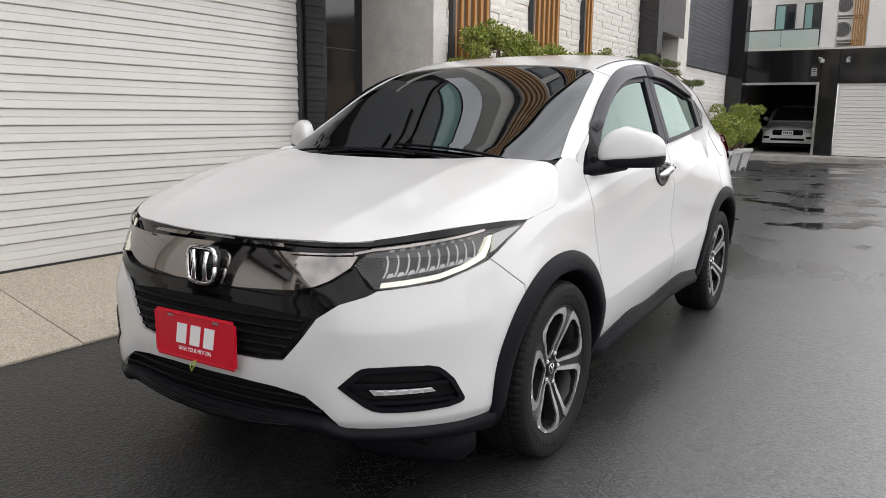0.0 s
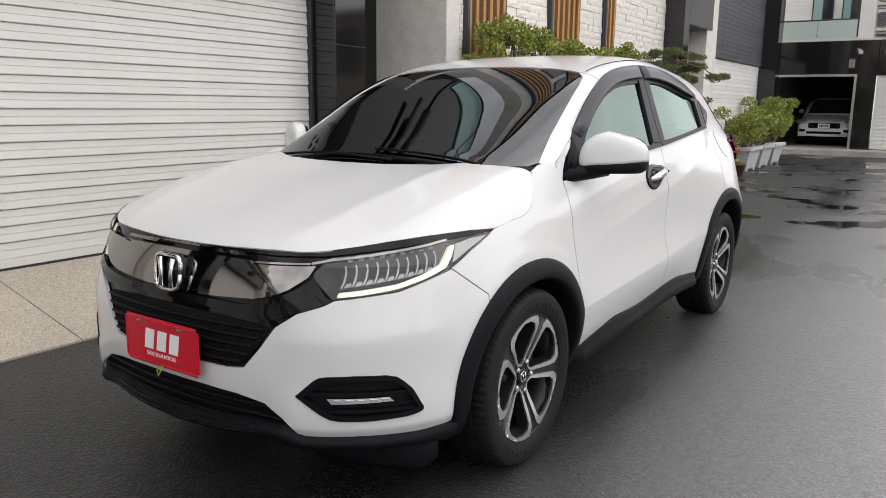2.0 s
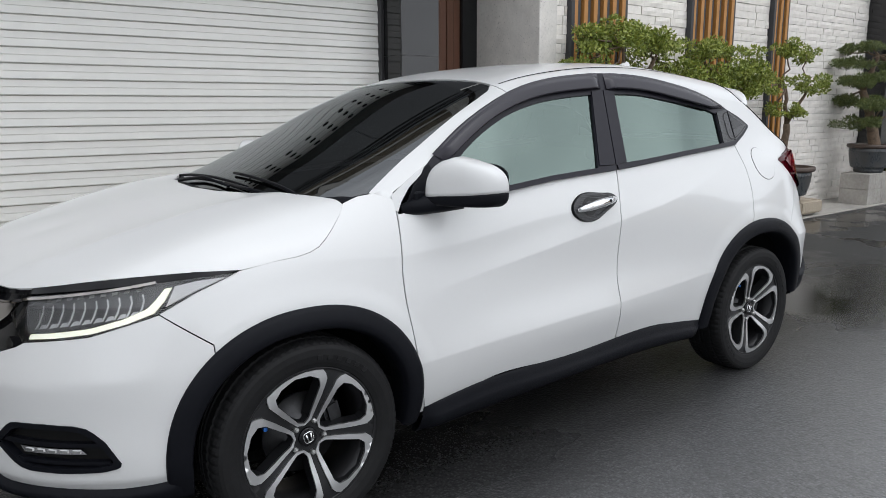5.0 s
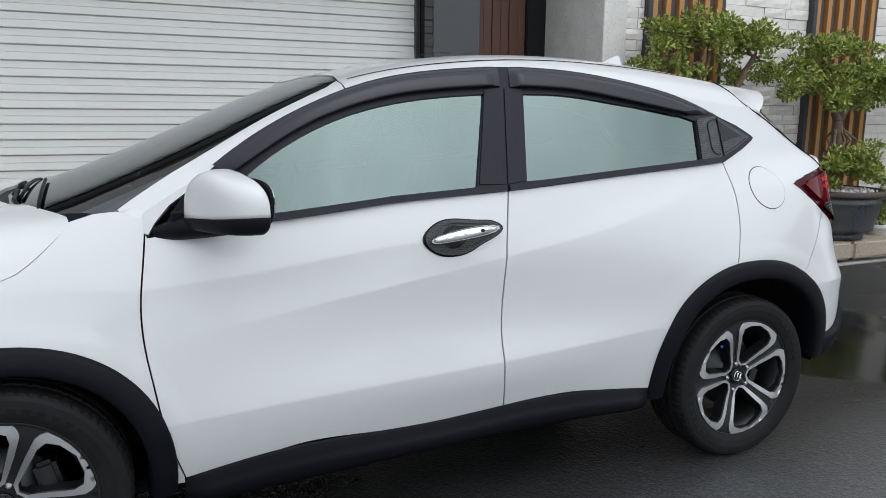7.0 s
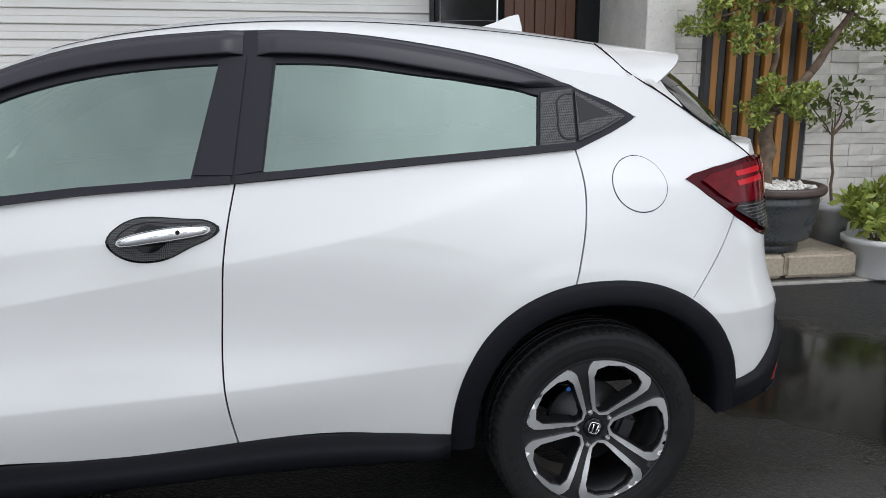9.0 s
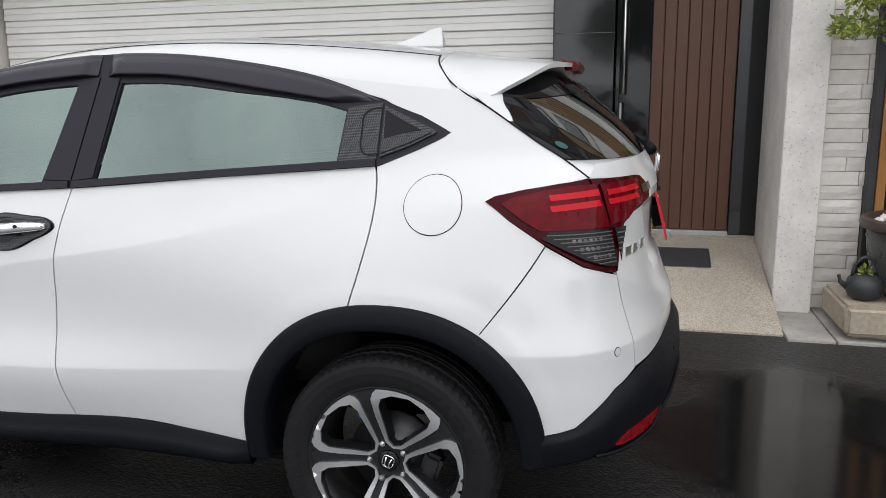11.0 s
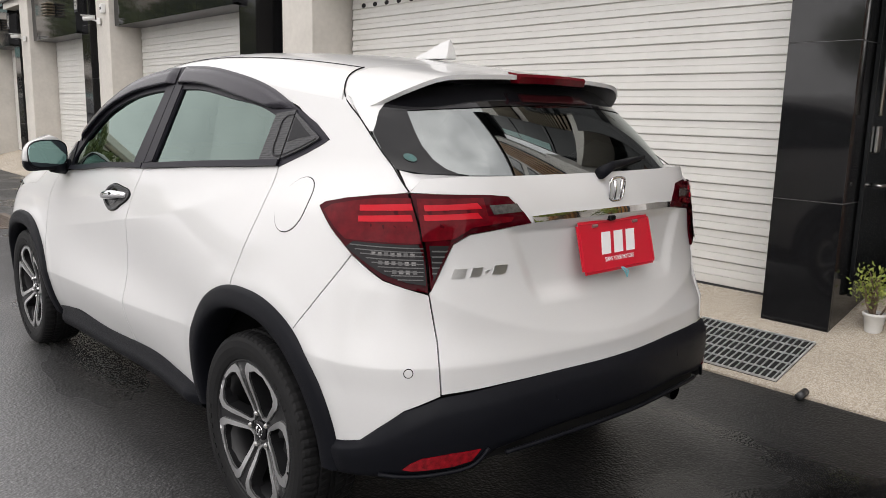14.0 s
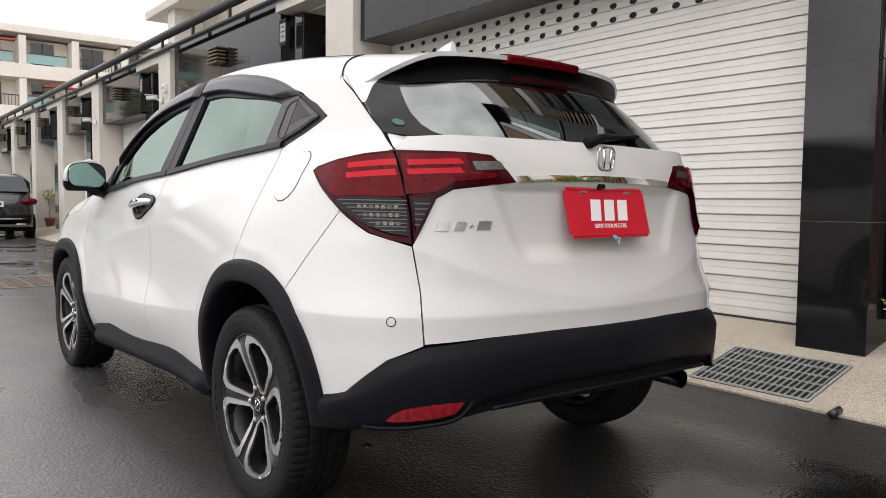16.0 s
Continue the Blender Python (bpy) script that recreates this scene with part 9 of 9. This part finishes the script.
        part("tailpipe", box(L / 2 - 0.15, L / 2 + 0.025, s * 0.55 - 0.11, s * 0.55 + 0.11, 0.33, 0.40, 0.02), M_CHROME, th) if tall else None
        part("wing_mirror", box(-L / 2 + 1.45, -L / 2 + 1.6, s * (W / 2 + 0.06) - 0.10, s * (W / 2 + 0.06) + 0.08, belt + 0.02, belt + 0.16, 0.04, seg=2), paint, th, "", True)
        part("fog_lamp", box(-L / 2 - 0.005, -L / 2 + 0.12, s * (W / 2 - 0.24) - 0.11, s * (W / 2 - 0.24) + 0.09, 0.42, 0.52, 0.02), M_PIANO, th)
    part("grille", box(-L / 2 - 0.015, -L / 2 + 0.1, -0.46, 0.46, 0.55, 0.72, 0.03), M_PIANO, th)
    part("intake", box(-L / 2 - 0.012, -L / 2 + 0.1, -0.52, 0.52, 0.36, 0.47, 0.03), M_PIANO, th)
    part("rear_bumper", box(L / 2 - 0.16, L / 2 + 0.02, -W / 2 + 0.16, W / 2 - 0.16, 0.36, 0.62, 0.04, seg=2), M_CLAD if tall else paint, th, "", True)
    part("bumper_strip", box(L / 2 + 0.0205, L / 2 + 0.03, -W / 2 + 0.18, W / 2 - 0.18, 0.48, 0.505), M_CHROME, th)
    part("underbody", box(-L / 2 + 0.3, L / 2 - 0.3, -W / 2 + 0.2, W / 2 - 0.2, 0.18, 0.299), M_UNDER, th)
    for x, s, z in ((-L / 2 - 0.022, -1, 0.56), (L / 2 + 0.015, 1, 0.78)):
        pl = part("number_plate", box(min(x, x + s * 0.01), max(x, x + s * 0.01), -0.17, 0.17, z, z + 0.14, 0.003), M_PLATEWHITE, th, "white plate with plain dark bars")
        for k in range(5):
            xx = x + s * 0.0105
            part("mark", box(min(xx, xx + s * 0.002), max(xx, xx + s * 0.002), -0.135 + k * 0.056, -0.10 + k * 0.056, z + 0.035, z + 0.105), M_FRAME, pl)
    return th


M_CARBLACK = mat("black_car_paint", (0.010, 0.010, 0.011), 0.25, coat=1.0)
parked_car("hatchback", "white hatchback parked in the open garage", M_PAINT, (26.6, 1.70, 0.16), 0)
parked_car("suv", "black sport utility car parked beside the garages", M_CARBLACK, (-18.3, 0.90, 0), 0, 4.6, 1.88, 1.62, True)

# flush grating in the road
dg = thing("road_grating", "rusty flush drain grating set in the asphalt", "grating", (-5.3, -0.25, 0.0))
M_RUST = mat("rusty_grating", (0.20, 0.16, 0.13), 0.6, metal=0.4, var=0.4, scale=30)
# flush black sheet for the shade below the bars; no pit is cut
part("shade_sheet", box(-0.62, 0.62, -0.52, 0.52, -0.02, 0.0035), M_DARK, dg)
part("frame_bar", box(-0.66, 0.66, -0.56, -0.50, -0.02, 0.008), M_RUST, dg)
part("frame_bar", box(-0.66, 0.66, 0.50, 0.56, -0.02, 0.008), M_RUST, dg)
part("frame_bar", box(-0.66, -0.60, -0.499, 0.499, -0.02, 0.008), M_RUST, dg)
part("frame_bar", box(0.60, 0.66, -0.499, 0.499, -0.02, 0.008), M_RUST, dg)
first = part("bearing_bar", box(-0.012, 0.012, -0.498, 0.498, 0.0036, 0.0075), M_RUST, dg)
first.location = (-0.57, 0, 0)
for k in range(1, 21):
    shared("bearing_bar", first, dg, Matrix.Translation((-0.57 + k * 0.057, 0, 0)))
for y in (-0.25, 0.0, 0.25):
    part("cross_bar", box(-0.599, 0.599, y - 0.015, y + 0.015, 0.0037, 0.0068), M_RUST, dg)

# small terracotta pot far along the row
tp = thing("potted_plant", "small leggy plant in a terracotta pot on the apron", "potted plant", (-18.9, 2.62, ramp_z(2.62)))
part("pot", lathe([(0.09, 0.0), (0.13, 0.20), (0.145, 0.20), (0.145, 0.25), (0.12, 0.25), (0.11, 0.20), (0.01, 0.20)], 20), M_TERRA, tp, "terracotta pot", True)
part("stem", limb((0, 0, 0.2), (-0.05, 0.0, 0.85), 0.014, 0.006, 5, None, 0.06), M_BARK, tp)
leaf_part(leaves([(-0.05, 0, 0.9, 0.2), (0.08, 0, 0.78, 0.12), (-0.16, 0, 0.75, 0.1)], 90, 0.09, 11), M_LEAF, tp)

# short drain stub at the apron's edge
stub = thing("drain_stub", "short grey drain stub at the apron edge", "drain pipe", (3.28, 1.80, 0.03))
part("pipe", tube([(0, 0.05, 0.0), (0, -0.03, -0.01)], 0.020, 12), M_FRAME, stub, "", True)

# house and trees across the lane
opp = thing("house_across", "ochre two-storey house across the lane", "house", kind="structure")
M_OCHRE = mat("ochre_wall_tile", (0.42, 0.31, 0.19), 0.7, var=0.15, scale=1.5)
part("wall", box(21.0, 33.0, -17.5, -9.0, 0.0, 4.6), M_OCHRE, opp)
part("roof", box(20.6, 33.4, -17.9, -8.6, 4.6, 4.85, 0.03), M_FRAME, opp)
for k in range(4):
    for z in (2.4,):
        w = part("window", box(21.8 + k * 2.8, 23.3 + k * 2.8, -9.0, -8.92, z, z + 1.8, 0.01), M_FRAME, opp)
        part("pane", box(21.88 + k * 2.8, 23.22 + k * 2.8, -8.915, -8.90, z + 0.08, z + 1.72), M_WINDOW, w)
for k in range(3):
    for z in (2.4,):
        w = part("window", box(20.92, 21.0, -11.7 - k * 2.5, -10.2 - k * 2.5, z, z + 1.8, 0.01), M_FRAME, opp)
        part("pane", box(20.90, 20.915, -11.62 - k * 2.5, -10.28 - k * 2.5, z + 0.08, z + 1.72), M_WINDOW, w)


def far_tree(x, y, H, R, seed):
    th = thing("tree", "broad dark green tree across the lane", "tree", (x, y, 0), group="trees across the lane")
    r = random.Random(seed)
    b = limb((0, 0, 0), (0.2, 0.1, H * 0.45), 0.22, 0.15, seed, None, 0.05)
    cs = []
    for k in range(9):
        a = 2 * math.pi * k / 9 + r.uniform(-0.3, 0.3)
        q = (R * 0.6 * math.cos(a), R * 0.6 * math.sin(a), H * r.uniform(0.55, 0.85))
        b = limb((0.2, 0.1, H * 0.42), q, 0.10, 0.03, seed + k, b, 0.08)
        cs.append((*q, R * r.uniform(0.35, 0.55)))
    cs.append((0, 0, H * 0.88, R * 0.5))
    part("trunk", b, M_BARK, th)
    leaf_part(leaves(cs, 5200, 0.34, seed, flat=0.8), M_LEAF_D, th)
    return th


for i, (x, y, H, R) in enumerate(((-26, -7.5, 6.2, 2.6), (-31, -10.5, 6.8, 3.0), (-38, -8, 7.2, 3.2), (-22, -12.5, 5.4, 2.4), (4, -27, 6.5, 3.2), (-6, -28, 7, 3.4), (12, -29, 7, 3.6))):
    far_tree(x, y, H, R, 40 + 11 * i)
